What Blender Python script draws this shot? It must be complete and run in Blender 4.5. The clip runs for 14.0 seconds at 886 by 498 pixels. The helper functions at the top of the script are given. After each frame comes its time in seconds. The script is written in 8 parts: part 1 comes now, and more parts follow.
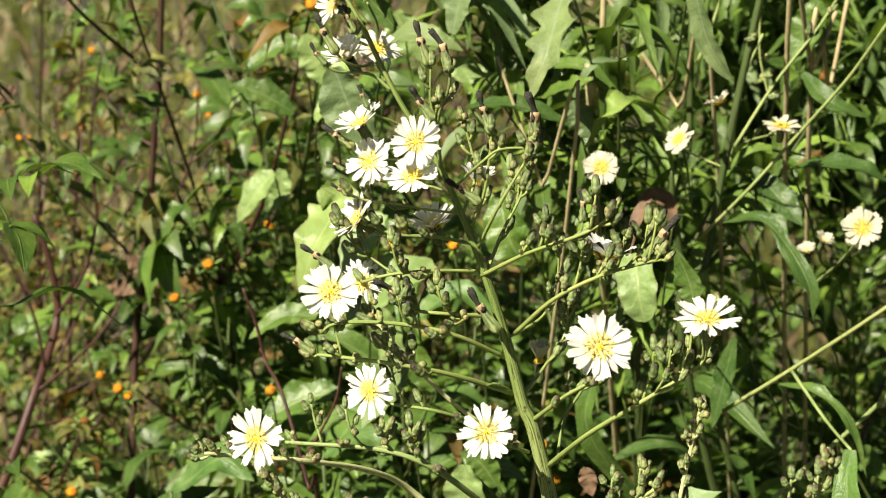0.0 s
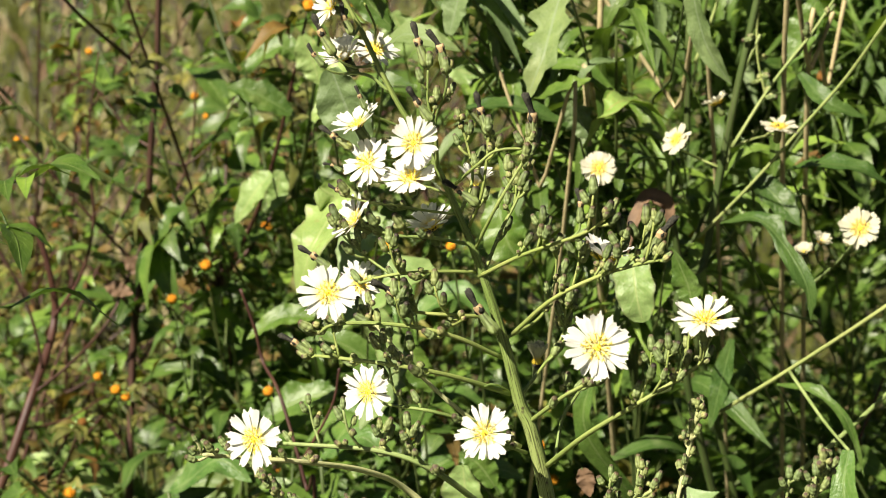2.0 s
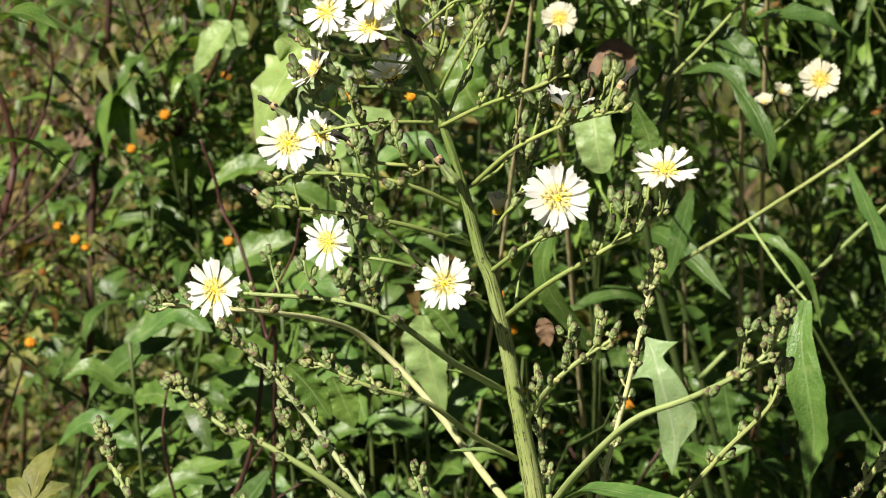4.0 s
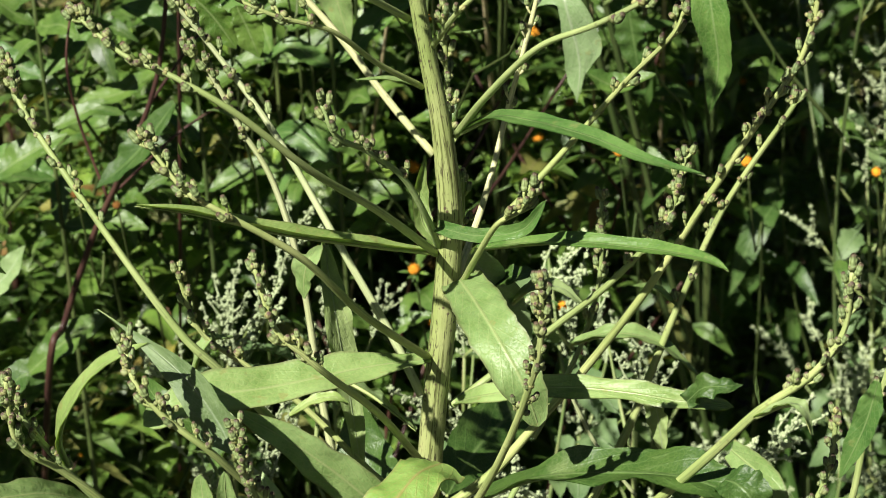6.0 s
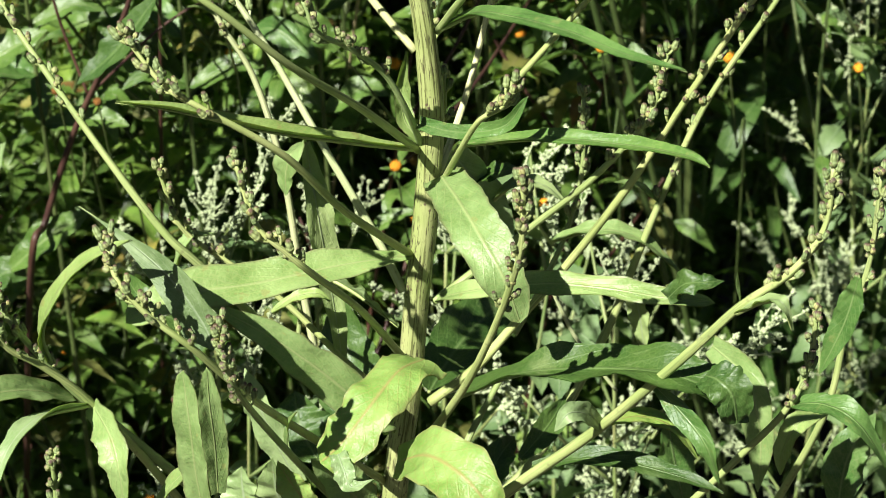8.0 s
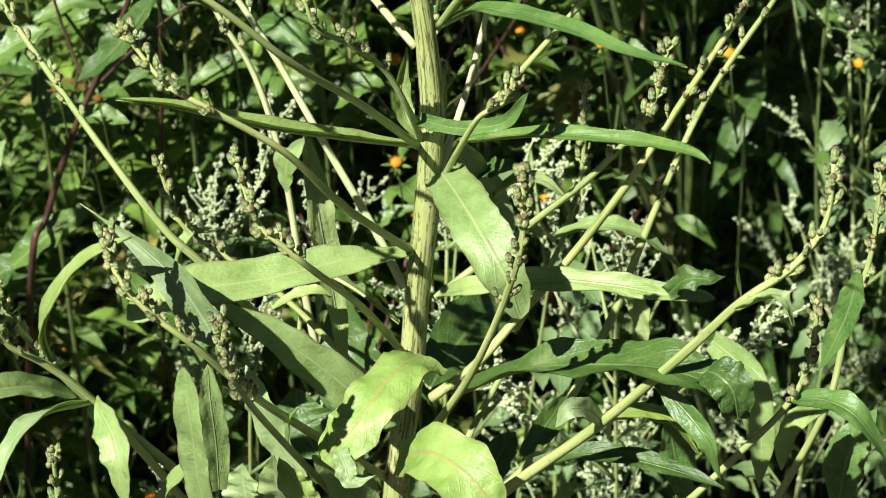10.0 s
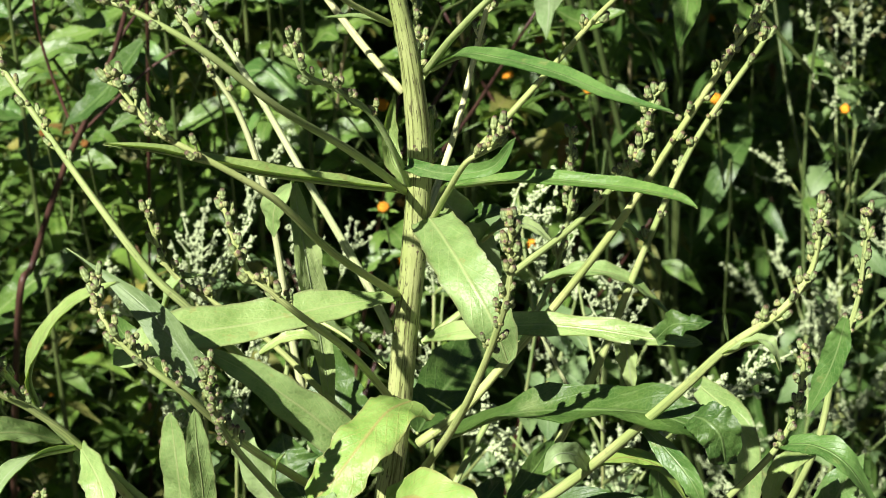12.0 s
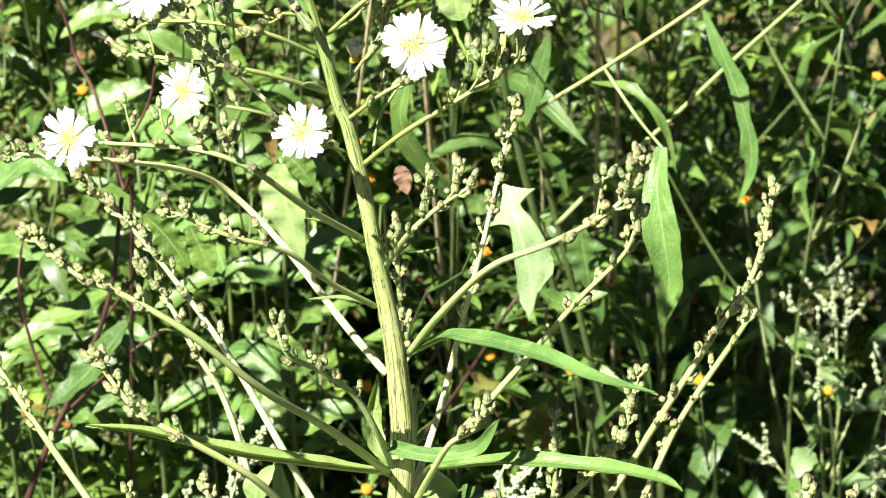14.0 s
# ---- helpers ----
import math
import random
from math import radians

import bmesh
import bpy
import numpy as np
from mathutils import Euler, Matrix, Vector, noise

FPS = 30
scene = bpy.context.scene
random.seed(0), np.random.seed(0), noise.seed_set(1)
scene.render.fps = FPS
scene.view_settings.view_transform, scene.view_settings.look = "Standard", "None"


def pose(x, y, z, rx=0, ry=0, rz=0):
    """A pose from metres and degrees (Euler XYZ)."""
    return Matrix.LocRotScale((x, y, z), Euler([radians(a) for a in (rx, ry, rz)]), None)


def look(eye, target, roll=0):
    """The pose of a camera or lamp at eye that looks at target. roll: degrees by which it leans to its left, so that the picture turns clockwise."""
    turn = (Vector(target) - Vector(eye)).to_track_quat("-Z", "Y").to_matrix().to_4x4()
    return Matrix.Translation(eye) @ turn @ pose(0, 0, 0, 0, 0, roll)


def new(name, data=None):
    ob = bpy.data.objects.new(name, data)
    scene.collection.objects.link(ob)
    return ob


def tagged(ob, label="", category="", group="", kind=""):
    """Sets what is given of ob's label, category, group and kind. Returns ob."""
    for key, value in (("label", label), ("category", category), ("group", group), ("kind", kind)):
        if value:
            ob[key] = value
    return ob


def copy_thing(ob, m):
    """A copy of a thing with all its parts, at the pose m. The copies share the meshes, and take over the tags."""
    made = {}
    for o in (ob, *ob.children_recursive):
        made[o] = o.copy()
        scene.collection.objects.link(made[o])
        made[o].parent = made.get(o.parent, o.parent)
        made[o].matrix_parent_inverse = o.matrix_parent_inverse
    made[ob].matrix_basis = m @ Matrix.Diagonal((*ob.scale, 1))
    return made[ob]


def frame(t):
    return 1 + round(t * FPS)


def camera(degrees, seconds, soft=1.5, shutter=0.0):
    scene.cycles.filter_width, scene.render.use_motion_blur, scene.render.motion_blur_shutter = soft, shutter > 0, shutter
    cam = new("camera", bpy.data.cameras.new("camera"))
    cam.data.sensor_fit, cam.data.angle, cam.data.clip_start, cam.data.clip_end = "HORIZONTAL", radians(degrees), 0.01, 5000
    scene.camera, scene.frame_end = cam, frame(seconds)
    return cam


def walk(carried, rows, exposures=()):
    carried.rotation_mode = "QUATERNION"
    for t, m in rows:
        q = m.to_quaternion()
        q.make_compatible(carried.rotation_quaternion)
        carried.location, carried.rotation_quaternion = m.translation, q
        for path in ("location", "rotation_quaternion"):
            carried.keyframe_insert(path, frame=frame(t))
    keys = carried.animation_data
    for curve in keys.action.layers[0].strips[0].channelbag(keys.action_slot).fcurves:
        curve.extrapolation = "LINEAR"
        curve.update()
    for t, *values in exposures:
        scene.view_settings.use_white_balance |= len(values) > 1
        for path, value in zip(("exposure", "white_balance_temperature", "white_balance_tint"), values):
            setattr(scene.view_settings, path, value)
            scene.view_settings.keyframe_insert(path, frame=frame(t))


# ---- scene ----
# ---- camera: it stands on one spot and tilts down along the plant and up again ----
EYE = 1.5
EXPO = ((0.0, 1.05, 7050, 10), (2.2, 1.05, 7050, 10), (4.4, 0.86, 6550, 11), (5.0, 0.84, 6450, 11), (6.0, 0.93, 6300, 11), (7.5, 1.18, 6200, 11), (11.5, 1.18, 6200, 11), (12.5, 1.36, 6250, 13),
        (13.0, 1.51, 6250, 14), (13.5, 1.79, 6200, 14), (14.0, 2.02, 6200, 14))
SUN, SKY = 5.0, 0.014
cam = camera(22.0, 14.0, soft=0.4)
cam.data.dof.use_dof, cam.data.dof.focus_distance, cam.data.dof.aperture_fstop = True, 0.965, 27.0
walk(cam, [(t, pose(0, 0, EYE, rx, ry, rz)) for t, rx, ry, rz in (
    (0.0, 77.838, 0.586, 3.333),
    (0.5, 77.838, 0.562, 3.342),
    (1.0, 77.853, 0.635, 3.301),
    (1.5, 77.831, 0.613, 3.275),
    (2.0, 77.857, 0.641, 3.259),
    (2.2, 77.83, 0.64, 3.284),
    (4.3, 72.836, 0.072, 1.755),
    (4.5, 71.862, -0.045, 1.129),
    (5.0, 68.859, -0.124, 0.103),
    (5.5, 66.704, -0.08, 0.023),
    (6.0, 64.769, -0.095, -0.058),
    (6.5, 63.517, -0.071, -0.005),
    (7.0, 62.662, -0.054, 0.009),
    (7.5, 62.0, 0.0, -0.0),
    (8.0, 62.173, -0.246, -0.495),
    (10.5, 62.068, -0.109, -0.539),
    (11.0, 62.114, -0.228, -0.518),
    (11.5, 62.225, -0.231, -0.507),
    (12.0, 63.211, -0.3, -0.811),
    (12.5, 64.986, -0.346, -0.835),
    (13.0, 66.26, -0.397, -0.824),
    (13.5, 68.503, -0.558, -1.075),
    (14.0, 70.28, -0.473, -1.187),
)], exposures=EXPO)

# ---- light: a high sun behind the camera's left shoulder ----
SUN_UP, SUN_LEFT = 46.0, 40.0
world = bpy.data.worlds.new("sky")
scene.world = world
world.use_nodes = True
sky = world.node_tree.nodes.new("ShaderNodeTexSky")
sky.sky_type, sky.sun_disc = "NISHITA", False
sky.sun_elevation, sky.sun_rotation = radians(SUN_UP), radians(180 + SUN_LEFT)
background = world.node_tree.nodes["Background"]
world.node_tree.links.new(sky.outputs[0], background.inputs[0])
background.inputs[1].default_value = SKY
sun_data = bpy.data.lights.new("sun", "SUN")
sun_data.energy, sun_data.angle, sun_data.color = SUN, radians(0.6), (1.0, 0.94, 0.84)
sun = new("sun", sun_data)
sun_from = Vector((-math.sin(radians(SUN_LEFT)) * math.cos(radians(SUN_UP)), -math.cos(radians(SUN_LEFT)) * math.cos(radians(SUN_UP)), math.sin(radians(SUN_UP))))
sun.matrix_world = look(sun_from * 30, (0, 0, 0))

# ---- materials ----
def material(name, rough=0.5, bump=0.0, bump_scale=400.0, spec=0.4):
    """An empty principled material, its tree, its shader, and an adder of nodes."""
    mat = bpy.data.materials.new(name)
    mat.use_nodes = True
    tree = mat.node_tree
    shader = tree.nodes["Principled BSDF"]
    shader.inputs["Roughness"].default_value = rough
    shader.inputs["Specular IOR Level"].default_value = spec

    def node(kind, **sockets):
        n = tree.nodes.new("ShaderNode" + kind)
        for key, value in sockets.items():
            n.inputs[key.replace("_", " ")].default_value = value
        return n
    if bump:
        grain = node("TexNoise", Scale=bump_scale, Detail=3.0)
        coord = node("TexCoord")
        tree.links.new(coord.outputs["Object"], grain.inputs["Vector"])
        relief = node("Bump", Strength=bump, Distance=0.0006)
        tree.links.new(grain.outputs[0], relief.inputs["Height"])
        tree.links.new(relief.outputs[0], shader.inputs["Normal"])
    return mat, tree, shader, node


def ramp(tree, source, stops):
    n = tree.nodes.new("ShaderNodeValToRGB")
    while len(n.color_ramp.elements) < len(stops):
        n.color_ramp.elements.new(0.5)
    for e, (at, colour) in zip(n.color_ramp.elements, stops):
        e.position, e.color = at, (*colour, 1)
    tree.links.new(source, n.inputs[0])
    return n.outputs[0]


def mixed(tree, a, b, factor, mode="MIX"):
    n = tree.nodes.new("ShaderNodeMix")
    n.data_type, n.blend_type = "RGBA", mode
    for socket, value in ((n.inputs[0], factor), (n.inputs[6], a), (n.inputs[7], b)):
        if isinstance(value, (int, float)):
            socket.default_value = value
        elif isinstance(value, tuple):
            socket.default_value = (*value, 1)
        else:
            tree.links.new(value, socket)
    return n.outputs[2]


def sheer(tree, shader, colour, amount, tint=(1.0, 1.0, 1.0)):
    """Lets part of the light through a thin blade."""
    thin = tree.nodes.new("ShaderNodeBsdfTranslucent")
    join = tree.nodes.new("ShaderNodeMixShader")
    join.inputs[0].default_value = amount
    tree.links.new(mixed(tree, colour, tint, 1.0, "MULTIPLY"), thin.inputs[0])
    tree.links.new(shader.outputs[0], join.inputs[1])
    tree.links.new(thin.outputs[0], join.inputs[2])
    tree.links.new(join.outputs[0], tree.nodes["Material Output"].inputs[0])


def leaf_material(name, dark, light, rib, rough=0.42, veins=9.0, spots=0.0, spec=0.45, thin=0.3, edge=None, vary=None):
    """A blade: pale midrib and side veins along the blade's own length and width, blotches, worn spots."""
    mat, tree, shader, node = material(name, rough, spec=spec)
    link = tree.links.new
    uv = node("UVMap")
    split = node("SeparateXYZ")
    link(uv.outputs[0], split.inputs[0])
    coord = node("TexCoord")
    blotch = node("TexNoise", Scale=55.0, Detail=7.0, Roughness=0.62)
    link(coord.outputs["Object"], blotch.inputs["Vector"])
    info = node("ObjectInfo")
    base = ramp(tree, blotch.outputs[0], ((0.36, dark), (0.64, light)))
    net = node("TexVoronoi", Scale=430.0)
    net.feature = "DISTANCE_TO_EDGE"
    link(coord.outputs["Object"], net.inputs["Vector"])
    base = mixed(tree, base, rib, ramp(tree, net.outputs["Distance"], ((0.0, (0.26, 0.26, 0.26)), (0.10, (0.0, 0.0, 0.0)))))
    worn = node("TexNoise", Scale=22.0, Detail=5.0, Roughness=0.7)
    link(coord.outputs["Object"], worn.inputs["Vector"])
    base = mixed(tree, base, (0.46, 0.53, 0.30), ramp(tree, worn.outputs[0], ((0.58, (0.0, 0.0, 0.0)), (0.70, (0.22, 0.22, 0.22)))))
    tone = ramp(tree, info.outputs["Random"], ((0.0, (0.88, 0.90, 0.88)), (0.5, (1.0, 1.0, 1.0)), (1.0, (1.15, 1.09, 0.93))))
    base = mixed(tree, base, tone, 1.0, "MULTIPLY")
    island = node("NewGeometry")
    base = mixed(tree, base, ramp(tree, island.outputs["Random Per Island"], vary or ((0.0, (0.89, 0.92, 0.89)), (1.0, (1.13, 1.07, 0.96)))), 1.0, "MULTIPLY")
    # distance from the midrib, 0 on it and 1 at the edge
    off = node("Math"); off.operation = "SUBTRACT"; off.inputs[1].default_value = 0.5
    link(split.outputs[1], off.inputs[0])
    away = node("Math"); away.operation = "ABSOLUTE"
    link(off.outputs[0], away.inputs[0])
    # side veins run forward from the midrib, wavering a little
    lean = node("Math"); lean.operation = "MULTIPLY_ADD"; lean.inputs[1].default_value = -0.55
    link(away.outputs[0], lean.inputs[0]); link(split.outputs[0], lean.inputs[2])
    waver = node("Math"); waver.operation = "MULTIPLY_ADD"; waver.inputs[1].default_value = 0.05
    link(blotch.outputs[0], waver.inputs[0]); link(lean.outputs[0], waver.inputs[2])
    many = node("Math"); many.operation = "MULTIPLY"; many.inputs[1].default_value = veins
    link(waver.outputs[0], many.inputs[0])
    fract = node("Math"); fract.operation = "PINGPONG"; fract.inputs[1].default_value = 0.5
    link(many.outputs[0], fract.inputs[0])
    side = ramp(tree, fract.outputs[0], ((0.0, (0.22, 0.22, 0.22)), (0.05, (0.10, 0.10, 0.10)), (0.11, (0.0, 0.0, 0.0))))
    mid = ramp(tree, away.outputs[0], ((0.0, (0.75, 0.75, 0.75)), (0.014, (0.55, 0.55, 0.55)), (0.045, (0.0, 0.0, 0.0))))
    both = mixed(tree, side, mid, 1.0, "LIGHTEN")
    colour = mixed(tree, base, rib, both)
    if spots:
        fleck = node("TexNoise", Scale=160.0, Detail=2.0)
        link(coord.outputs["Object"], fleck.inputs["Vector"])
        colour = mixed(tree, colour, (0.30, 0.30, 0.10), ramp(tree, fleck.outputs[0], ((0.66, (0.0, 0.0, 0.0)), (0.72, (spots, spots, spots)))))
    if edge:
        colour = mixed(tree, colour, edge, ramp(tree, away.outputs[0], ((0.44, (0.0, 0.0, 0.0)), (0.5, (0.6, 0.6, 0.6)))))
    link(colour, shader.inputs["Base Color"])
    relief = node("Bump", Strength=0.7, Distance=0.0014)
    fine = node("TexNoise", Scale=420.0, Detail=5.0, Roughness=0.62)
    link(coord.outputs["Object"], fine.inputs["Vector"])
    height = mixed(tree, mixed(tree, fine.outputs[0], net.outputs["Distance"], 0.3), both, 0.4)
    link(height, relief.inputs["Height"])
    link(relief.outputs[0], shader.inputs["Normal"])
    sheer(tree, shader, colour, thin, (1.25, 1.3, 0.55))
    return mat


def stalk_material(name, pale, green, streak, streaks=0.5, rough=0.5, spots=0.0, along=9.0, young=None):
    """A stalk with fine lengthwise streaks (v runs round, u along), and darker spots."""
    mat, tree, shader, node = material(name, rough, spec=0.35)
    link = tree.links.new
    uv = node("UVMap")
    place = node("Mapping", Scale=(0.45, along, 1.0))
    link(uv.outputs[0], place.inputs[0])
    lines = node("TexNoise", Scale=1.0, Detail=4.0, Roughness=0.6)
    link(place.outputs[0], lines.inputs["Vector"])
    coord = node("TexCoord")
    blotch = node("TexNoise", Scale=38.0, Detail=3.0)
    link(coord.outputs["Object"], blotch.inputs["Vector"])
    info = node("ObjectInfo")
    colour = ramp(tree, blotch.outputs[0], ((0.36, pale), (0.64, green)))
    colour = mixed(tree, colour, ramp(tree, info.outputs["Random"], ((0.0, (0.8, 0.88, 0.85)), (1.0, (1.15, 1.08, 1.0)))), 1.0, "MULTIPLY")
    dark = ramp(tree, lines.outputs[0], ((0.53, (0.0, 0.0, 0.0)), (0.61, (streaks, streaks, streaks))))
    colour = mixed(tree, colour, streak, dark)
    if spots:
        dots = node("TexVoronoi", Scale=330.0)
        link(coord.outputs["Object"], dots.inputs["Vector"])
        gate = node("TexNoise", Scale=70.0)
        link(coord.outputs["Object"], gate.inputs["Vector"])
        where = mixed(tree, ramp(tree, dots.outputs["Distance"], ((0.16, (spots, spots, spots)), (0.3, (0.0, 0.0, 0.0)))), ramp(tree, gate.outputs[0], ((0.5, (0.0, 0.0, 0.0)), (0.6, (1.0, 1.0, 1.0)))), 1.0, "MULTIPLY")
        colour = mixed(tree, colour, (0.07, 0.03, 0.035), where)
    if spots > 0.5:
        # fine dark dashes along the stalk
        finer = node("Mapping", Scale=(2.6, 34.0, 1.0))
        link(uv.outputs[0], finer.inputs[0])
        dash = node("TexNoise", Scale=1.0, Detail=3.0, Roughness=0.65)
        link(finer.outputs[0], dash.inputs["Vector"])
        colour = mixed(tree, colour, (0.05, 0.045, 0.02), ramp(tree, dash.outputs[0], ((0.555, (0.0, 0.0, 0.0)), (0.615, (0.85, 0.85, 0.85)))))
    if young:
        # the young growth above is a deeper green
        split = node("SeparateXYZ")
        link(coord.outputs["Object"], split.inputs[0])
        rise = node("MapRange")
        rise.inputs[1].default_value, rise.inputs[2].default_value = 1.12, 1.29
        link(split.outputs[2], rise.inputs[0])
        colour = mixed(tree, colour, mixed(tree, colour, young, 1.0, "MULTIPLY"), rise.outputs[0])
    link(colour, shader.inputs["Base Color"])
    relief = node("Bump", Strength=0.5, Distance=0.0008)
    link(lines.outputs[0], relief.inputs["Height"])
    link(relief.outputs[0], shader.inputs["Normal"])
    return mat


def bud_material(name, low, high, tip, rough=0.6):
    """Overlapping bracts: green below, darkening to a dull purple tip; mottled."""
    mat, tree, shader, node = material(name, rough, spec=0.3)
    link = tree.links.new
    uv = node("UVMap")
    split = node("SeparateXYZ")
    link(uv.outputs[0], split.inputs[0])
    coord = node("TexCoord")
    mottle = node("TexNoise", Scale=500.0, Detail=3.0)
    link(coord.outputs["Object"], mottle.inputs["Vector"])
    info = node("ObjectInfo")
    body = ramp(tree, split.outputs[0], ((0.0, low), (0.55, high), (0.80, high), (0.95, tip)))
    body = mixed(tree, body, ramp(tree, mottle.outputs[0], ((0.3, (0.8, 0.8, 0.82)), (0.7, (1.2, 1.18, 1.12)))), 1.0, "MULTIPLY")
    # the edges of the bracts, dark and thin, a little askew
    round_ = node("Math"); round_.operation = "MULTIPLY_ADD"; round_.inputs[1].default_value = 0.10
    link(split.outputs[0], round_.inputs[0]); link(split.outputs[1], round_.inputs[2])
    five = node("Math"); five.operation = "MULTIPLY"; five.inputs[1].default_value = 5.0
    link(round_.outputs[0], five.inputs[0])
    edge = node("Math"); edge.operation = "PINGPONG"; edge.inputs[1].default_value = 0.5
    link(five.outputs[0], edge.inputs[0])
    body = mixed(tree, body, ramp(tree, edge.outputs[0], ((0.0, (0.56, 0.54, 0.46)), (0.08, (0.74, 0.72, 0.66)), (0.20, (1.0, 1.0, 1.0)), (0.5, (1.12, 1.12, 1.08)))), 1.0, "MULTIPLY")
    body = mixed(tree, body, ramp(tree, info.outputs["Random"], ((0.0, (0.75, 0.8, 0.8)), (0.6, (1.0, 1.0, 1.0)), (1.0, (1.14, 1.03, 0.97)))), 1.0, "MULTIPLY")
    link(body, shader.inputs["Base Color"])
    relief = node("Bump", Strength=0.5, Distance=0.0004)
    link(edge.outputs[0], relief.inputs["Height"])
    link(relief.outputs[0], shader.inputs["Normal"])
    return mat


def petal_material(name, outer, inner, thin=0.42):
    mat, tree, shader, node = material(name, 0.55, spec=0.25)
    link = tree.links.new
    uv = node("UVMap")
    split = node("SeparateXYZ")
    link(uv.outputs[0], split.inputs[0])
    colour = ramp(tree, split.outputs[0], ((0.0, inner), (0.20, inner), (0.46, outer), (1.0, outer)))
    place = node("Mapping", Scale=(1.5, 14.0, 1.0))
    link(uv.outputs[0], place.inputs[0])
    lines = node("TexNoise", Scale=1.0, Detail=2.0)
    link(place.outputs[0], lines.inputs["Vector"])
    colour = mixed(tree, colour, ramp(tree, lines.outputs[0], ((0.3, (0.86, 0.86, 0.86)), (0.6, (1.0, 1.0, 1.0)))), 1.0, "MULTIPLY")
    link(colour, shader.inputs["Base Color"])
    relief = node("Bump", Strength=0.35, Distance=0.0006)
    link(lines.outputs[0], relief.inputs["Height"])
    link(relief.outputs[0], shader.inputs["Normal"])
    sheer(tree, shader, colour, thin)
    return mat


def plain_material(name, a, b, rough=0.6, scale=300.0, bump=0.4):
    mat, tree, shader, node = material(name, rough, bump=bump, bump_scale=scale * 2)
    coord = node("TexCoord")
    mottle = node("TexNoise", Scale=scale, Detail=4.0)
    tree.links.new(coord.outputs["Object"], mottle.inputs["Vector"])
    info = node("ObjectInfo")
    colour = ramp(tree, mottle.outputs[0], ((0.35, a), (0.65, b)))
    colour = mixed(tree, colour, ramp(tree, info.outputs["Random"], ((0.0, (0.8, 0.8, 0.8)), (1.0, (1.15, 1.15, 1.15)))), 1.0, "MULTIPLY")
    tree.links.new(colour, shader.inputs["Base Color"])
    return mat


STEM = stalk_material("lettuce_stem", (0.430, 0.440, 0.185), (0.310, 0.355, 0.115), (0.075, 0.085, 0.022), 0.8, spots=0.8, along=19.0, young=(0.66, 0.80, 0.62))
STEM_TOP = stalk_material("lettuce_upper_stem", (0.296, 0.359, 0.117), (0.211, 0.289, 0.078), (0.086, 0.133, 0.031), 0.6, along=11.0)
BRANCH = stalk_material("lettuce_branch", (0.345, 0.410, 0.165), (0.250, 0.328, 0.110), (0.115, 0.158, 0.052), 0.5, spots=0.35)
BRANCH_PALE = stalk_material("pale_lettuce_branch", (0.540, 0.565, 0.320), (0.450, 0.490, 0.245), (0.234, 0.281, 0.109), 0.5, spots=0.3)
LEAF = leaf_material("lettuce_leaf", (0.188, 0.308, 0.094), (0.298, 0.435, 0.172), (0.390, 0.460, 0.190), rough=0.37, spots=0.55, edge=(0.172, 0.156, 0.078))
LEAF_PALE = leaf_material("bluish_lettuce_leaf", (0.230, 0.350, 0.145), (0.335, 0.460, 0.225), (0.400, 0.480, 0.300), rough=0.40, spots=0.4)
LEAF_MID = leaf_material("deep_green_lettuce_leaf", (0.064, 0.158, 0.034), (0.125, 0.245, 0.062), (0.240, 0.335, 0.125), rough=0.34, spots=0.3)
# random tone per leaf, dim to bright: shaded and sunlit leaves put into the colour
MIXED = ((0.0, (0.55, 0.58, 0.55)), (0.6, (0.85, 0.90, 0.80)), (1.0, (1.75, 1.65, 1.25)))
# darker copies of the leaf and stem greens, with the shade behind put in
LEAF_BACK = leaf_material("shaded_lettuce_leaf", (0.066, 0.138, 0.024), (0.145, 0.238, 0.050), (0.218, 0.296, 0.109), rough=0.34, thin=0.2, vary=MIXED)
LEAF_BACK_PALE = leaf_material("shaded_bluish_lettuce_leaf", (0.117, 0.195, 0.072), (0.203, 0.296, 0.130), (0.281, 0.359, 0.211), rough=0.5)
STEM_BACK = stalk_material("shaded_green_stem", (0.090, 0.125, 0.038), (0.058, 0.092, 0.024), (0.040, 0.034, 0.017), 0.5)
# deep green, with the shade on low and rear leaves put into the colour
LEAF_DARK_SHADED = leaf_material("dark_shaded_lettuce_leaf", (0.042, 0.104, 0.022), (0.076, 0.148, 0.033), (0.172, 0.265, 0.086), rough=0.38)
LEAF_YELLOW = leaf_material("yellowing_lettuce_leaf", (0.205, 0.365, 0.075), (0.340, 0.505, 0.150), (0.38, 0.30, 0.11), spots=0.3, edge=(0.265, 0.234, 0.094))
PETAL = petal_material("white_petal", (0.86, 0.86, 0.80), (0.82, 0.76, 0.42))
PETAL_BACK = petal_material("cream_petal", (0.74, 0.72, 0.56), (0.765, 0.630, 0.216))
STAMEN = plain_material("yellow_stamens", (0.86, 0.62, 0.04), (0.93, 0.80, 0.12), 0.6, 900.0)
BUD = bud_material("lettuce_bud", (0.250, 0.325, 0.128), (0.180, 0.238, 0.092), (0.105, 0.082, 0.052))
BUD_SMALL = bud_material("small_lettuce_bud", (0.310, 0.360, 0.140), (0.262, 0.290, 0.120), (0.140, 0.100, 0.075))
BUD_DARK = bud_material("dark_lettuce_bud", (0.185, 0.240, 0.080), (0.110, 0.150, 0.055), (0.045, 0.035, 0.028))
SPENT = plain_material("withered_floret", (0.012, 0.013, 0.009), (0.052, 0.050, 0.036), 0.9, 1100.0)
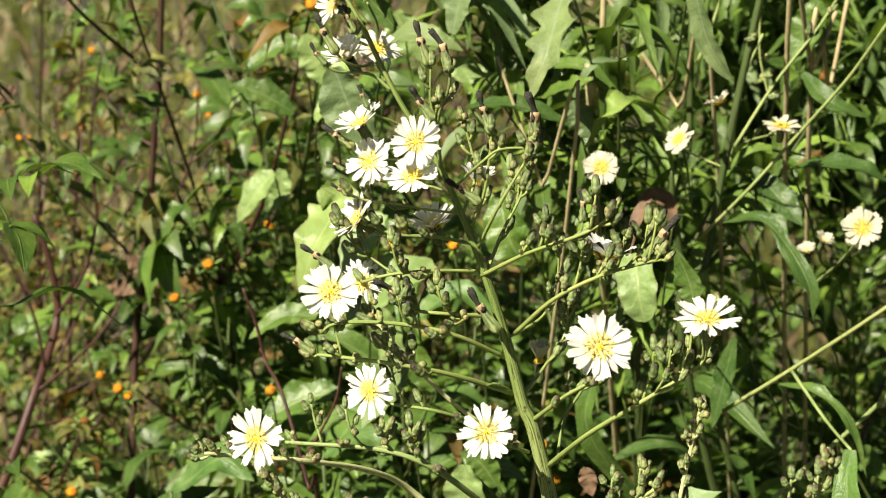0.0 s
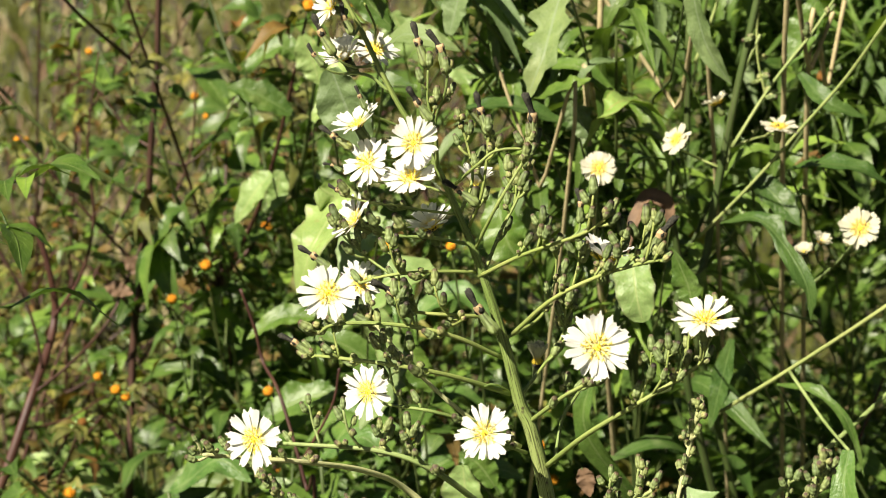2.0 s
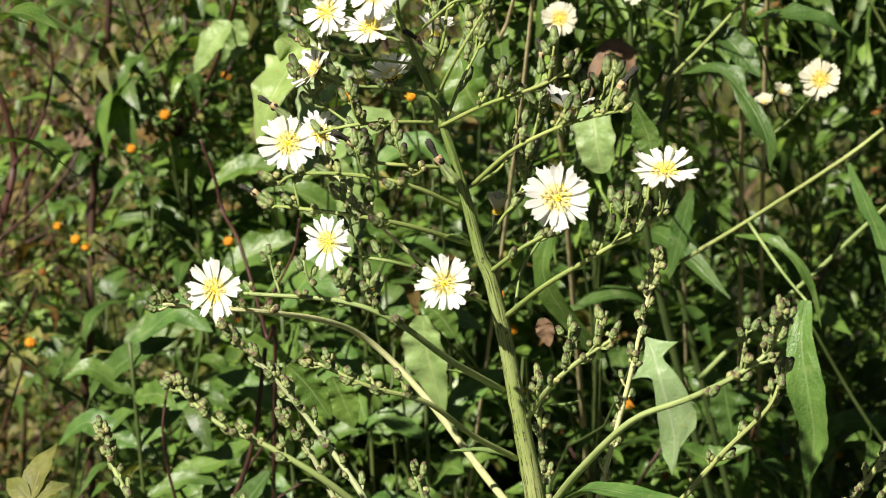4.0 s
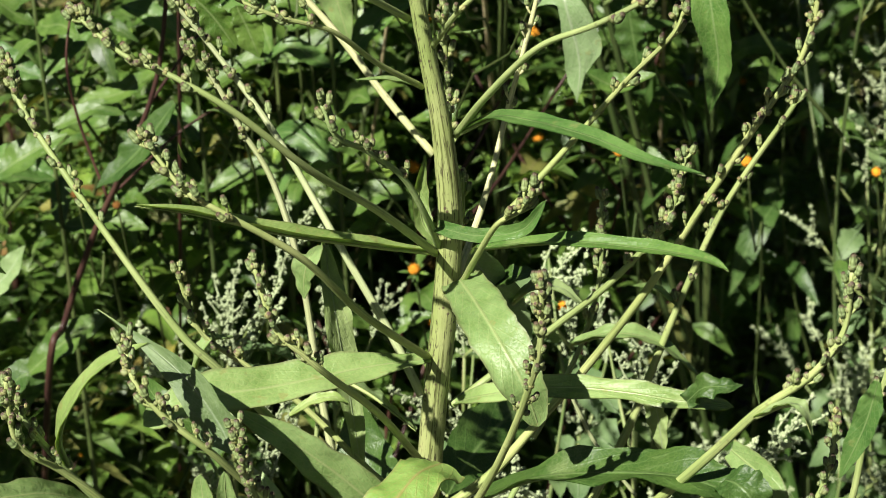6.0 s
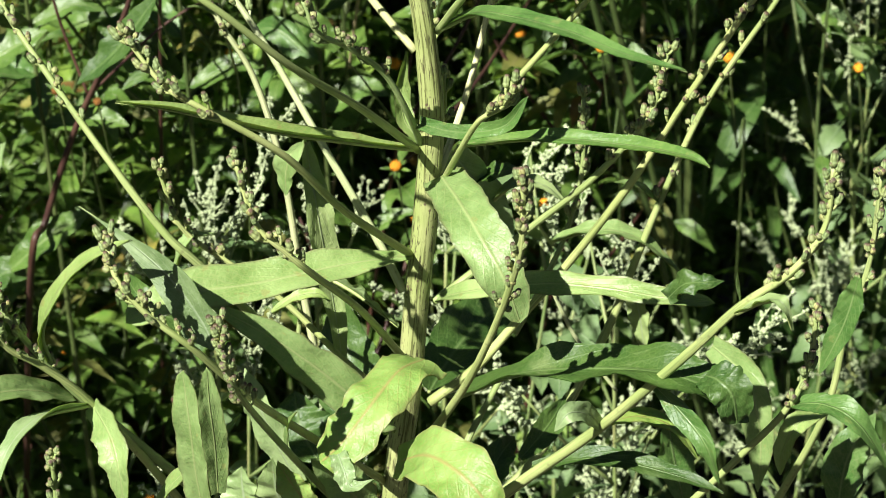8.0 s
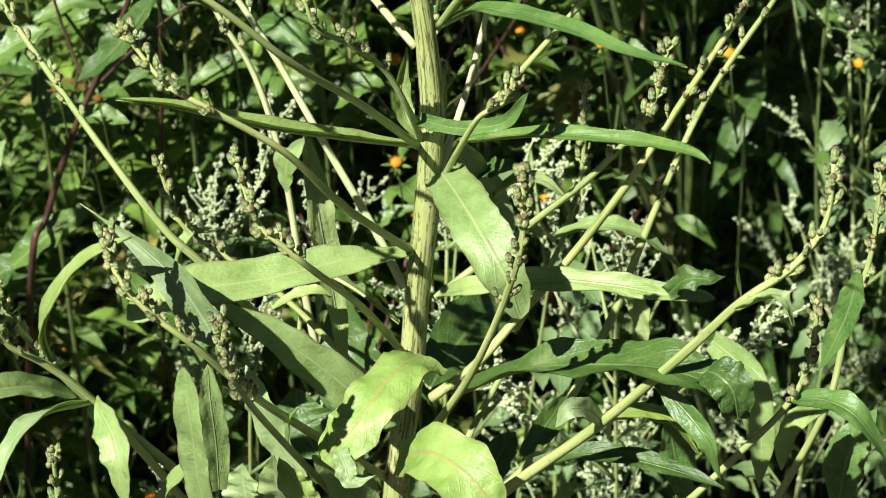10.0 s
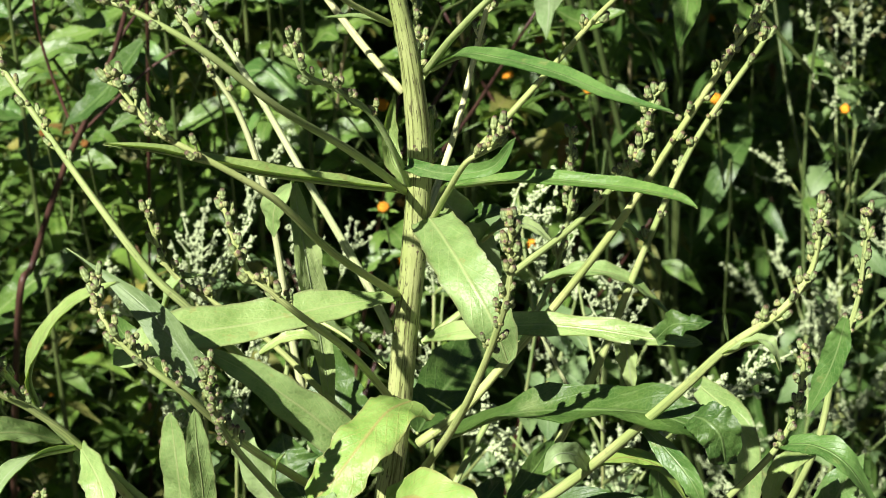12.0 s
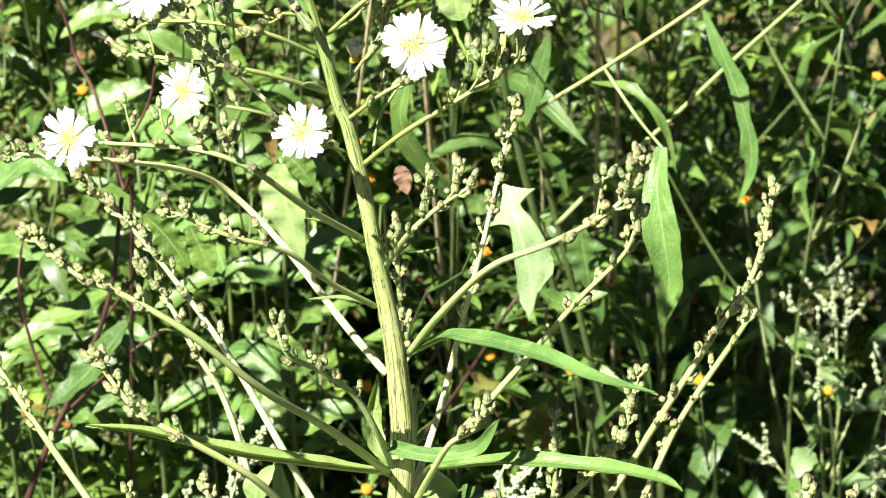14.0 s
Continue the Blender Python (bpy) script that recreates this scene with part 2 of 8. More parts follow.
COLLAR = plain_material("brown_collar", (0.30, 0.21, 0.10), (0.50, 0.36, 0.19), 0.7, 900.0)


# ---- mesh tools ----
def spline(points, n):
    """n + 1 places on a smooth curve through the points."""
    p = [Vector(q) for q in points]
    if len(p) == 2:
        return [p[0].lerp(p[1], i / n) for i in range(n + 1)]
    p = [p[0] * 2 - p[1]] + p + [p[-1] * 2 - p[-2]]
    out = []
    for i in range(n + 1):
        u = i / n * (len(p) - 3)
        k = min(int(u), len(p) - 4)
        u -= k
        a, b, c, d = p[k:k + 4]
        out.append(0.5 * (2 * b + (c - a) * u + (2 * a - 5 * b + 4 * c - d) * u * u + (3 * b - a - 3 * c + d) * u ** 3))
    return out


def tangents(path):
    return [(path[min(i + 1, len(path) - 1)] - path[max(i - 1, 0)]).normalized() for i in range(len(path))]


class Shape:
    """Collects vertices, faces and uvs for one mesh."""
    def __init__(self):
        self.v, self.f, self.uv = [], [], []

    def tube(self, path, radius, sides=8, ribs=0.0, rib_count=5, jitter=0.0, rng=random, close=True):
        """A tapered stalk along path. radius(s) for s from 0 to 1."""
        t = tangents(path)
        n = t[0].orthogonal().normalized()
        first = len(self.v)
        length = 0.0
        along = []
        for i, p in enumerate(path):
            s = i / (len(path) - 1)
            if i:
                length += (p - path[i - 1]).length
            along.append(length)
            n = (n - t[i] * n.dot(t[i])).normalized()
            b = t[i].cross(n)
            r = radius(s) * (1 + jitter * rng.uniform(-1, 1))
            for j in range(sides):
                a = 2 * math.pi * j / sides
                k = r * (1 + ribs * math.cos(rib_count * a))
                self.v.append(p + n * (k * math.cos(a)) + b * (k * math.sin(a)))
        for i in range(len(path) - 1):
            for j in range(sides):
                a, b_ = first + i * sides + j, first + i * sides + (j + 1) % sides
                self.f.append((a, b_, b_ + sides, a + sides))
                u0, u1 = along[i] * 40, along[i + 1] * 40
                self.uv += [(u0, j / sides), (u0, (j + 1) / sides), (u1, (j + 1) / sides), (u1, j / sides)]
        if close:
            for ring, flip in ((first, True), (len(self.v) - sides, False)):
                face = list(range(ring, ring + sides))
                self.f.append(tuple(reversed(face)) if flip else tuple(face))
                self.uv += [(along[-1] * 40, j / sides) for j in range(sides)]
        return self

    def blade(self, path, width, face, fold=0.25, wave=0.0, waves=5.0, rows=4, outline=None, thick=0.0004, twist=0.0, seed=0.0, curl=0.0, crumple=0.0):
        """A leaf along path; width(s) is its half width; face is the way its upper side looks; fold lifts the edges."""
        t = tangents(path)
        face = Vector(face)
        for lower in ((0, 1) if thick else (0,)):
            first = len(self.v)
            for i, p in enumerate(path):
                s = i / (len(path) - 1)
                up = face - t[i] * face.dot(t[i])
                up = up.normalized() if up.length > 1e-4 else t[i].orthogonal().normalized()
                side = t[i].cross(up).normalized()
                if twist:
                    turn = Matrix.Rotation(twist * s, 3, t[i])
                    up, side = turn @ up, turn @ side
                for j in range(-rows, rows + 1):
                    k = j / rows
                    half = width(s) * (outline(s, k) if outline else 1.0)
                    x = half * k
                    z = fold * abs(x) - curl * half * k * k + wave * half * abs(k) ** 1.5 * math.sin(waves * 6.283 * s + (1.7 if k > 0 else 0.2) + seed) + half * min(1.0, 2.2 * abs(k)) * (0.13 * noise.noise(Vector((s * 7 + seed, k * 2.0, seed))) + (0.06 + crumple) * noise.noise(Vector((s * 17 + seed, k * 3.5, seed + 3))))
                    self.v.append(p + side * x + up * (z - lower * thick))
            w = 2 * rows + 1
            m = len(path) - 1
            for i in range(m):
                for j in range(w - 1):
                    a = first + i * w + j
                    quad = (a, a + w, a + w + 1, a + 1)
                    spot = [(i / m, j / (w - 1)), ((i + 1) / m, j / (w - 1)), ((i + 1) / m, (j + 1) / (w - 1)), (i / m, (j + 1) / (w - 1))]
                    if not lower:
                        quad, spot = quad[::-1], spot[::-1]
                    self.f.append(quad)
                    self.uv += spot
        return self

    def turned(self, profile, sides=9, bracts=0.0, count=5, swirl=0.0, at=None):
        """A body of revolution about z from (radius, height) rows, with overlapping bracts."""
        first = len(self.v)
        top = profile[-1][1]
        for i, (r, z) in enumerate(profile):
            for j in range(sides):
                a = 2 * math.pi * j / sides
                k = r * (1 + bracts * math.cos(count * a + swirl * z / top * 6.283))
                q = Vector((k * math.cos(a), k * math.sin(a), z))
                self.v.append(at @ q if at else q)
        for i in range(len(profile) - 1):
            for j in range(sides):
                a, b = first + i * sides + j, first + i * sides + (j + 1) % sides
                self.f.append((a, b, b + sides, a + sides))
                u0, u1 = profile[i][1] / top, profile[i + 1][1] / top
                self.uv += [(u0, j / sides), (u0, (j + 1) / sides), (u1, (j + 1) / sides), (u1, j / sides)]
        self.f.append(tuple(range(len(self.v) - sides, len(self.v))))
        self.uv += [(1.0, 0.5)] * sides
        return self

    def mesh(self, name, mat, smooth=True):
        me = bpy.data.meshes.new(name)
        me.from_pydata([tuple(q) for q in self.v], [], self.f)
        layer = me.uv_layers.new(name="UVMap")
        layer.data.foreach_set("uv", [c for q in self.uv for c in q])
        if smooth:
            me.polygons.foreach_set("use_smooth", [True] * len(me.polygons))
        me.materials.append(mat)
        me.update()
        return me


def part(name, me, parent, m=None, label=""):
    """One mesh as a part under a thing or under a part."""
    ob = new(name, me)
    ob.parent = parent
    if m is not None:
        ob.matrix_local = m
    if label:
        tagged(ob, label)
    return ob


def thing(name, place, label, category, group="", kind=""):
    ob = new(name)
    ob.empty_display_size = 0.05
    ob.location = place
    return tagged(ob, label, category, group, kind)


def aim(place, way, spin=0.0, size=1.0):
    """A pose whose z axis points along way."""
    q = Vector(way).to_track_quat("Z", "Y")
    return Matrix.Translation(place) @ q.to_matrix().to_4x4() @ Matrix.Rotation(spin, 4, "Z") @ Matrix.Scale(size, 4)


# ---- parts of the wild lettuce, each kind modelled once in a few shapes ----
def bracted(rows, length, tips, count, rng):
    """A body of revolution clad in rings of pointed bracts: at each of tips, a share of its length, the skin steps in along a scalloped edge."""
    sides = 4 * count
    zs, rs = [z for _, z in rows], [r for r, _ in rows]
    steps = [(r, z, 0.0, 0.0) for r, z in rows if not any(abs(z - tip) < 0.05 for tip in tips)]
    for k, tip in enumerate(tips):
        r = float(np.interp(tip, zs, rs))
        turn = math.pi * (k % 2) + rng.uniform(-0.4, 0.4)
        steps += [(r * 1.055, tip, 0.075, turn), (r * 0.97, tip + 0.010, 0.075, turn)]
    steps.sort(key=lambda q: q[1])
    s = Shape()
    for r, z, rise, turn in steps:
        for j in range(sides):
            a = 2 * math.pi * j / sides
            w = math.cos(count * a + turn)
            s.v.append(Vector((r * math.cos(a) * (1 + 0.03 * w), r * math.sin(a) * (1 + 0.03 * w), length * (z + rise * w))))
    for i in range(len(steps) - 1):
        u0, u1 = steps[i][1], steps[i + 1][1]
        for j in range(sides):
            a, b = i * sides + j, i * sides + (j + 1) % sides
            s.f.append((a, b, b + sides, a + sides))
            s.uv += [(u0, j / sides), (u0, (j + 1) / sides), (u1, (j + 1) / sides), (u1, j / sides)]
    s.f.append(tuple(range(len(s.v) - sides, len(s.v))))
    s.uv += [(1.0, 0.5)] * sides
    return s


def bud_shape(length, radius, seed):
    rng = random.Random(seed)
    rows = ((0.45, 0.0), (0.85, 0.08), (1.0, 0.24), (1.0, 0.46), (0.90, 0.66), (0.80, 0.82), (0.68, 0.93), (0.42, 1.0))
    return bracted([(radius * r * rng.uniform(0.95, 1.05), z) for r, z in rows], length, (0.33, 0.68), 4, rng)


def round_bud_shape(radius, seed):
    rng = random.Random(seed)
    rows = ((0.4, 0.0), (0.9, 0.25), (1.0, 0.75), (0.85, 1.3), (0.55, 1.75), (0.2, 1.95))
    return Shape().turned([(radius * r * rng.uniform(0.94, 1.06), radius * z) for r, z in rows], 8, 0.10, 4, 0.2)


BUDS = [bud_shape(0.0059, 0.00155, 1).mesh("bud", BUD), bud_shape(0.0051, 0.00150, 2).mesh("bud", BUD), bud_shape(0.0066, 0.00152, 3).mesh("bud", BUD), bud_shape(0.0044, 0.00145, 4).mesh("bud", BUD)]
DARK_BUDS = [bud_shape(0.0079, 0.00178, 11).mesh("bud", BUD_DARK), bud_shape(0.0066, 0.00170, 12).mesh("bud", BUD), bud_shape(0.0072, 0.00168, 13).mesh("bud", BUD)]
ROUND_BUDS = [round_bud_shape(0.00142, 5).mesh("bud", BUD_SMALL), round_bud_shape(0.00120, 6).mesh("bud", BUD_SMALL), round_bud_shape(0.00160, 7).mesh("bud", BUD_SMALL)]


def spent_shape(length, seed):
    """A head after flowering: a flask of bracts."""
    rng = random.Random(seed)
    rows = [(0.0022 * r, z) for r, z in ((0.5, 0.0), (0.98, 0.05), (1.12, 0.14), (1.0, 0.26), (0.78, 0.40), (0.66, 0.55))]
    return bracted(rows, length, (0.14, 0.30, 0.45), 5, rng)


def floret_shape(length, bend, seed):
    """The withered dark florets that stand out of a spent head."""
    rng = random.Random(seed)
    s = Shape()
    path = spline([(0, 0, length * 0.50), (bend * 0.25, 0, length * 0.72), (bend, 0.0003, length)], 6)
    s.tube(path, lambda u: 0.00150 * (1 - 0.25 * u + 0.16 * math.sin(9 * u)), 9, 0.20, 3, 0.22, rng)
    for _ in range(4):
        e = path[-1] + Vector((rng.uniform(-0.0008, 0.0008), rng.uniform(-0.0008, 0.0008), rng.uniform(0.0, 0.001)))
        s.tube([path[-2], e], lambda u: 0.0003, 4)
    return s


SPENT_HEADS = [(spent_shape(L, i).mesh("involucre", BUD_DARK), floret_shape(L, b, i).mesh("withered_tuft", SPENT), Shape().turned([(0.00140, L * 0.47), (0.00172, L * 0.50), (0.00190, L * 0.58), (0.00170, L * 0.66)], 8, 0.06, 5).mesh("collar", COLLAR)) for i, (L, b) in enumerate(((0.0200, 0.0034), (0.0185, -0.0022), (0.0215, 0.0012)))]


def petal_shape(length, width, droop, seed, wavy=0.08):
    """A strap-shaped ray floret with a square tip of five small teeth, along x."""
    rng = random.Random(seed)
    s = Shape()
    n, rows = 9, 5
    teeth = [rng.uniform(0.0, 0.14) for _ in range(rows + 1)]
    for i in range(n + 1):
        u = i / n
        half = width * 0.5 * min(1.0, 0.30 + 1.1 * u) * (1.0 - 0.10 * max(0.0, u - 0.8) / 0.2)
        for j in range(rows + 1):
            k = 2 * j / rows - 1
            x = 0.0012 + (length - 0.0012) * u * (1 - teeth[j] * max(0.0, (u - 0.8) / 0.2)) * (1 - 0.02 * k * k)
            z = droop * (u ** 2) * length - 0.10 * half * (1 - k * k) + wavy * half * math.sin(5 * u + 2 * k + seed) - 0.06 * half * math.cos(k * 7)
            s.v.append(Vector((x, half * k, z)))
    for i in range(n):
        for j in range(rows):
            a = i * (rows + 1) + j
            s.f.append((a, a + rows + 1, a + rows + 2, a + 1))
            s.uv += [(i / n, j / rows), ((i + 1) / n, j / rows), ((i + 1) / n, (j + 1) / rows), (i / n, (j + 1) / rows)]
    return s


PETALS = [petal_shape(0.0134, w, d, i).mesh("petal", PETAL) for i, (d, w) in enumerate(((-0.05, 0.0030), (0.08, 0.0033), (-0.14, 0.0028), (0.0, 0.0031)))]
PETALS_BACK = [petal_shape(0.0125, 0.0036, d, i + 9).mesh("petal", PETAL_BACK) for i, d in enumerate((-0.05, 0.1, -0.15))]
INVOLUCRE = Shape().turned([(0.0011, 0.0), (0.0022, 0.0008), (0.0025, 0.003), (0.0023, 0.006), (0.0025, 0.0092), (0.0022, 0.0098)], 10, 0.08, 5, 0.2).mesh("involucre", BUD_DARK)


def stamen_shape(seed, spread):
    rng = random.Random(seed)
    s = Shape().turned([(0.0019, 0.0), (0.0019, 0.0008), (0.0012, 0.0013), (0.0003, 0.0016)], 10)
    for i in range(30):
        r = 0.0034 * math.sqrt(i / 30.0) * spread
        a = i * 2.4
        d = Vector((math.cos(a), math.sin(a), 0))
        foot, high = d * r * 0.75, 0.0036 - 0.0013 * (i / 30) + rng.uniform(-0.0006, 0.0004)
        head = d * (r * 1.5) + Vector((0, 0, high * 0.8))
        s.tube([foot, foot.lerp(head, 0.6), head], lambda u: 0.00017 + 0.00006 * u, 5, rng=rng)
        for f in (-1, 1):
            tip = head + d * 0.0007 + Vector((-d.y, d.x, 0)) * f * 0.0006 + Vector((0, 0, 0.0003))
            s.tube([head, tip], lambda u: 0.00016, 4)
    return s


STAMENS = [stamen_shape(1, 1.0).mesh("stamen_tuft", STAMEN), stamen_shape(2, 1.15).mesh("stamen_tuft", STAMEN)]


def flower(plant, place, facing, diameter=0.026, lift=9.0, count=20, seed=0, petals=None):
    """A flower head: involucre below, straps in two rings, stamens in the middle. lift: degrees by which the rays rise."""
    rng = random.Random(seed + 77)
    size = diameter / 0.0256
    way = Vector(facing).normalized()
    head = part("flower_head", INVOLUCRE, plant, aim(Vector(place) - way * 0.0094 * size, way, rng.random() * 6, size), "open flower head with white rays and yellow stamens")
    petals = petals or PETALS
    for i in range(count):
        a = 2 * math.pi * (i + rng.uniform(-0.34, 0.34)) / count
        tilt = lift + (4 if i % 2 else -1) + rng.uniform(-3, 3)
        m = Matrix.Translation((0, 0, 0.0094 + 0.0004 * (i % 2))) @ Matrix.Rotation(a, 4, "Z") @ Matrix.Rotation(-radians(tilt), 4, "Y") @ Matrix.Rotation(rng.uniform(-0.09, 0.09), 4, "X") @ Matrix.Diagonal((rng.uniform(0.86, 1.06), rng.uniform(0.85, 1.10), 1, 1))
        part("petal", petals[rng.randrange(len(petals))], head, m)
    part("stamen_tuft", STAMENS[seed % 2], head, Matrix.Translation((0, 0, 0.0090)) @ Matrix.Diagonal((0.45, 0.45, 1.2, 1) if lift > 35 else (1, 1, 1, 1)))
    return head


def spent(plant, place, way, length=0.02, seed=0):
    """A finished head with dark withered florets."""
    a, b, c = SPENT_HEADS[seed % 3]
    m = aim(place, way, seed * 1.7, length / 0.02)
    head = part("spent_head", a, plant, m, "narrow green head with dark withered florets")
    part("withered_tuft", b, head)
    part("collar", c, head)


def branch(plant, points, thick, thin, buds=0, start=0.6, seed=0, mat=None, up=(0, 0, 1), size=1.0, beads=1.0, reach=0.006, name="branch", ribs=0.06, dark=False, twigs=0):
    """A side branch; buds: how many stand along it from the share start to its tip, each on a short stalk, with small round buds at its foot."""
    rng = random.Random(seed * 31 + 5)
    n = 6 * len(points)
    path = spline(points, n)
    t = tangents(path)
    s = Shape().tube(path, lambda u: thick + (thin - thick) * u, 8, ribs, 5, 0.03, rng)
    up = Vector(up)
    spots = []
    for k in range(buds):
        f = start + (1 - start) * (1 - (1 - min(1.0, max(0.0, (k + rng.uniform(-0.25, 0.25)) / max(1, buds - 1)))) ** 1.45)
        i = max(0, min(n, round(f * n)))
        p, d = path[i], t[i]
        out = d.orthogonal().normalized()
        out = Matrix.Rotation(k * 2.4 + rng.uniform(-0.5, 0.5), 3, d) @ out
        last = k >= buds - 1
        far = reach * (0.25 if last else rng.uniform(0.45, 1.15) * (1.25 - 0.6 * f))
        way = (d * 0.8 + up * 0.8 + out * (0.1 if last else 0.45)).normalized()
        end = p + (d * 0.55 + out * 0.6 + up * 0.3).normalized() * far
        s.tube(spline([p, p.lerp(end, 0.5) + out * far * 0.12, end], 3), lambda u: 0.00055 + 0.0002 * u, 5)
        spots.append((end - way * 0.0003, way, "bud", rng.uniform(0.72, 1.08) * size))
        for _ in range(int(rng.random() * 4.2 * beads)):
            w = (way + Vector((rng.uniform(-1, 1), rng.uniform(-1, 1), rng.uniform(-0.4, 0.8)))).normalized()
            q = p.lerp(end, rng.uniform(0.1, 0.8))
            e = q + w * rng.uniform(0.0012, 0.003)
            s.tube([q, e], lambda u: 0.0004, 4)
            spots.append((e - w * 0.0003, w, "bead", rng.uniform(0.75, 1.15) * size))
    for k in range(twigs):
        # an upright twig with a few buds on short stalks
        i = max(0, min(n - 1, round((start + (0.95 - start) * (k + rng.uniform(0.2, 0.8)) / twigs) * n)))
        p, d = path[i], t[i]
        out = (Matrix.Rotation(k * 2.4 + rng.uniform(-0.6, 0.6), 3, d) @ d.orthogonal()).normalized()
        tall = rng.uniform(0.010, 0.021) * size
        end = p + (up * 0.9 + d * 0.3 + out * 0.25).normalized() * tall
        stalk = spline([p, p.lerp(end, 0.5) + out * tall * 0.10 + d * tall * 0.06, end], 6)
        s.tube(stalk, lambda u: 0.00062 - 0.00012 * u, 5)
        for j in (2, 3, 4, 5, 6):
            if j < 6 and rng.random() < 0.25:
                continue
            side = Matrix.Rotation(j * 2.4 + rng.uniform(-0.5, 0.5), 3, "Z") @ Vector((1, 0, 0))
            way = (up + side * (0.15 if j == 6 else 0.5)).normalized()
            q = stalk[j] if j == 6 else stalk[j] + (up * 0.7 + side).normalized() * rng.uniform(0.0014, 0.0034)
            if j < 6:
                s.tube([stalk[j], q], lambda u: 0.00045, 4)
            spots.append((q - way * 0.0003, way, "bud" if j > 3 or rng.random() < 0.6 else "bead", rng.uniform(0.72, 1.05) * size))
    ob = part(name, s.mesh(name, mat or BRANCH), plant)
    for p, w, what, k in spots:
        pool = (DARK_BUDS if dark else BUDS) if what == "bud" else ROUND_BUDS
        part("bud", pool[rng.randrange(len(pool))], ob, aim(p, w, rng.random() * 6, k))
    return ob


def lance(half, base=0.25, tip=0.9, widest=0.42):
    """The half width of a lance-shaped leaf along its length."""
    def width(s):
        a = (base + (1 - base) * math.sin(min(1.0, s / widest) * math.pi / 2)) if s < widest else math.cos((s - widest) / (1 - widest) * math.pi / 2) ** tip
        return half * max(0.012, a)
    return width


def leaf(plant, points, half, face=(-0.3, -0.7, 0.7), fold=0.3, wave=0.12, mat=None, seed=0, twist=0.0, lobes=0.0, lobe_rate=4.0, base=0.3, tip=0.85, widest=0.42, curl=0.0, label="", rib=True, crumple=0.05, ragged=1.0):
    """One lettuce leaf along its midrib, with a raised pale midrib below."""
    rng = random.Random(seed)
    path = spline(points, 36)
    teeth = [rng.uniform(0.0, 1.0) for _ in range(30)]

    def outline(s, k):
        edge = 1.0 - 0.06 * ragged * teeth[int(s * 29)] * abs(k)
        edge += 0.17 * noise.noise(Vector((s * 6.0 + seed, 4.0 if k > 0 else 9.0, seed * 0.7))) + 0.08 * ragged * noise.noise(Vector((s * 15.0, 2.0 if k > 0 else 7.0, seed * 0.9)))
        if lobes:
            at = (s * lobe_rate + (0.35 if k > 0 else 0.0)) % 1.0
            tooth = at / 0.78 if at < 0.78 else (1 - at) / 0.22
            edge *= 1.0 - lobes * (1 - tooth ** 1.3) * abs(k) ** 0.6
        return edge
    sh = Shape().blade(path, lance(half, base, tip, widest), face, fold, wave, rng.uniform(2.5, 4.5), 5, outline, 0.0004, twist, seed * 1.3, curl, crumple)
    ob = part("leaf", sh.mesh("leaf", mat or LEAF), plant, None, label)
    if rib:
        t = tangents(path)
        f = Vector(face)
        low = [p - (f - t[i] * f.dot(t[i])).normalized() * 0.0010 for i, p in enumerate(path)]
        part("midrib", Shape().tube(low, lambda u: 0.0011 * (1 - 0.85 * u), 6).mesh("midrib", BRANCH), ob)
    return ob

# ---- the wild lettuce in flower, with its side branches, leaves, heads and buds ----
plant = thing("wild_lettuce", (-0.013, 0.900, 0.0), "tall wild lettuce in flower, white daisy-like heads, ribbed pale green stem", "wild plant")
plant.location = (0, 0, 0)

# main stem, from the ground to the tip
STEM_RADII = (0.0064, 0.0064, 0.0062, 0.0059, 0.0057, 0.0056, 0.0056, 0.0054, 0.0048, 0.0042, 0.0036, 0.0032, 0.0029, 0.0026, 0.0023, 0.0020, 0.0017, 0.0014, 0.0012, 0.0011)
part("stem", Shape().tube(spline([(-0.0431, 0.9600, -0.0200), (-0.0431, 0.9300, 0.3000), (-0.0331, 0.9080, 0.6500), (-0.0131, 0.9000, 0.8874), (-0.0063, 0.9000, 0.9447), (-0.0020, 0.9000, 0.9986), (0.0023, 0.9000, 1.0444), (0.0047, 0.9000, 1.0883), (0.0023, 0.9000, 1.1211), (-0.0006, 0.9000, 1.1419), (-0.0061, 0.9000, 1.1701), (-0.0113, 0.9000, 1.2001), (-0.0178, 0.9000, 1.2294), (-0.0224, 0.9000, 1.2409), (-0.0274, 0.9000, 1.2612), (-0.0330, 0.9000, 1.2813), (-0.0398, 0.9000, 1.3025), (-0.0472, 0.9000, 1.3211), (-0.0554, 0.9000, 1.3396), (-0.0634, 0.9000, 1.3534)], 160), lambda u: float(np.interp(u * 19, range(20), STEM_RADII)), 20, 0.05, 9, 0.015).mesh("stem", STEM), plant)
part("stem", Shape().tube(spline([(-0.0634, 0.9000, 1.3534), (-0.0710, 0.9000, 1.3659), (-0.0789, 0.9000, 1.3818), (-0.0858, 0.9000, 1.3965), (-0.0945, 0.9000, 1.4122), (-0.1000, 0.9000, 1.4223)], 60), lambda u: 0.0011 - 0.0003 * u, 16, 0.05, 8, 0.02).mesh("stem", STEM_TOP), plant)

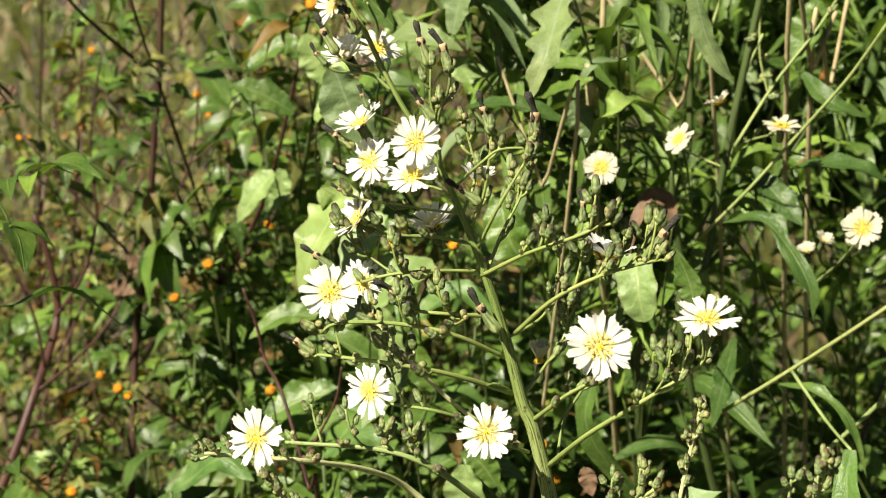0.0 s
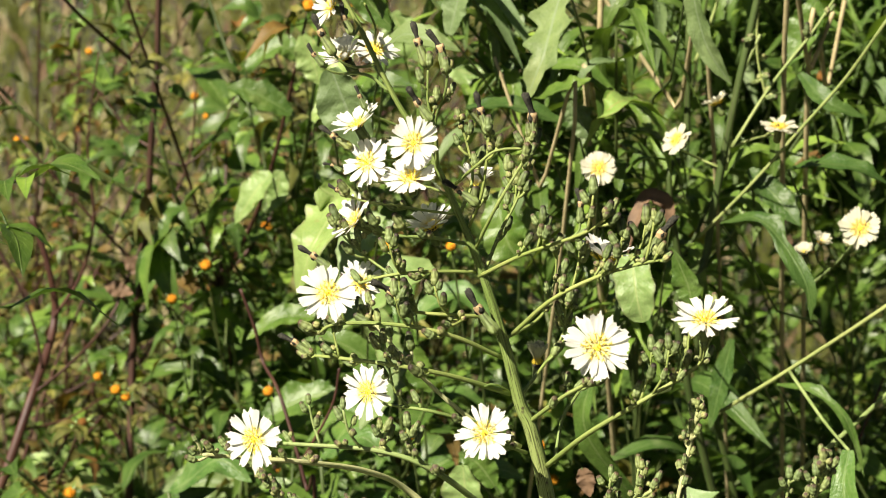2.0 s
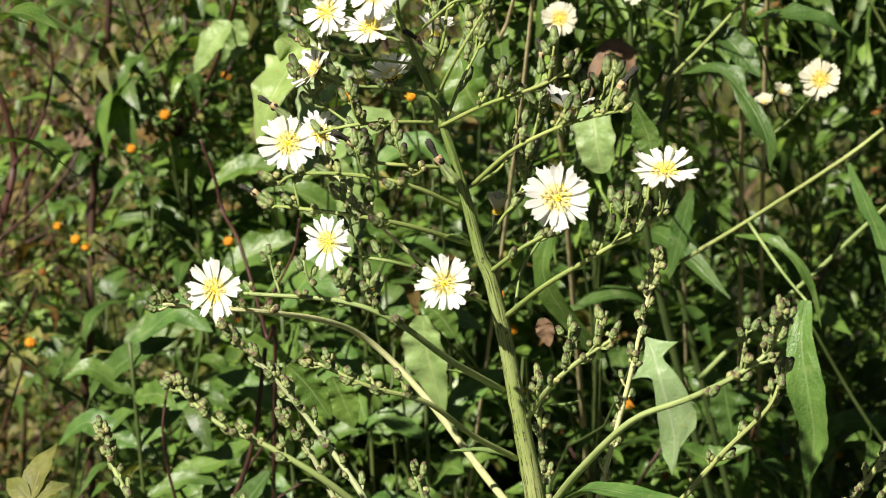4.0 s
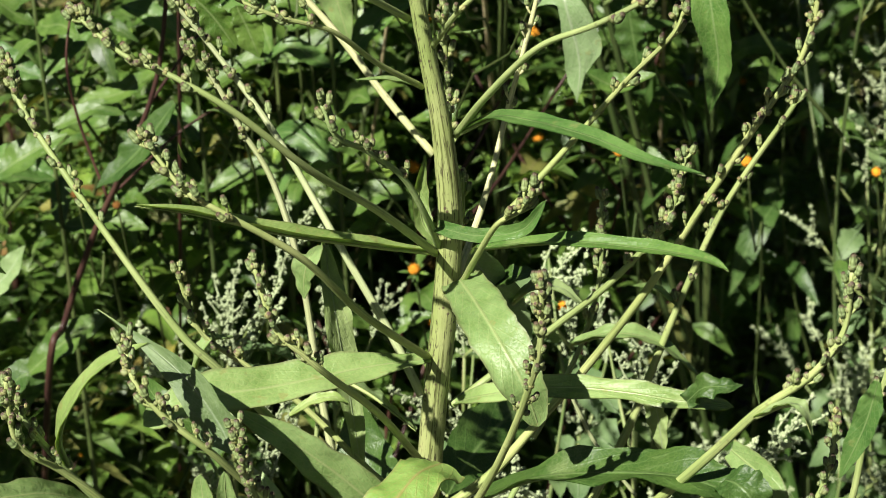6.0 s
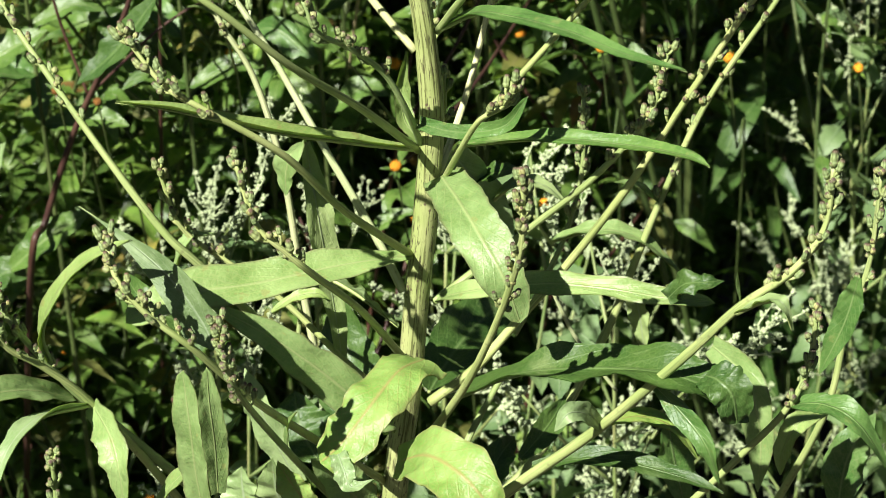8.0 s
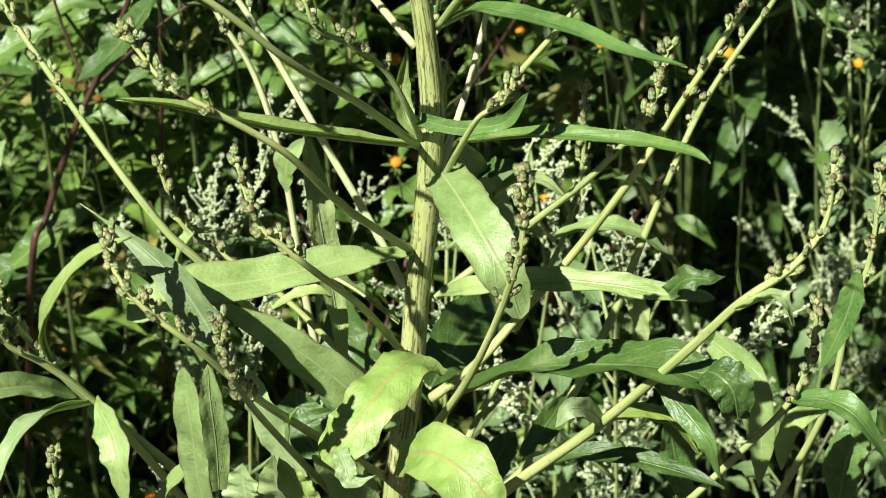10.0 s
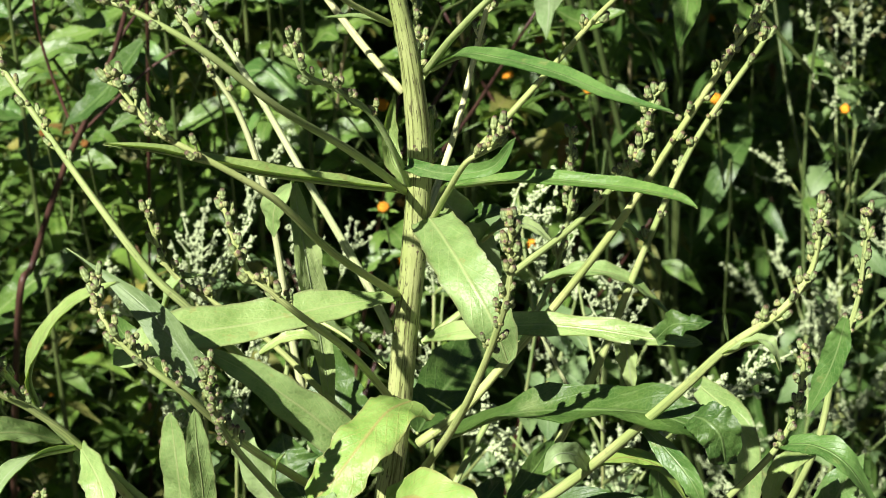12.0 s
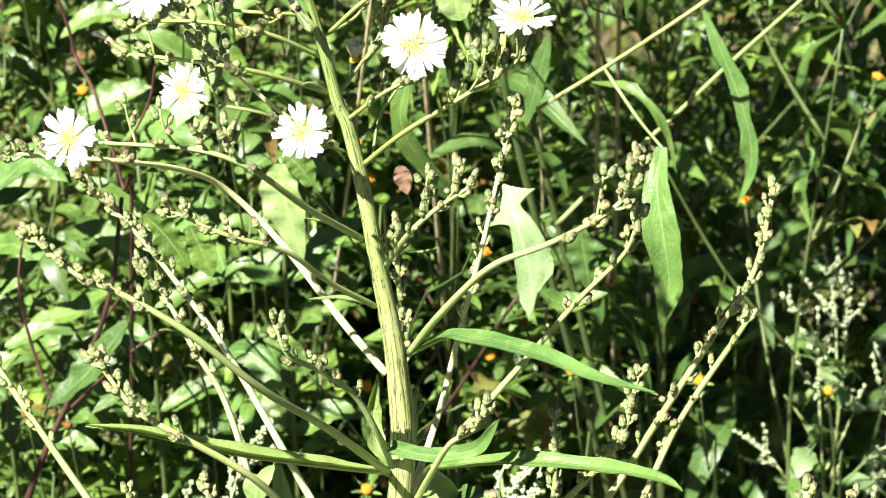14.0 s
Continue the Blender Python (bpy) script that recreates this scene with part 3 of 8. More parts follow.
# upper flower heads
flower(plant, (-0.0954, 0.8900, 1.4046), (-0.8, -0.45, 0.3), 0.0189, seed=1, lift=25)
flower(plant, (-0.0815, 0.9200, 1.3843), (0.2, -0.6, 0.75), 0.0196, seed=2, lift=5)
flower(plant, (-0.0911, 0.9000, 1.3832), (-0.4, -0.45, 0.8), 0.0228, seed=3, lift=38)
flower(plant, (-0.0860, 0.8900, 1.3580), (-0.45, -0.25, 0.85), 0.0226, seed=4, lift=22)
flower(plant, (-0.0820, 0.8850, 1.3441), (-0.45, -0.8, 0.45), 0.0213, seed=5)
flower(plant, (-0.0632, 0.8800, 1.3528), (-0.15, -0.85, 0.35), 0.0219, seed=6)
flower(plant, (-0.0649, 0.8800, 1.3384), (-0.1, -0.55, 0.85), 0.0223, seed=7, lift=14)
flower(plant, (-0.0876, 0.8900, 1.3196), (-0.65, -0.35, 0.55), 0.0226, seed=8, lift=22)
flower(plant, (-0.0586, 0.9100, 1.3127), (-0.25, -0.3, 0.9), 0.0231, seed=9, lift=30)
flower(plant, (-0.0952, 0.8550, 1.2983), (-0.15, -0.88, 0.35), 0.0241, seed=10)
flower(plant, (-0.0877, 0.9000, 1.2913), (-0.05, -0.85, 0.5), 0.0201, seed=11)
flower(plant, (-0.0812, 0.8620, 1.2567), (-0.45, -0.82, 0.25), 0.0223, seed=12)
flower(plant, (-0.0350, 0.8505, 1.2434), (-0.15, -0.86, 0.42), 0.0231, seed=13)
flower(plant, (-0.1230, 0.8359, 1.2447), (-0.35, -0.88, 0.25), 0.0244, seed=14)
flower(plant, (0.0085, 0.8456, 1.2792), (0.05, -0.93, 0.4), 0.0265, seed=15, count=23)
flower(plant, (0.0485, 0.8320, 1.2932), (0.0, -0.42, 0.9), 0.0250, seed=16, lift=12)
flower(plant, (0.0123, 0.9200, 1.2975), (0.1, 0.1, 0.95), 0.0284, seed=17, lift=28)
flower(plant, (-0.0416, 0.9300, 1.3259), (0.1, 0.2, 0.95), 0.0224, seed=18, lift=50)
flower(plant, (-0.0160, 0.9350, 1.2482), (0.0, 0.0, 1), 0.0225, seed=19, lift=70, petals=PETALS_BACK)

# finished heads
spent(plant, (-0.0583, 0.8880, 1.3816), (-0.313, 0.0, 0.950), 0.0171, 20)
spent(plant, (-0.0501, 0.8880, 1.3789), (-0.255, 0.0, 0.967), 0.0184, 21)
spent(plant, (-0.0988, 0.8880, 1.3819), (-0.616, 0.0, 0.788), 0.0116, 22)
spent(plant, (-0.0945, 0.8880, 1.3864), (-0.501, 0.0, 0.865), 0.0167, 23)
spent(plant, (-0.0826, 0.8880, 1.3650), (-0.414, 0.0, 0.910), 0.0099, 24)
spent(plant, (-0.0874, 0.8880, 1.3946), (-0.440, 0.0, 0.898), 0.0136, 25)
spent(plant, (-0.0340, 0.8880, 1.3546), (-0.304, 0.0, 0.953), 0.0165, 26)
spent(plant, (-0.0171, 0.8880, 1.3492), (0.022, 0.0, 1.000), 0.0218, 27)
spent(plant, (-0.0563, 0.8880, 1.3598), (-0.585, 0.0, 0.811), 0.0180, 28)
spent(plant, (-0.0382, 0.8880, 1.3265), (-0.799, 0.0, 0.601), 0.0159, 29)
spent(plant, (0.0019, 0.8880, 1.3190), (0.030, 0.0, 1.000), 0.0137, 30)
spent(plant, (0.0282, 0.8880, 1.3046), (0.504, 0.0, 0.864), 0.0218, 31)
spent(plant, (-0.0974, 0.8880, 1.2996), (-0.760, 0.0, 0.650), 0.0153, 32)
spent(plant, (-0.0644, 0.8880, 1.2834), (-0.760, 0.0, 0.650), 0.0207, 33)
spent(plant, (-0.1061, 0.8880, 1.2644), (-0.791, 0.0, 0.612), 0.0168, 34)
spent(plant, (-0.0883, 0.8880, 1.3492), (-0.821, 0.0, 0.571), 0.0143, 35)
spent(plant, (-0.0925, 0.8880, 1.3401), (-0.839, 0.0, 0.544), 0.0080, 36)
spent(plant, (-0.0900, 0.8880, 1.3301), (-0.876, 0.0, 0.482), 0.0100, 37)
spent(plant, (-0.0313, 0.8880, 1.2737), (-0.583, 0.0, 0.812), 0.0201, 38)

# upper branches
branch(plant, [(-0.0745, 0.9000, 1.3705), (-0.0828, 0.9000, 1.3769), (-0.0942, 0.8900, 1.3792), (-0.0988, 0.8880, 1.3819)], 0.0007, 0.0005, seed=39, mat=STEM_TOP)
branch(plant, [(-0.0789, 0.9000, 1.3814), (-0.0861, 0.9000, 1.3801), (-0.0907, 0.8900, 1.3827), (-0.0945, 0.8880, 1.3864)], 0.0006, 0.0005, seed=40, mat=STEM_TOP)
branch(plant, [(-0.0749, 0.9000, 1.3728), (-0.0802, 0.9100, 1.3782), (-0.0827, 0.9180, 1.3823)], 0.0006, 0.0005, seed=41, mat=STEM_TOP)
branch(plant, [(-0.0858, 0.9000, 1.3965), (-0.0874, 0.8920, 1.3941), (-0.0898, 0.8900, 1.3988)], 0.0006, 0.0005, seed=42, mat=STEM_TOP)
branch(plant, [(-0.0834, 0.9000, 1.4055), (-0.0804, 0.9100, 1.3954), (-0.0814, 0.9200, 1.3873)], 0.0005, 0.0004, seed=43, mat=STEM_TOP)
branch(plant, [(-0.0554, 0.9000, 1.3384), (-0.0553, 0.8900, 1.3561), (-0.0580, 0.8880, 1.3677), (-0.0578, 0.8880, 1.3811)], 0.0007, 0.0005, seed=44, buds=3, start=0.5, mat=STEM_TOP, dark=True)
branch(plant, [(-0.0550, 0.9000, 1.3407), (-0.0559, 0.9000, 1.3579), (-0.0514, 0.8900, 1.3708), (-0.0501, 0.8880, 1.3784)], 0.0007, 0.0005, seed=45, buds=2, start=0.5, mat=STEM_TOP, dark=True)
branch(plant, [(-0.0628, 0.9000, 1.3522), (-0.0725, 0.8950, 1.3581), (-0.0792, 0.8900, 1.3618), (-0.0826, 0.8880, 1.3650)], 0.0006, 0.0005, seed=46, mat=STEM_TOP)
branch(plant, [(-0.0561, 0.9000, 1.3384), (-0.0686, 0.9000, 1.3419), (-0.0822, 0.9000, 1.3430), (-0.0883, 0.8880, 1.3492)], 0.0006, 0.0004, seed=47, mat=STEM_TOP)
branch(plant, [(-0.0505, 0.9000, 1.3280), (-0.0596, 0.9000, 1.3315), (-0.0733, 0.9000, 1.3327), (-0.0869, 0.9000, 1.3350), (-0.0927, 0.8900, 1.3398)], 0.0006, 0.0004, seed=48, mat=STEM_TOP)
branch(plant, [(-0.0472, 0.9000, 1.3204), (-0.0597, 0.9000, 1.3218), (-0.0715, 0.8900, 1.3260), (-0.0839, 0.8900, 1.3276), (-0.0900, 0.8880, 1.3301)], 0.0006, 0.0004, seed=49, buds=4, start=0.4, mat=STEM_TOP, dark=True)
branch(plant, [(-0.0420, 0.9000, 1.3078), (-0.0572, 0.8950, 1.3117), (-0.0728, 0.8900, 1.3138), (-0.0829, 0.8900, 1.3177)], 0.0008, 0.0006, seed=50, buds=6, start=0.35, mat=STEM_TOP, dark=True)
branch(plant, [(-0.0403, 0.9000, 1.2966), (-0.0593, 0.8900, 1.2988), (-0.0749, 0.8850, 1.2983), (-0.0872, 0.8950, 1.2929)], 0.0008, 0.0006, seed=51, buds=5, start=0.25, beads=0.6, mat=STEM_TOP, dark=True, twigs=1)
branch(plant, [(-0.0727, 0.8860, 1.2980), (-0.0831, 0.8900, 1.3045), (-0.0910, 0.8900, 1.3115), (-0.0954, 0.8900, 1.3172)], 0.0006, 0.0004, seed=52, buds=6, start=0.3, mat=STEM_TOP, dark=True)
branch(plant, [(-0.0358, 0.9000, 1.2778), (-0.0527, 0.8900, 1.2811), (-0.0628, 0.8880, 1.2825), (-0.0644, 0.8880, 1.2834)], 0.0009, 0.0006, seed=53, buds=3, start=0.15, reach=0.010, mat=STEM_TOP, dark=True, twigs=2)
branch(plant, [(-0.0299, 0.9000, 1.2607), (-0.0502, 0.8850, 1.2739), (-0.0725, 0.8800, 1.2795), (-0.0951, 0.8800, 1.2797), (-0.1032, 0.8800, 1.2754)], 0.0010, 0.0006, seed=54, buds=8, start=0.25, reach=0.006, dark=True, mat=STEM_TOP, twigs=2)
branch(plant, [(-0.0267, 0.9000, 1.2454), (-0.0501, 0.8800, 1.2584), (-0.0719, 0.8700, 1.2654), (-0.0954, 0.8800, 1.2657), (-0.1061, 0.8880, 1.2644)], 0.0011, 0.0006, seed=55, buds=7, start=0.3, reach=0.006, dark=True, mat=STEM_TOP, twigs=2)
branch(plant, [(-0.0224, 0.9000, 1.2227), (-0.0439, 0.8900, 1.2388), (-0.0618, 0.8850, 1.2567), (-0.0764, 0.8850, 1.2731), (-0.0836, 0.8900, 1.2800)], 0.0011, 0.0005, seed=56, buds=9, start=0.55, reach=0.009, mat=BRANCH_PALE, dark=True)
branch(plant, [(-0.0259, 0.9000, 1.2312), (-0.0412, 0.8800, 1.2394), (-0.0587, 0.8700, 1.2469), (-0.0752, 0.8800, 1.2463), (-0.0809, 0.8800, 1.2498)], 0.0009, 0.0005, seed=57, buds=5, start=0.3, reach=0.006, dark=True, mat=STEM_TOP, twigs=1)
branch(plant, [(-0.0201, 0.9000, 1.2203), (-0.0265, 0.8800, 1.2289), (-0.0320, 0.8750, 1.2327)], 0.0008, 0.0006, seed=58, buds=5, start=0.3, dark=True, mat=STEM_TOP)
branch(plant, [(-0.0494, 0.9000, 1.3315), (-0.0384, 0.8850, 1.3434), (-0.0306, 0.8850, 1.3490), (-0.0173, 0.8880, 1.3492)], 0.0007, 0.0005, seed=59, mat=STEM_TOP)
branch(plant, [(-0.0404, 0.9000, 1.3060), (-0.0318, 0.8850, 1.3252), (-0.0239, 0.8850, 1.3389), (-0.0171, 0.8880, 1.3492)], 0.0008, 0.0005, seed=60, buds=5, start=0.3, reach=0.008, mat=STEM_TOP, dark=True, twigs=1)
branch(plant, [(-0.0427, 0.9000, 1.3153), (-0.0376, 0.8900, 1.3288), (-0.0352, 0.8880, 1.3429), (-0.0340, 0.8880, 1.3546)], 0.0007, 0.0005, seed=61, buds=5, start=0.2, reach=0.009, mat=STEM_TOP, dark=True)
branch(plant, [(-0.0460, 0.9000, 1.3211), (-0.0418, 0.9100, 1.3320), (-0.0431, 0.9150, 1.3428), (-0.0465, 0.9150, 1.3556)], 0.0007, 0.0005, seed=62, buds=5, start=0.4, reach=0.007, mat=STEM_TOP, dark=True)
branch(plant, [(-0.0375, 0.9000, 1.2943), (-0.0305, 0.9100, 1.3109), (-0.0236, 0.9150, 1.3240), (-0.0201, 0.9150, 1.3358)], 0.0008, 0.0005, seed=63, buds=5, start=0.25, reach=0.007, mat=STEM_TOP, dark=True, twigs=1)
branch(plant, [(-0.0389, 0.9000, 1.2947), (-0.0206, 0.8800, 1.3080), (0.0017, 0.8650, 1.3192), (0.0114, 0.8600, 1.3262)], 0.0009, 0.0006, seed=64, buds=7, start=0.3, reach=0.008, dark=True, mat=STEM_TOP, twigs=2)
branch(plant, [(-0.0027, 0.8700, 1.3159), (0.0012, 0.8700, 1.3197), (0.0019, 0.8880, 1.3190)], 0.0005, 0.0005, seed=65, mat=STEM_TOP)
branch(plant, [(-0.0253, 0.9000, 1.2707), (-0.0094, 0.8800, 1.2897), (0.0083, 0.8700, 1.3013), (0.0236, 0.8650, 1.3074), (0.0327, 0.8650, 1.3092)], 0.0010, 0.0006, seed=66, buds=5, start=0.3, reach=0.006, dark=True, mat=STEM_TOP, twigs=4)
branch(plant, [(0.0171, 0.8700, 1.3040), (0.0240, 0.8800, 1.3040), (0.0282, 0.8880, 1.3046)], 0.0005, 0.0005, seed=67, mat=STEM_TOP)
branch(plant, [(0.0063, 0.9000, 1.2932), (0.0111, 0.9150, 1.2934), (0.0123, 0.9200, 1.2965)], 0.0005, 0.0005, seed=68, buds=6, start=0.1, reach=0.010, dark=True, mat=STEM_TOP)
branch(plant, [(-0.0292, 0.9000, 1.2683), (-0.0145, 0.9200, 1.2729), (-0.0088, 0.9300, 1.2851), (-0.0076, 0.9300, 1.2996)], 0.0007, 0.0005, seed=69, buds=6, start=0.35, reach=0.006, dark=True, mat=STEM_TOP)
branch(plant, [(-0.0184, 0.9000, 1.2337), (-0.0049, 0.8800, 1.2498), (0.0063, 0.8700, 1.2596), (0.0085, 0.8700, 1.2659)], 0.0010, 0.0006, seed=70, buds=8, start=0.2, reach=0.008, dark=True, mat=STEM_TOP, twigs=0)
branch(plant, [(-0.0223, 0.9000, 1.2445), (-0.0122, 0.9200, 1.2535), (-0.0052, 0.9300, 1.2631), (-0.0040, 0.9300, 1.2754)], 0.0008, 0.0005, seed=71, buds=9, start=0.3, reach=0.008, mat=STEM_TOP, dark=True)
branch(plant, [(-0.0120, 0.9000, 1.2143), (0.0041, 0.8700, 1.2369), (0.0236, 0.8500, 1.2555), (0.0387, 0.8500, 1.2653), (0.0480, 0.8500, 1.2725), (0.0494, 0.8460, 1.2825)], 0.0012, 0.0006, seed=72, buds=5, start=0.35, reach=0.006, dark=True, mat=STEM_TOP, twigs=6)
branch(plant, [(-0.0087, 0.9200, 1.2093), (-0.0052, 0.9300, 1.2261), (0.0020, 0.9300, 1.2386), (0.0067, 0.9300, 1.2485)], 0.0008, 0.0005, seed=73, buds=8, start=0.4, reach=0.010, mat=STEM_TOP, dark=True)
branch(plant, [(-0.0030, 0.9000, 1.1696), (0.0073, 0.8700, 1.1952), (0.0184, 0.8600, 1.2092), (0.0303, 0.8500, 1.2210)], 0.0013, 0.0008, seed=74, buds=7, start=0.35, reach=0.008, twigs=4)

# long side branches of the middle and lower stem
branch(plant, [(-0.0132, 0.9000, 1.1821), (-0.0337, 0.8700, 1.2052), (-0.0548, 0.8500, 1.2282), (-0.0767, 0.8500, 1.2362), (-0.1158, 0.8500, 1.2391)], 0.0016, 0.0008, seed=75, buds=6, start=0.45, reach=0.006, twigs=5)
branch(plant, [(-0.0025, 0.9000, 1.1206), (-0.0212, 0.9100, 1.1405), (-0.0455, 0.9200, 1.1704), (-0.0691, 0.9200, 1.1958), (-0.0861, 0.9000, 1.2117), (-0.1102, 0.8700, 1.2252), (-0.1279, 0.8600, 1.2295), (-0.1462, 0.8500, 1.2344)], 0.0019, 0.0007, seed=76, buds=16, start=0.66, mat=BRANCH_PALE, reach=0.010)
branch(plant, [(-0.0073, 0.9000, 1.1517), (-0.0251, 0.8800, 1.1694), (-0.0426, 0.8600, 1.1906), (-0.0643, 0.8500, 1.2006), (-0.0863, 0.8500, 1.2107)], 0.0014, 0.0007, seed=77, buds=13, start=0.55, reach=0.008)
branch(plant, [(-0.0012, 0.9000, 1.0738), (-0.0247, 0.8500, 1.1165), (-0.0499, 0.8150, 1.1496), (-0.0764, 0.8000, 1.1792), (-0.0993, 0.8000, 1.1940), (-0.1187, 0.8050, 1.2012), (-0.1361, 0.8120, 1.2138)], 0.0019, 0.0008, seed=78, buds=17, start=0.6, reach=0.007)
branch(plant, [(-0.0079, 0.9000, 1.0033), (-0.0218, 0.9100, 1.0292), (-0.0420, 0.9200, 1.0634), (-0.0724, 0.9400, 1.1123), (-0.0975, 0.9500, 1.1461), (-0.1166, 0.9500, 1.1713), (-0.1356, 0.9500, 1.1904)], 0.0022, 0.0008, seed=79, buds=26, start=0.52, mat=BRANCH_PALE, reach=0.006)
branch(plant, [(-0.0474, 0.9400, 0.9264), (-0.0562, 0.9500, 0.9769), (-0.0638, 0.9500, 1.0396), (-0.0753, 0.9500, 1.0851), (-0.0896, 0.9500, 1.1127), (-0.1011, 0.9500, 1.1369), (-0.1117, 0.9500, 1.1501)], 0.0020, 0.0009, seed=80, buds=18, start=0.58, mat=BRANCH_PALE, reach=0.006)
branch(plant, [(-0.0227, 0.9200, 0.9070), (-0.0580, 0.9000, 0.9690), (-0.0963, 0.8900, 1.0200), (-0.1129, 0.8900, 1.0383), (-0.1369, 0.9000, 1.0693), (-0.1666, 0.9200, 1.1063), (-0.1834, 0.9350, 1.1268), (-0.1921, 0.9450, 1.1454)], 0.0024, 0.0011, seed=81, buds=22, start=0.62, reach=0.006, mat=BRANCH)
branch(plant, [(-0.0103, 0.9100, 0.9385), (-0.0316, 0.9200, 0.9510), (-0.0644, 0.9300, 0.9819), (-0.0899, 0.9300, 1.0028), (-0.1100, 0.9300, 1.0205), (-0.1188, 0.9300, 1.0493)], 0.0018, 0.0009, seed=82, buds=15, start=0.55, reach=0.006)
branch(plant, [(-0.0035, 0.9000, 1.0215), (-0.0317, 0.8500, 1.0692), (-0.0550, 0.8220, 1.1087), (-0.0847, 0.8120, 1.1329), (-0.0998, 0.8140, 1.1421), (-0.1144, 0.8200, 1.1598)], 0.0019, 0.0009, seed=83, buds=17, start=0.55, reach=0.007)
branch(plant, [(-0.0070, 0.9000, 0.9669), (-0.0250, 0.8450, 1.0237), (-0.0446, 0.8150, 1.0586), (-0.0543, 0.8100, 1.0709), (-0.0659, 0.8100, 1.0836), (-0.0739, 0.8170, 1.1078)], 0.0018, 0.0010, seed=84, buds=17, start=0.45, reach=0.007)
branch(plant, [(0.0002, 0.9000, 1.0761), (-0.0053, 0.8800, 1.1001), (-0.0150, 0.8700, 1.1226), (-0.0286, 0.8600, 1.1382), (-0.0417, 0.8500, 1.1498), (-0.0471, 0.8500, 1.1631)], 0.0016, 0.0009, seed=85, buds=14, start=0.4, reach=0.007)
branch(plant, [(-0.0171, 0.9000, 0.9009), (-0.0523, 0.8350, 0.9705), (-0.0715, 0.8100, 1.0030), (-0.0918, 0.7920, 1.0367), (-0.1089, 0.7900, 1.0535), (-0.1205, 0.7920, 1.0690), (-0.1245, 0.8000, 1.0812)], 0.0020, 0.0010, seed=86, buds=20, start=0.5, reach=0.006)
branch(plant, [(-0.0374, 0.8700, 0.9079), (-0.0548, 0.8300, 0.9592), (-0.0699, 0.7900, 1.0099), (-0.0754, 0.7700, 1.0380), (-0.0790, 0.7700, 1.0584)], 0.0018, 0.0011, seed=87, buds=24, start=0.5, reach=0.006)
branch(plant, [(-0.0825, 0.9000, 0.8620), (-0.1006, 0.8800, 0.9048), (-0.1391, 0.8600, 0.9606), (-0.1558, 0.8500, 0.9871), (-0.1735, 0.8400, 1.0211), (-0.1814, 0.8400, 1.0402)], 0.0028, 0.0010, seed=88, buds=20, start=0.65, reach=0.006)
branch(plant, [(-0.0987, 0.9000, 0.8620), (-0.1171, 0.8700, 0.9209), (-0.1443, 0.8500, 0.9756), (-0.1608, 0.8400, 0.9988), (-0.1769, 0.8300, 1.0186), (-0.1795, 0.8300, 1.0483)], 0.0023, 0.0010, seed=89, buds=14, start=0.62, reach=0.006)
branch(plant, [(-0.1650, 0.8500, 0.8974), (-0.1632, 0.8500, 0.9221), (-0.1634, 0.8500, 0.9462)], 0.0013, 0.0010, seed=90, buds=12, start=0.4, reach=0.005)
branch(plant, [(0.0071, 0.9000, 1.1298), (0.0191, 0.8700, 1.1589), (0.0382, 0.8400, 1.1910), (0.0587, 0.8200, 1.2076), (0.0759, 0.8000, 1.2248), (0.0870, 0.8000, 1.2348), (0.0906, 0.8000, 1.2479)], 0.0017, 0.0007, seed=91, buds=14, start=0.55, reach=0.008, twigs=3)
branch(plant, [(0.0084, 0.9000, 1.0638), (0.0167, 0.9300, 1.0746), (0.0230, 0.9400, 1.0923), (0.0305, 0.9500, 1.1208), (0.0398, 0.9500, 1.1605), (0.0465, 0.9500, 1.1938), (0.0526, 0.9500, 1.2236)], 0.0018, 0.0008, seed=92, buds=22, start=0.5, reach=0.006, mat=BRANCH_PALE)
branch(plant, [(0.0070, 0.9000, 1.0539), (0.0233, 0.9200, 1.0747), (0.0410, 0.9300, 1.0922), (0.0629, 0.9300, 1.1195), (0.0812, 0.9200, 1.1474), (0.0977, 0.9000, 1.1754), (0.1030, 0.9000, 1.1917)], 0.0018, 0.0008, seed=93, buds=12, start=0.55, reach=0.007)
branch(plant, [(0.0085, 0.9000, 1.0561), (0.0157, 0.8700, 1.0863), (0.0236, 0.8500, 1.1104), (0.0323, 0.8450, 1.1185), (0.0379, 0.8450, 1.1260)], 0.0015, 0.0009, seed=94, buds=11, start=0.55, reach=0.008)
branch(plant, [(0.0056, 0.9000, 0.9980), (0.0221, 0.9100, 1.0063), (0.0517, 0.9000, 1.0382), (0.0719, 0.8800, 1.0676), (0.0894, 0.8700, 1.0942), (0.0971, 0.8700, 1.1072), (0.1017, 0.8700, 1.1315)], 0.0020, 0.0010, seed=95, buds=20, start=0.55, reach=0.006)
branch(plant, [(0.0042, 0.9000, 0.9447), (0.0249, 0.9000, 0.9630), (0.0451, 0.9000, 0.9898), (0.0649, 0.9000, 1.0160), (0.0890, 0.8800, 1.0654), (0.1099, 0.8700, 1.1098), (0.1295, 0.8600, 1.1518), (0.1456, 0.8600, 1.1808), (0.1516, 0.8600, 1.2136)], 0.0025, 0.0010, seed=96, buds=26, start=0.58, reach=0.006)
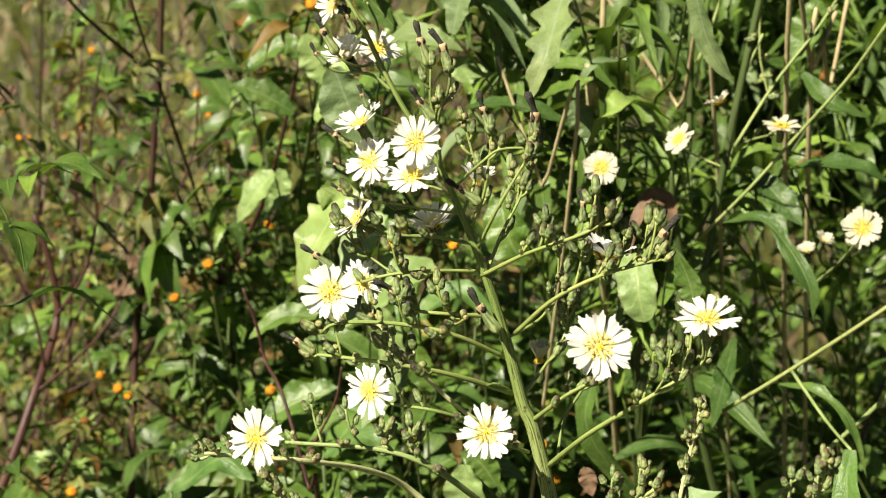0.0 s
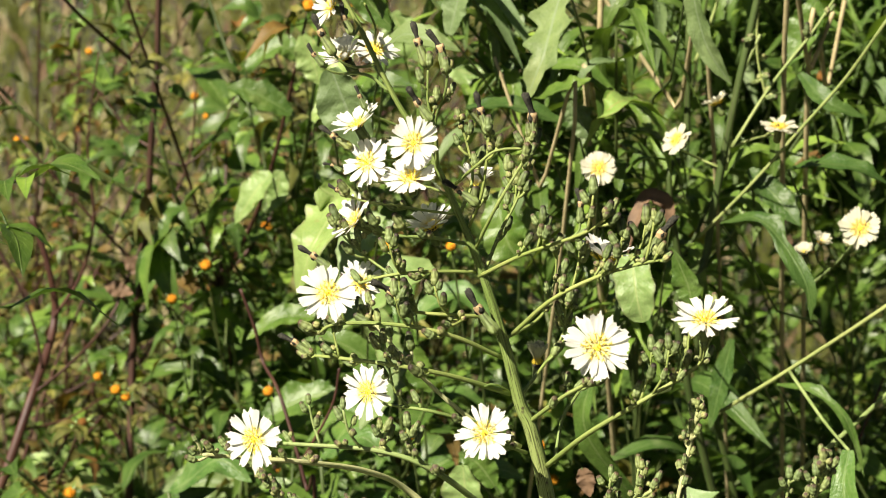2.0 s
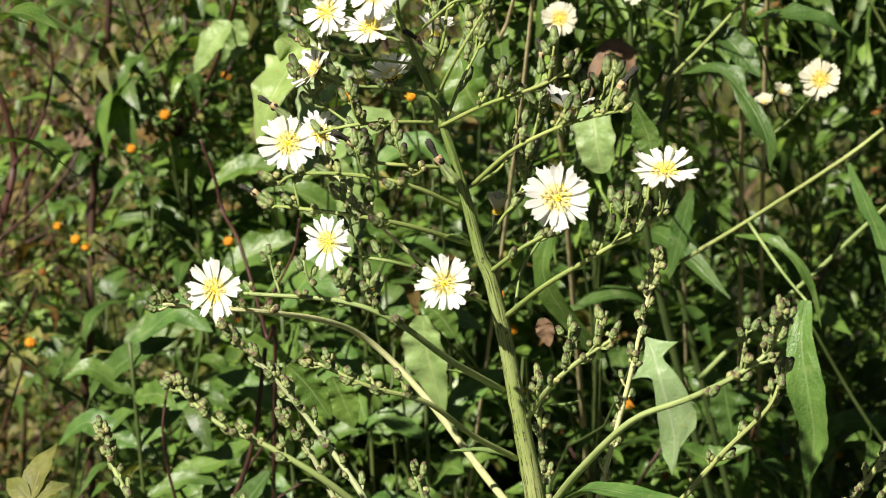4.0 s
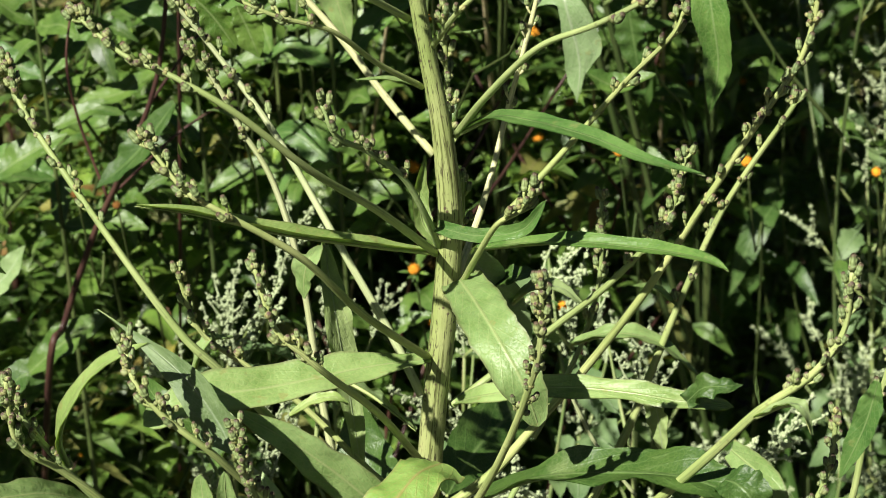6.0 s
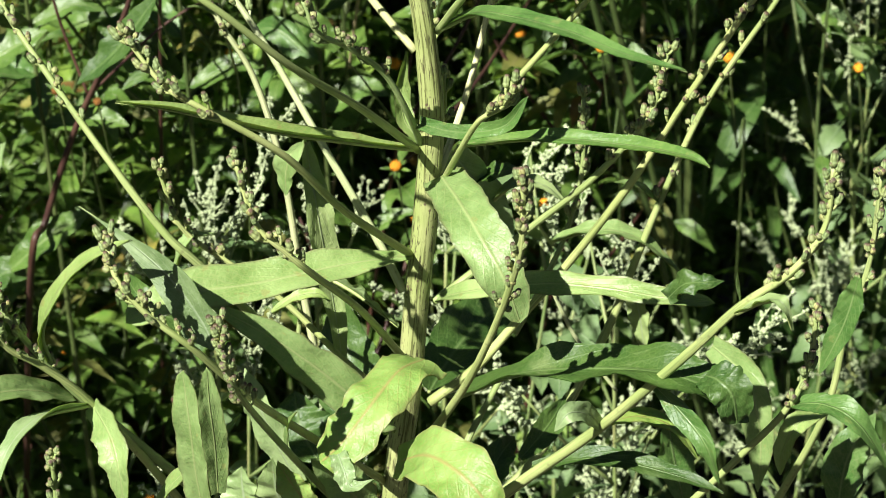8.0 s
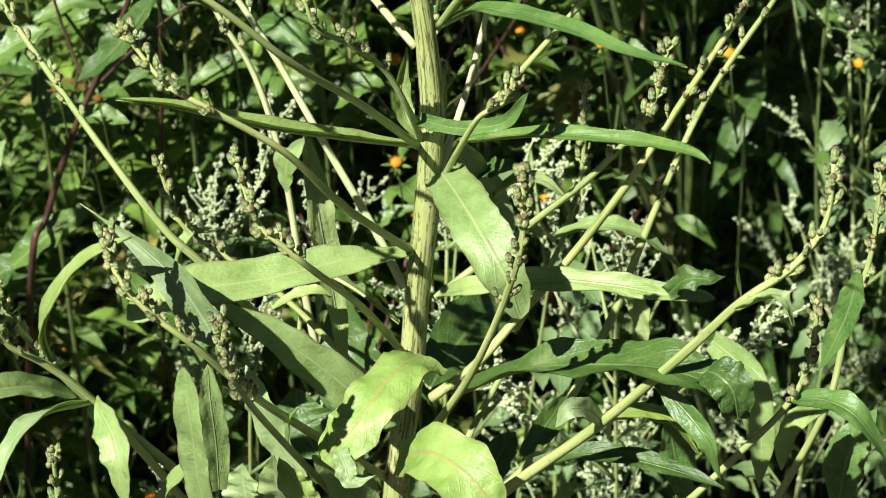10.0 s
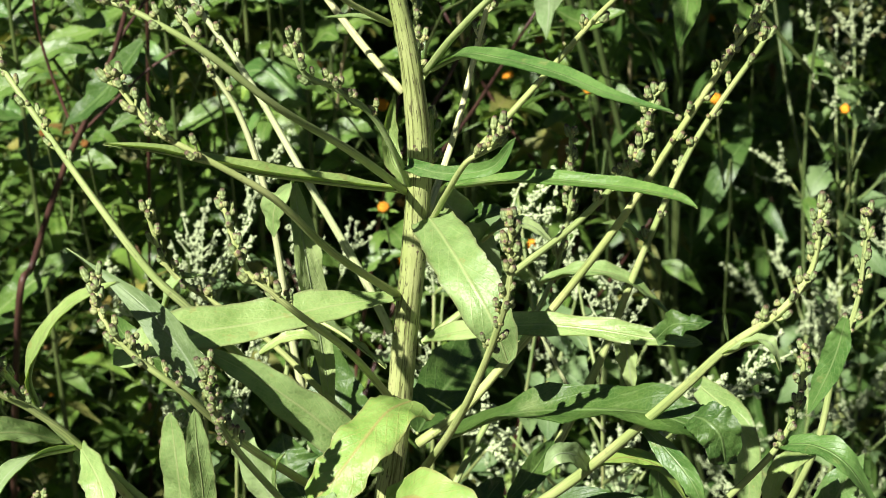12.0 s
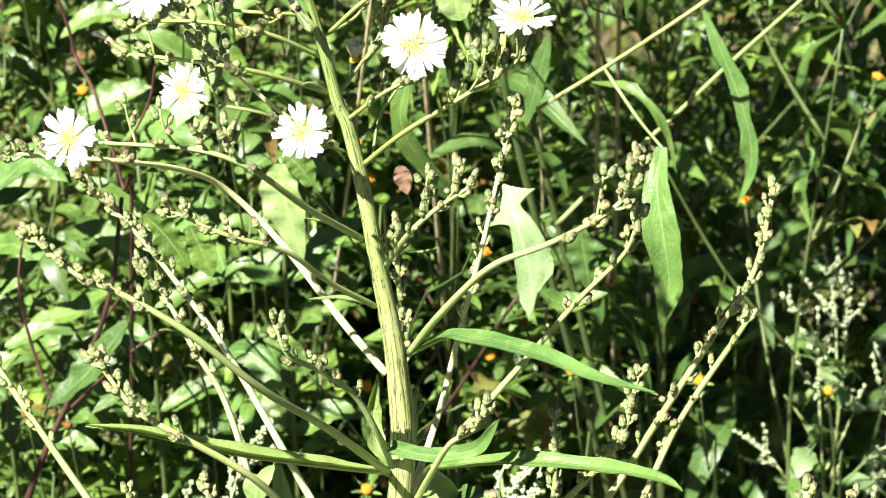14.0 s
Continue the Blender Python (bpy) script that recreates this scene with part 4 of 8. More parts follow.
branch(plant, [(0.0319, 0.9200, 0.8712), (0.0597, 0.9400, 0.8941), (0.0886, 0.9500, 0.9521), (0.1006, 0.9500, 0.9891), (0.1121, 0.9500, 1.0250), (0.1303, 0.9500, 1.0739), (0.1539, 0.9400, 1.1221), (0.1583, 0.9400, 1.1301)], 0.0025, 0.0010, seed=97, buds=14, start=0.5, reach=0.006)
branch(plant, [(0.0250, 0.8700, 0.9022), (0.0468, 0.8500, 0.9357), (0.0767, 0.8300, 0.9751), (0.1072, 0.8000, 1.0280), (0.1270, 0.7900, 1.0573), (0.1442, 0.7800, 1.0780), (0.1558, 0.7800, 1.0978), (0.1571, 0.7800, 1.1232)], 0.0028, 0.0010, seed=98, buds=18, start=0.62, reach=0.006)
branch(plant, [(-0.0036, 0.8800, 0.9282), (0.0161, 0.8400, 0.9846), (0.0269, 0.8100, 1.0275), (0.0349, 0.7900, 1.0650), (0.0389, 0.7800, 1.0905), (0.0389, 0.7800, 1.1184)], 0.0020, 0.0011, seed=99, buds=24, start=0.5, reach=0.006)
branch(plant, [(0.1061, 0.8500, 0.9067), (0.1215, 0.8400, 0.9319), (0.1384, 0.8300, 0.9607), (0.1543, 0.8200, 0.9899), (0.1622, 0.8200, 1.0107), (0.1639, 0.8200, 1.0365)], 0.0020, 0.0010, seed=100, buds=16, start=0.6, reach=0.005)
branch(plant, [(0.0456, 0.9600, 0.9463), (0.0592, 0.9700, 0.9690), (0.0713, 0.9800, 0.9947), (0.0771, 0.9800, 1.0281), (0.0764, 0.9800, 1.0634)], 0.0015, 0.0010, seed=101, buds=20, start=0.5, reach=0.005)
branch(plant, [(0.0639, 1.0000, 0.9526), (0.0791, 1.0000, 0.9200), (0.1003, 1.0000, 0.8898)], 0.0010, 0.0010, seed=102, mat=BRANCH_PALE)
branch(plant, [(0.0040, 0.9100, 1.0728), (0.0101, 0.9100, 1.0865), (0.0101, 0.9100, 1.1053)], 0.0009, 0.0008, seed=103, buds=5, start=0.3, reach=0.005)
branch(plant, [(0.0033, 0.9300, 1.0866), (0.0047, 0.9400, 1.1152), (0.0031, 0.9500, 1.1383), (0.0018, 0.9500, 1.1677)], 0.0012, 0.0010, seed=104, buds=18, start=0.1, reach=0.006)
branch(plant, [(-0.0633, 0.9800, 0.9152), (-0.0597, 0.9800, 0.9477), (-0.0633, 0.9800, 0.9667), (-0.0609, 0.9800, 0.9855)], 0.0013, 0.0010, seed=105, buds=10, start=0.3, reach=0.005)
branch(plant, [(0.0123, 0.9000, 0.8945), (0.0232, 0.9200, 0.9134), (0.0392, 0.9300, 0.9419)], 0.0018, 0.0015, seed=106)

# leaves along the stem
leaf(plant, [(-0.0029, 0.8960, 1.0767), (-0.0322, 0.8800, 1.0877), (-0.0670, 0.8650, 1.1002), (-0.1002, 0.8500, 1.1157), (-0.1227, 0.8400, 1.1240)], 0.0036, (0.05, -0.15, 1), seed=107, fold=0.9, wave=0.06, label="long narrow leaf seen nearly edge-on")
leaf(plant, [(0.0163, 0.9000, 1.0767), (0.0514, 0.8700, 1.0937), (0.0852, 0.8500, 1.0997), (0.1061, 0.8300, 1.1048), (0.1155, 0.8200, 1.1046)], 0.0044, (-0.1, -0.35, 0.9), seed=108, fold=0.5, wave=0.06, mat=LEAF_MID)
leaf(plant, [(0.0067, 0.9000, 1.1305), (0.0222, 0.8700, 1.1503), (0.0371, 0.8400, 1.1604), (0.0575, 0.8100, 1.1663), (0.0766, 0.7800, 1.1696), (0.0963, 0.7600, 1.1721)], 0.0043, (-0.1, -0.45, 0.85), seed=109, fold=0.3, wave=0.12, mat=LEAF_MID)
leaf(plant, [(0.0088, 0.8900, 1.0660), (0.0153, 0.8600, 1.0700), (0.0236, 0.8350, 1.0669), (0.0338, 0.8200, 1.0538), (0.0412, 0.8200, 1.0325)], 0.0115, (-0.1, -0.75, 0.65), seed=110, fold=0.15, wave=0.12, base=0.75, tip=0.45, widest=0.5, label="broad drooping leaf, mottled with worn pale patches", crumple=0.12)
leaf(plant, [(-0.0040, 0.8960, 1.0239), (-0.0334, 0.8860, 1.0247), (-0.0700, 0.8720, 1.0232), (-0.1058, 0.8600, 1.0231), (-0.1265, 0.8500, 1.0159)], 0.0112, (-0.15, -0.55, 0.85), seed=111, fold=0.22, wave=0.14, base=0.2, widest=0.62, tip=0.45, crumple=0.08)
leaf(plant, [(-0.0856, 0.8150, 1.0224), (-0.0903, 0.8200, 1.0325), (-0.1038, 0.8280, 1.0494), (-0.1234, 0.8420, 1.0606), (-0.1447, 0.8600, 1.0665)], 0.0095, (-0.35, -0.8, 0.35), seed=112, fold=0.3, wave=0.12, mat=LEAF_BACK_PALE, base=0.06, widest=0.3, tip=2.3)
leaf(plant, [(-0.0126, 0.8850, 0.9425), (-0.0239, 0.8720, 0.9584), (-0.0460, 0.8660, 0.9833), (-0.0675, 0.8620, 1.0028), (-0.0937, 0.8600, 1.0209)], 0.0098, (-0.35, -0.6, 0.7), seed=113, fold=0.2, wave=0.06, mat=LEAF, base=0.5, crumple=0.07)
leaf(plant, [(0.0009, 0.8620, 0.9903), (-0.0089, 0.8450, 0.9952), (-0.0179, 0.8300, 0.9919), (-0.0260, 0.8200, 0.9851), (-0.0336, 0.8150, 0.9770), (-0.0429, 0.8150, 0.9668)], 0.0128, (-0.35, -0.68, 0.72), seed=114, fold=0.12, wave=0.13, curl=0.22, crumple=0.07, ragged=0.4, mat=LEAF_YELLOW, base=0.95, tip=0.26, widest=0.62, label="broad yellowing leaf with a wavy curled edge")
leaf(plant, [(-0.0352, 0.8120, 0.9733), (-0.0325, 0.8050, 0.9699), (-0.0291, 0.8000, 0.9647), (-0.0196, 0.8000, 0.9687)], 0.0046, (-0.2, -0.5, 0.8), seed=314, fold=0.3, wave=0.3, crumple=0.1, mat=LEAF_PALE, base=0.8, tip=1.1, widest=0.35, label="curled pale leaf tip", rib=False)
leaf(plant, [(0.0071, 0.9000, 0.9998), (0.0241, 0.8850, 1.0121), (0.0532, 0.8720, 1.0227), (0.0795, 0.8620, 1.0259), (0.1033, 0.8550, 1.0253), (0.1255, 0.8500, 1.0254)], 0.0064, (-0.1, -0.5, 0.85), seed=115, fold=0.25, wave=0.2, tip=0.42, crumple=0.16, base=0.35)
# the next three are coloured dark in place of the shade on them
leaf(plant, [(0.1058, 0.8520, 1.0265), (0.1113, 0.8450, 1.0369), (0.1196, 0.8400, 1.0407), (0.1280, 0.8420, 1.0402)], 0.0052, (0.1, -0.6, 0.7), seed=315, fold=0.2, wave=0.5, crumple=0.3, mat=LEAF_DARK_SHADED, base=0.7, tip=1.2, label="curled leaf tip, coloured dark for shade", rib=False)
leaf(plant, [(0.0156, 0.8800, 0.9600), (0.0407, 0.8500, 0.9899), (0.0756, 0.8300, 1.0047), (0.1020, 0.8100, 1.0140), (0.1197, 0.8000, 1.0118), (0.1358, 0.8000, 0.9968)], 0.0124, (0.05, -0.28, 0.95), seed=116, fold=0.4, wave=0.2, mat=LEAF_DARK_SHADED, tip=0.45, widest=0.6, base=0.35, crumple=0.12)
leaf(plant, [(0.1169, 0.8030, 1.0176), (0.1214, 0.7950, 1.0197), (0.1266, 0.7900, 1.0153), (0.1293, 0.7900, 1.0023)], 0.0098, (0.25, -0.75, 0.45), seed=316, fold=0.15, wave=0.12, crumple=0.12, mat=LEAF_DARK_SHADED, base=0.6, tip=0.35, widest=0.55, label="drooping rounded leaf end, coloured dark for shade", rib=False)
leaf(plant, [(0.0043, 0.9200, 0.9386), (0.0182, 0.9600, 0.9400), (0.0386, 1.0000, 0.9396), (0.0600, 1.0300, 0.9329)], 0.0155, (0.3, -0.45, 0.8), seed=117, fold=0.2, mat=LEAF_DARK_SHADED, base=0.5)
leaf(plant, [(-0.0105, 0.8350, 0.9542), (0.0018, 0.8120, 0.9727), (0.0130, 0.7950, 0.9775), (0.0237, 0.7850, 0.9719), (0.0321, 0.7800, 0.9592)], 0.0138, (-0.1, -0.7, 0.75), seed=118, fold=0.16, wave=0.13, crumple=0.08, ragged=0.5, mat=LEAF_YELLOW, base=0.55, tip=0.5, label="broad pale leaf with a reddish midrib")
leaf(plant, [(0.0779, 0.8300, 0.9751), (0.0708, 0.8200, 0.9879), (0.0616, 0.8100, 0.9947), (0.0560, 0.8100, 0.9858)], 0.0051, (0, -0.7, 0.7), seed=119, fold=0.2, mat=LEAF_PALE)
leaf(plant, [(0.0791, 0.8300, 0.9771), (0.0946, 0.8400, 0.9745), (0.1096, 0.8400, 0.9688), (0.1216, 0.8400, 0.9527)], 0.0047, (0.1, -0.3, 0.95), seed=120, fold=0.3, mat=LEAF_YELLOW)
leaf(plant, [(0.0976, 0.8200, 1.0030), (0.1101, 0.8100, 0.9933), (0.1190, 0.8000, 0.9843), (0.1253, 0.8000, 0.9661)], 0.0055, (-0.6, -0.5, 0.5), seed=121, fold=0.3, mat=LEAF_MID)
leaf(plant, [(0.0498, 0.8600, 0.9360), (0.0792, 0.8500, 0.9462), (0.1083, 0.8400, 0.9453), (0.1322, 0.8300, 0.9416)], 0.0058, (0, -0.3, 0.95), seed=122, fold=0.4, mat=LEAF_DARK_SHADED)
leaf(plant, [(0.1421, 0.9600, 0.9400), (0.1549, 0.9300, 0.9388), (0.1621, 0.9200, 0.9134), (0.1630, 0.9200, 0.8811)], 0.0092, (-0.4, -0.8, 0.4), seed=123, fold=0.3, mat=LEAF, base=0.6)
leaf(plant, [(0.1250, 0.7900, 1.0547), (0.1341, 0.7800, 1.0655), (0.1401, 0.7700, 1.0698), (0.1455, 0.7700, 1.0572)], 0.0035, (0, -0.3, 0.95), seed=124, fold=0.3, mat=LEAF_PALE)
leaf(plant, [(0.1565, 0.8200, 0.9927), (0.1687, 0.8100, 0.9989), (0.1815, 0.8000, 0.9954), (0.1980, 0.8000, 0.9703)], 0.0064, (0, -0.4, 0.9), seed=125, fold=0.3, mat=LEAF_MID)
leaf(plant, [(0.1795, 0.8600, 0.9635), (0.1655, 0.8500, 0.9639), (0.1604, 0.8500, 0.9492), (0.1600, 0.8500, 0.9372)], 0.0053, (-0.5, -0.6, 0.6), seed=126, fold=0.3)
leaf(plant, [(-0.1599, 0.8500, 0.9922), (-0.1614, 0.8400, 1.0169), (-0.1487, 0.8300, 1.0457), (-0.1333, 0.8200, 1.0643), (-0.1165, 0.8100, 1.0768)], 0.0048, (-0.6, -0.4, 0.65), seed=127, fold=0.3)
leaf(plant, [(-0.1516, 0.8500, 0.9779), (-0.1670, 0.8300, 0.9941), (-0.1843, 0.8100, 1.0035), (-0.2010, 0.8000, 1.0064)], 0.0072, (-0.15, -0.6, 0.8), seed=128, fold=0.35, mat=LEAF)
leaf(plant, [(-0.1456, 0.8500, 0.9750), (-0.1612, 0.8200, 0.9871), (-0.1728, 0.8000, 0.9816), (-0.1801, 0.7900, 0.9600)], 0.0055, (-0.5, -0.5, 0.7), seed=129, fold=0.3, mat=LEAF_PALE)
leaf(plant, [(-0.1432, 0.8500, 0.9741), (-0.1336, 0.8300, 0.9708), (-0.1294, 0.8200, 0.9600), (-0.1279, 0.8200, 0.9366)], 0.0081, (-0.5, -0.7, 0.5), seed=130, fold=0.3, mat=LEAF, base=0.5)
leaf(plant, [(-0.0930, 0.8100, 0.9435), (-0.0949, 0.8050, 0.9698), (-0.0956, 0.8000, 0.9954), (-0.0974, 0.8000, 1.0213)], 0.0082, (-0.4, -0.75, 0.5), seed=131, fold=0.2, mat=LEAF, base=0.6, tip=0.4)
leaf(plant, [(-0.0842, 0.7888, 0.9693), (-0.0839, 0.7840, 0.9947), (-0.0848, 0.7792, 1.0192), (-0.0851, 0.7792, 1.0351)], 0.0055, (0.2, -0.9, 0.2), seed=132, fold=0.2, mat=LEAF, base=0.6, tip=0.6)
leaf(plant, [(-0.1246, 0.8400, 0.9137), (-0.1094, 0.8300, 0.9446), (-0.0927, 0.8200, 0.9686), (-0.0763, 0.8200, 0.9885)], 0.0038, (-0.5, -0.5, 0.7), seed=133, fold=0.3, mat=LEAF)
leaf(plant, [(-0.0530, 0.9400, 1.0593), (-0.0578, 0.9200, 1.0626), (-0.0606, 0.9200, 1.0527), (-0.0609, 0.9200, 1.0414)], 0.0069, (-0.4, -0.7, 0.5), seed=134, fold=0.3, mat=LEAF)
leaf(plant, [(-0.0525, 0.9400, 1.0587), (-0.0475, 0.9300, 1.0292), (-0.0418, 0.9300, 0.9879), (-0.0356, 0.9200, 0.9448)], 0.0069, (0.5, -0.8, 0.3), seed=135, fold=0.3, mat=LEAF_PALE, tip=0.6)
leaf(plant, [(-0.0456, 0.9300, 0.9969), (-0.0297, 0.9200, 0.9919), (-0.0179, 0.9100, 0.9871), (-0.0100, 0.9000, 0.9854)], 0.0089, (0.2, 0.6, 0.6), seed=136, fold=0.2, mat=LEAF_PALE)
leaf(plant, [(-0.0234, 0.9500, 0.8943), (-0.0321, 0.9700, 0.9048), (-0.0380, 0.9900, 0.9225), (-0.0408, 1.0000, 0.9494)], 0.0187, (-0.3, -0.6, 0.6), seed=137, fold=0.2, mat=LEAF_DARK_SHADED)
leaf(plant, [(-0.0510, 0.9400, 0.8875), (-0.0594, 0.9500, 0.9008), (-0.0623, 0.9600, 0.9142)], 0.0158, (-0.2, -0.5, 0.8), seed=138, fold=0.2, mat=LEAF_DARK_SHADED)
leaf(plant, [(0.0322, 0.9600, 1.0185), (0.0435, 0.9500, 1.0332), (0.0567, 0.9500, 1.0323), (0.0688, 0.9500, 1.0220)], 0.0038, (0, -0.4, 0.9), seed=139, fold=0.3, mat=LEAF_PALE)
leaf(plant, [(0.0620, 0.9600, 0.9984), (0.0811, 0.9500, 1.0087), (0.1026, 0.9500, 1.0042), (0.1249, 0.9500, 0.9846)], 0.0059, (0, -0.2, 1), seed=140, fold=0.35, mat=LEAF)
leaf(plant, [(0.1020, 0.9600, 0.9745), (0.1061, 0.9600, 0.9558), (0.1093, 0.9600, 0.9352)], 0.0059, (-0.6, -0.8, 0.2), seed=141, fold=0.3, mat=LEAF_PALE)
leaf(plant, [(0.0130, 0.9300, 1.0592), (0.0252, 0.9500, 1.0338), (0.0364, 0.9600, 1.0080), (0.0420, 0.9600, 0.9899)], 0.0099, (0.3, -0.8, 0.4), seed=142, fold=0.2, mat=LEAF_PALE, base=0.6)
leaf(plant, [(0.0228, 0.9600, 1.0318), (0.0330, 0.9500, 1.0382), (0.0455, 0.9400, 1.0459)], 0.0059, (0, -0.5, 0.8), seed=143, fold=0.2, mat=LEAF_DARK_SHADED)
leaf(plant, [(0.0002, 0.9050, 1.0752), (-0.0072, 0.9100, 1.0837), (-0.0089, 0.9150, 1.0977), (-0.0059, 0.9150, 1.1138)], 0.0046, (0.5, -0.7, 0.3), seed=144, fold=0.4, mat=LEAF, base=0.5)
leaf(plant, [(-0.0005, 0.8880, 1.0919), (0.0158, 0.8750, 1.0940), (0.0344, 0.8650, 1.1012), (0.0438, 0.8600, 1.1168)], 0.0037, (0, -0.75, 0.6), seed=145, fold=0.5, mat=LEAF_MID, base=0.8, tip=0.5, crumple=0.15)
leaf(plant, [(0.0015, 0.8600, 0.9382), (0.0118, 0.8700, 0.9286), (0.0223, 0.8800, 0.9266)], 0.0068, (0.2, -0.5, 0.8), seed=146, fold=0.3, mat=LEAF_PALE)
leaf(plant, [(-0.0629, 0.9000, 0.8816), (-0.0672, 0.8900, 0.9012), (-0.0685, 0.8800, 0.9266)], 0.0101, (-0.3, -0.8, 0.5), seed=147, fold=0.2, mat=LEAF_PALE)
leaf(plant, [(-0.0213, 0.8500, 0.9160), (-0.0334, 0.8400, 0.9379), (-0.0475, 0.8300, 0.9592)], 0.0105, (-0.3, -0.5, 0.7), seed=148, fold=0.2, mat=LEAF)
leaf(plant, [(-0.0684, 0.9100, 0.9871), (-0.0578, 0.9100, 0.9945), (-0.0474, 0.9100, 0.9966), (-0.0411, 0.9100, 0.9930)], 0.0031, (0, -0.3, 0.9), seed=149, fold=0.3)
leaf(plant, [(-0.1037, 0.9000, 0.9869), (-0.1163, 0.9000, 0.9913), (-0.1273, 0.9000, 1.0015), (-0.1359, 0.9200, 1.0023)], 0.0076, (-0.2, -0.4, 0.8), seed=150, fold=0.2, mat=LEAF_DARK_SHADED)
leaf(plant, [(-0.1151, 0.9300, 0.9969), (-0.1077, 0.9300, 1.0146), (-0.0956, 0.9400, 1.0124)], 0.0042, (-0.2, -0.2, 0.9), seed=151, fold=0.2)
leaf(plant, [(0.0467, 0.9000, 0.9136), (0.0608, 0.9200, 0.9198), (0.0699, 0.9400, 0.9232)], 0.0066, (0.3, -0.6, 0.6), seed=152, fold=0.3, mat=LEAF_DARK_SHADED)
leaf(plant, [(0.0252, 0.8800, 0.9017), (0.0361, 0.9000, 0.9136), (0.0448, 0.9200, 0.9134)], 0.0074, (0.3, -0.6, 0.6), seed=153, fold=0.3, mat=LEAF_DARK_SHADED)
leaf(plant, [(0.1319, 0.9500, 0.8541), (0.1247, 0.9500, 0.8843), (0.1207, 0.9500, 0.9074)], 0.0096, (0.3, -0.8, 0.4), seed=154, fold=0.3, mat=LEAF_MID)
leaf(plant, [(0.1936, 0.8800, 0.8954), (0.1961, 0.8800, 0.9266), (0.2068, 0.8800, 0.9510)], 0.0099, (-0.3, -0.6, 0.6), seed=155, fold=0.2, mat=LEAF_MID)
leaf(plant, [(-0.0584, 0.9000, 0.9009), (-0.0684, 0.9000, 0.9246), (-0.0756, 0.9000, 0.9447), (-0.0819, 0.9100, 0.9570)], 0.0081, (-0.4, -0.7, 0.5), seed=156, fold=0.2, mat=LEAF_PALE, base=0.6)
leaf(plant, [(-0.0781, 0.8600, 0.9091), (-0.0803, 0.8600, 0.9214), (-0.0810, 0.8600, 0.9351)], 0.0106, (-0.4, -0.7, 0.5), seed=157, fold=0.2, mat=LEAF_PALE, base=0.6)
leaf(plant, [(-0.0462, 0.8400, 0.9228), (-0.0558, 0.8400, 0.9379), (-0.0629, 0.8400, 0.9512)], 0.0071, (-0.4, -0.7, 0.6), seed=158, fold=0.3, mat=LEAF_YELLOW, base=0.6)

# small bracts on the branches
leaf(plant, [(-0.0137, 0.9000, 1.1821), (-0.0230, 0.8940, 1.1897), (-0.0363, 0.8880, 1.1954)], 0.0014, (-0.1, -0.4, 0.9), seed=159, fold=0.4, rib=False, mat=LEAF)
leaf(plant, [(-0.0073, 0.9000, 1.1517), (-0.0208, 0.8940, 1.1576), (-0.0362, 0.8880, 1.1593)], 0.0014, (-0.1, -0.4, 0.9), seed=160, fold=0.4, rib=False, mat=LEAF)
leaf(plant, [(0.0063, 0.8800, 1.1836), (0.0143, 0.8740, 1.1858), (0.0188, 0.8680, 1.1896)], 0.0009, (-0.1, -0.4, 0.9), seed=161, fold=0.4, rib=False, mat=LEAF)
leaf(plant, [(-0.0774, 0.8100, 1.1729), (-0.0832, 0.8040, 1.1787), (-0.0879, 0.7980, 1.1816)], 0.0011, (-0.1, -0.4, 0.9), seed=162, fold=0.4, rib=False, mat=LEAF)
leaf(plant, [(0.1124, 0.9500, 1.0221), (0.0996, 0.9440, 1.0352), (0.0886, 0.9380, 1.0396)], 0.0023, (-0.1, -0.4, 0.9), seed=163, fold=0.4, rib=False, mat=LEAF)
leaf(plant, [(0.0184, 0.8400, 0.9988), (0.0122, 0.8340, 1.0065), (0.0074, 0.8280, 1.0137)], 0.0009, (-0.1, -0.4, 0.9), seed=164, fold=0.4, rib=False, mat=LEAF)
leaf(plant, [(-0.0916, 0.8000, 1.0312), (-0.0966, 0.7940, 1.0355), (-0.0992, 0.7880, 1.0398)], 0.0009, (-0.1, -0.4, 0.9), seed=165, fold=0.4, rib=False, mat=LEAF)
leaf(plant, [(-0.0584, 0.8300, 0.9621), (-0.0564, 0.8240, 0.9803), (-0.0522, 0.8180, 0.9911)], 0.0019, (-0.1, -0.4, 0.9), seed=166, fold=0.4, rib=False, mat=LEAF)
leaf(plant, [(0.1269, 0.7900, 1.0599), (0.1244, 0.7840, 1.0696), (0.1230, 0.7780, 1.0791)], 0.0009, (-0.1, -0.4, 0.9), seed=167, fold=0.4, rib=False, mat=LEAF)
leaf(plant, [(-0.1084, 0.9000, 1.1168), (-0.1100, 0.8940, 1.1233), (-0.1102, 0.8880, 1.1310)], 0.0010, (-0.1, -0.4, 0.9), seed=168, fold=0.4, rib=False, mat=LEAF)
leaf(plant, [(-0.0270, 0.9000, 1.2468), (-0.0325, 0.8940, 1.2509), (-0.0369, 0.8880, 1.2520)], 0.0009, (-0.1, -0.4, 0.9), seed=169, fold=0.4, rib=False, mat=LEAF)
leaf(plant, [(0.0236, 0.8500, 1.2555), (0.0212, 0.8440, 1.2606), (0.0221, 0.8380, 1.2646)], 0.0006, (-0.1, -0.4, 0.9), seed=170, fold=0.4, rib=False, mat=LEAF)

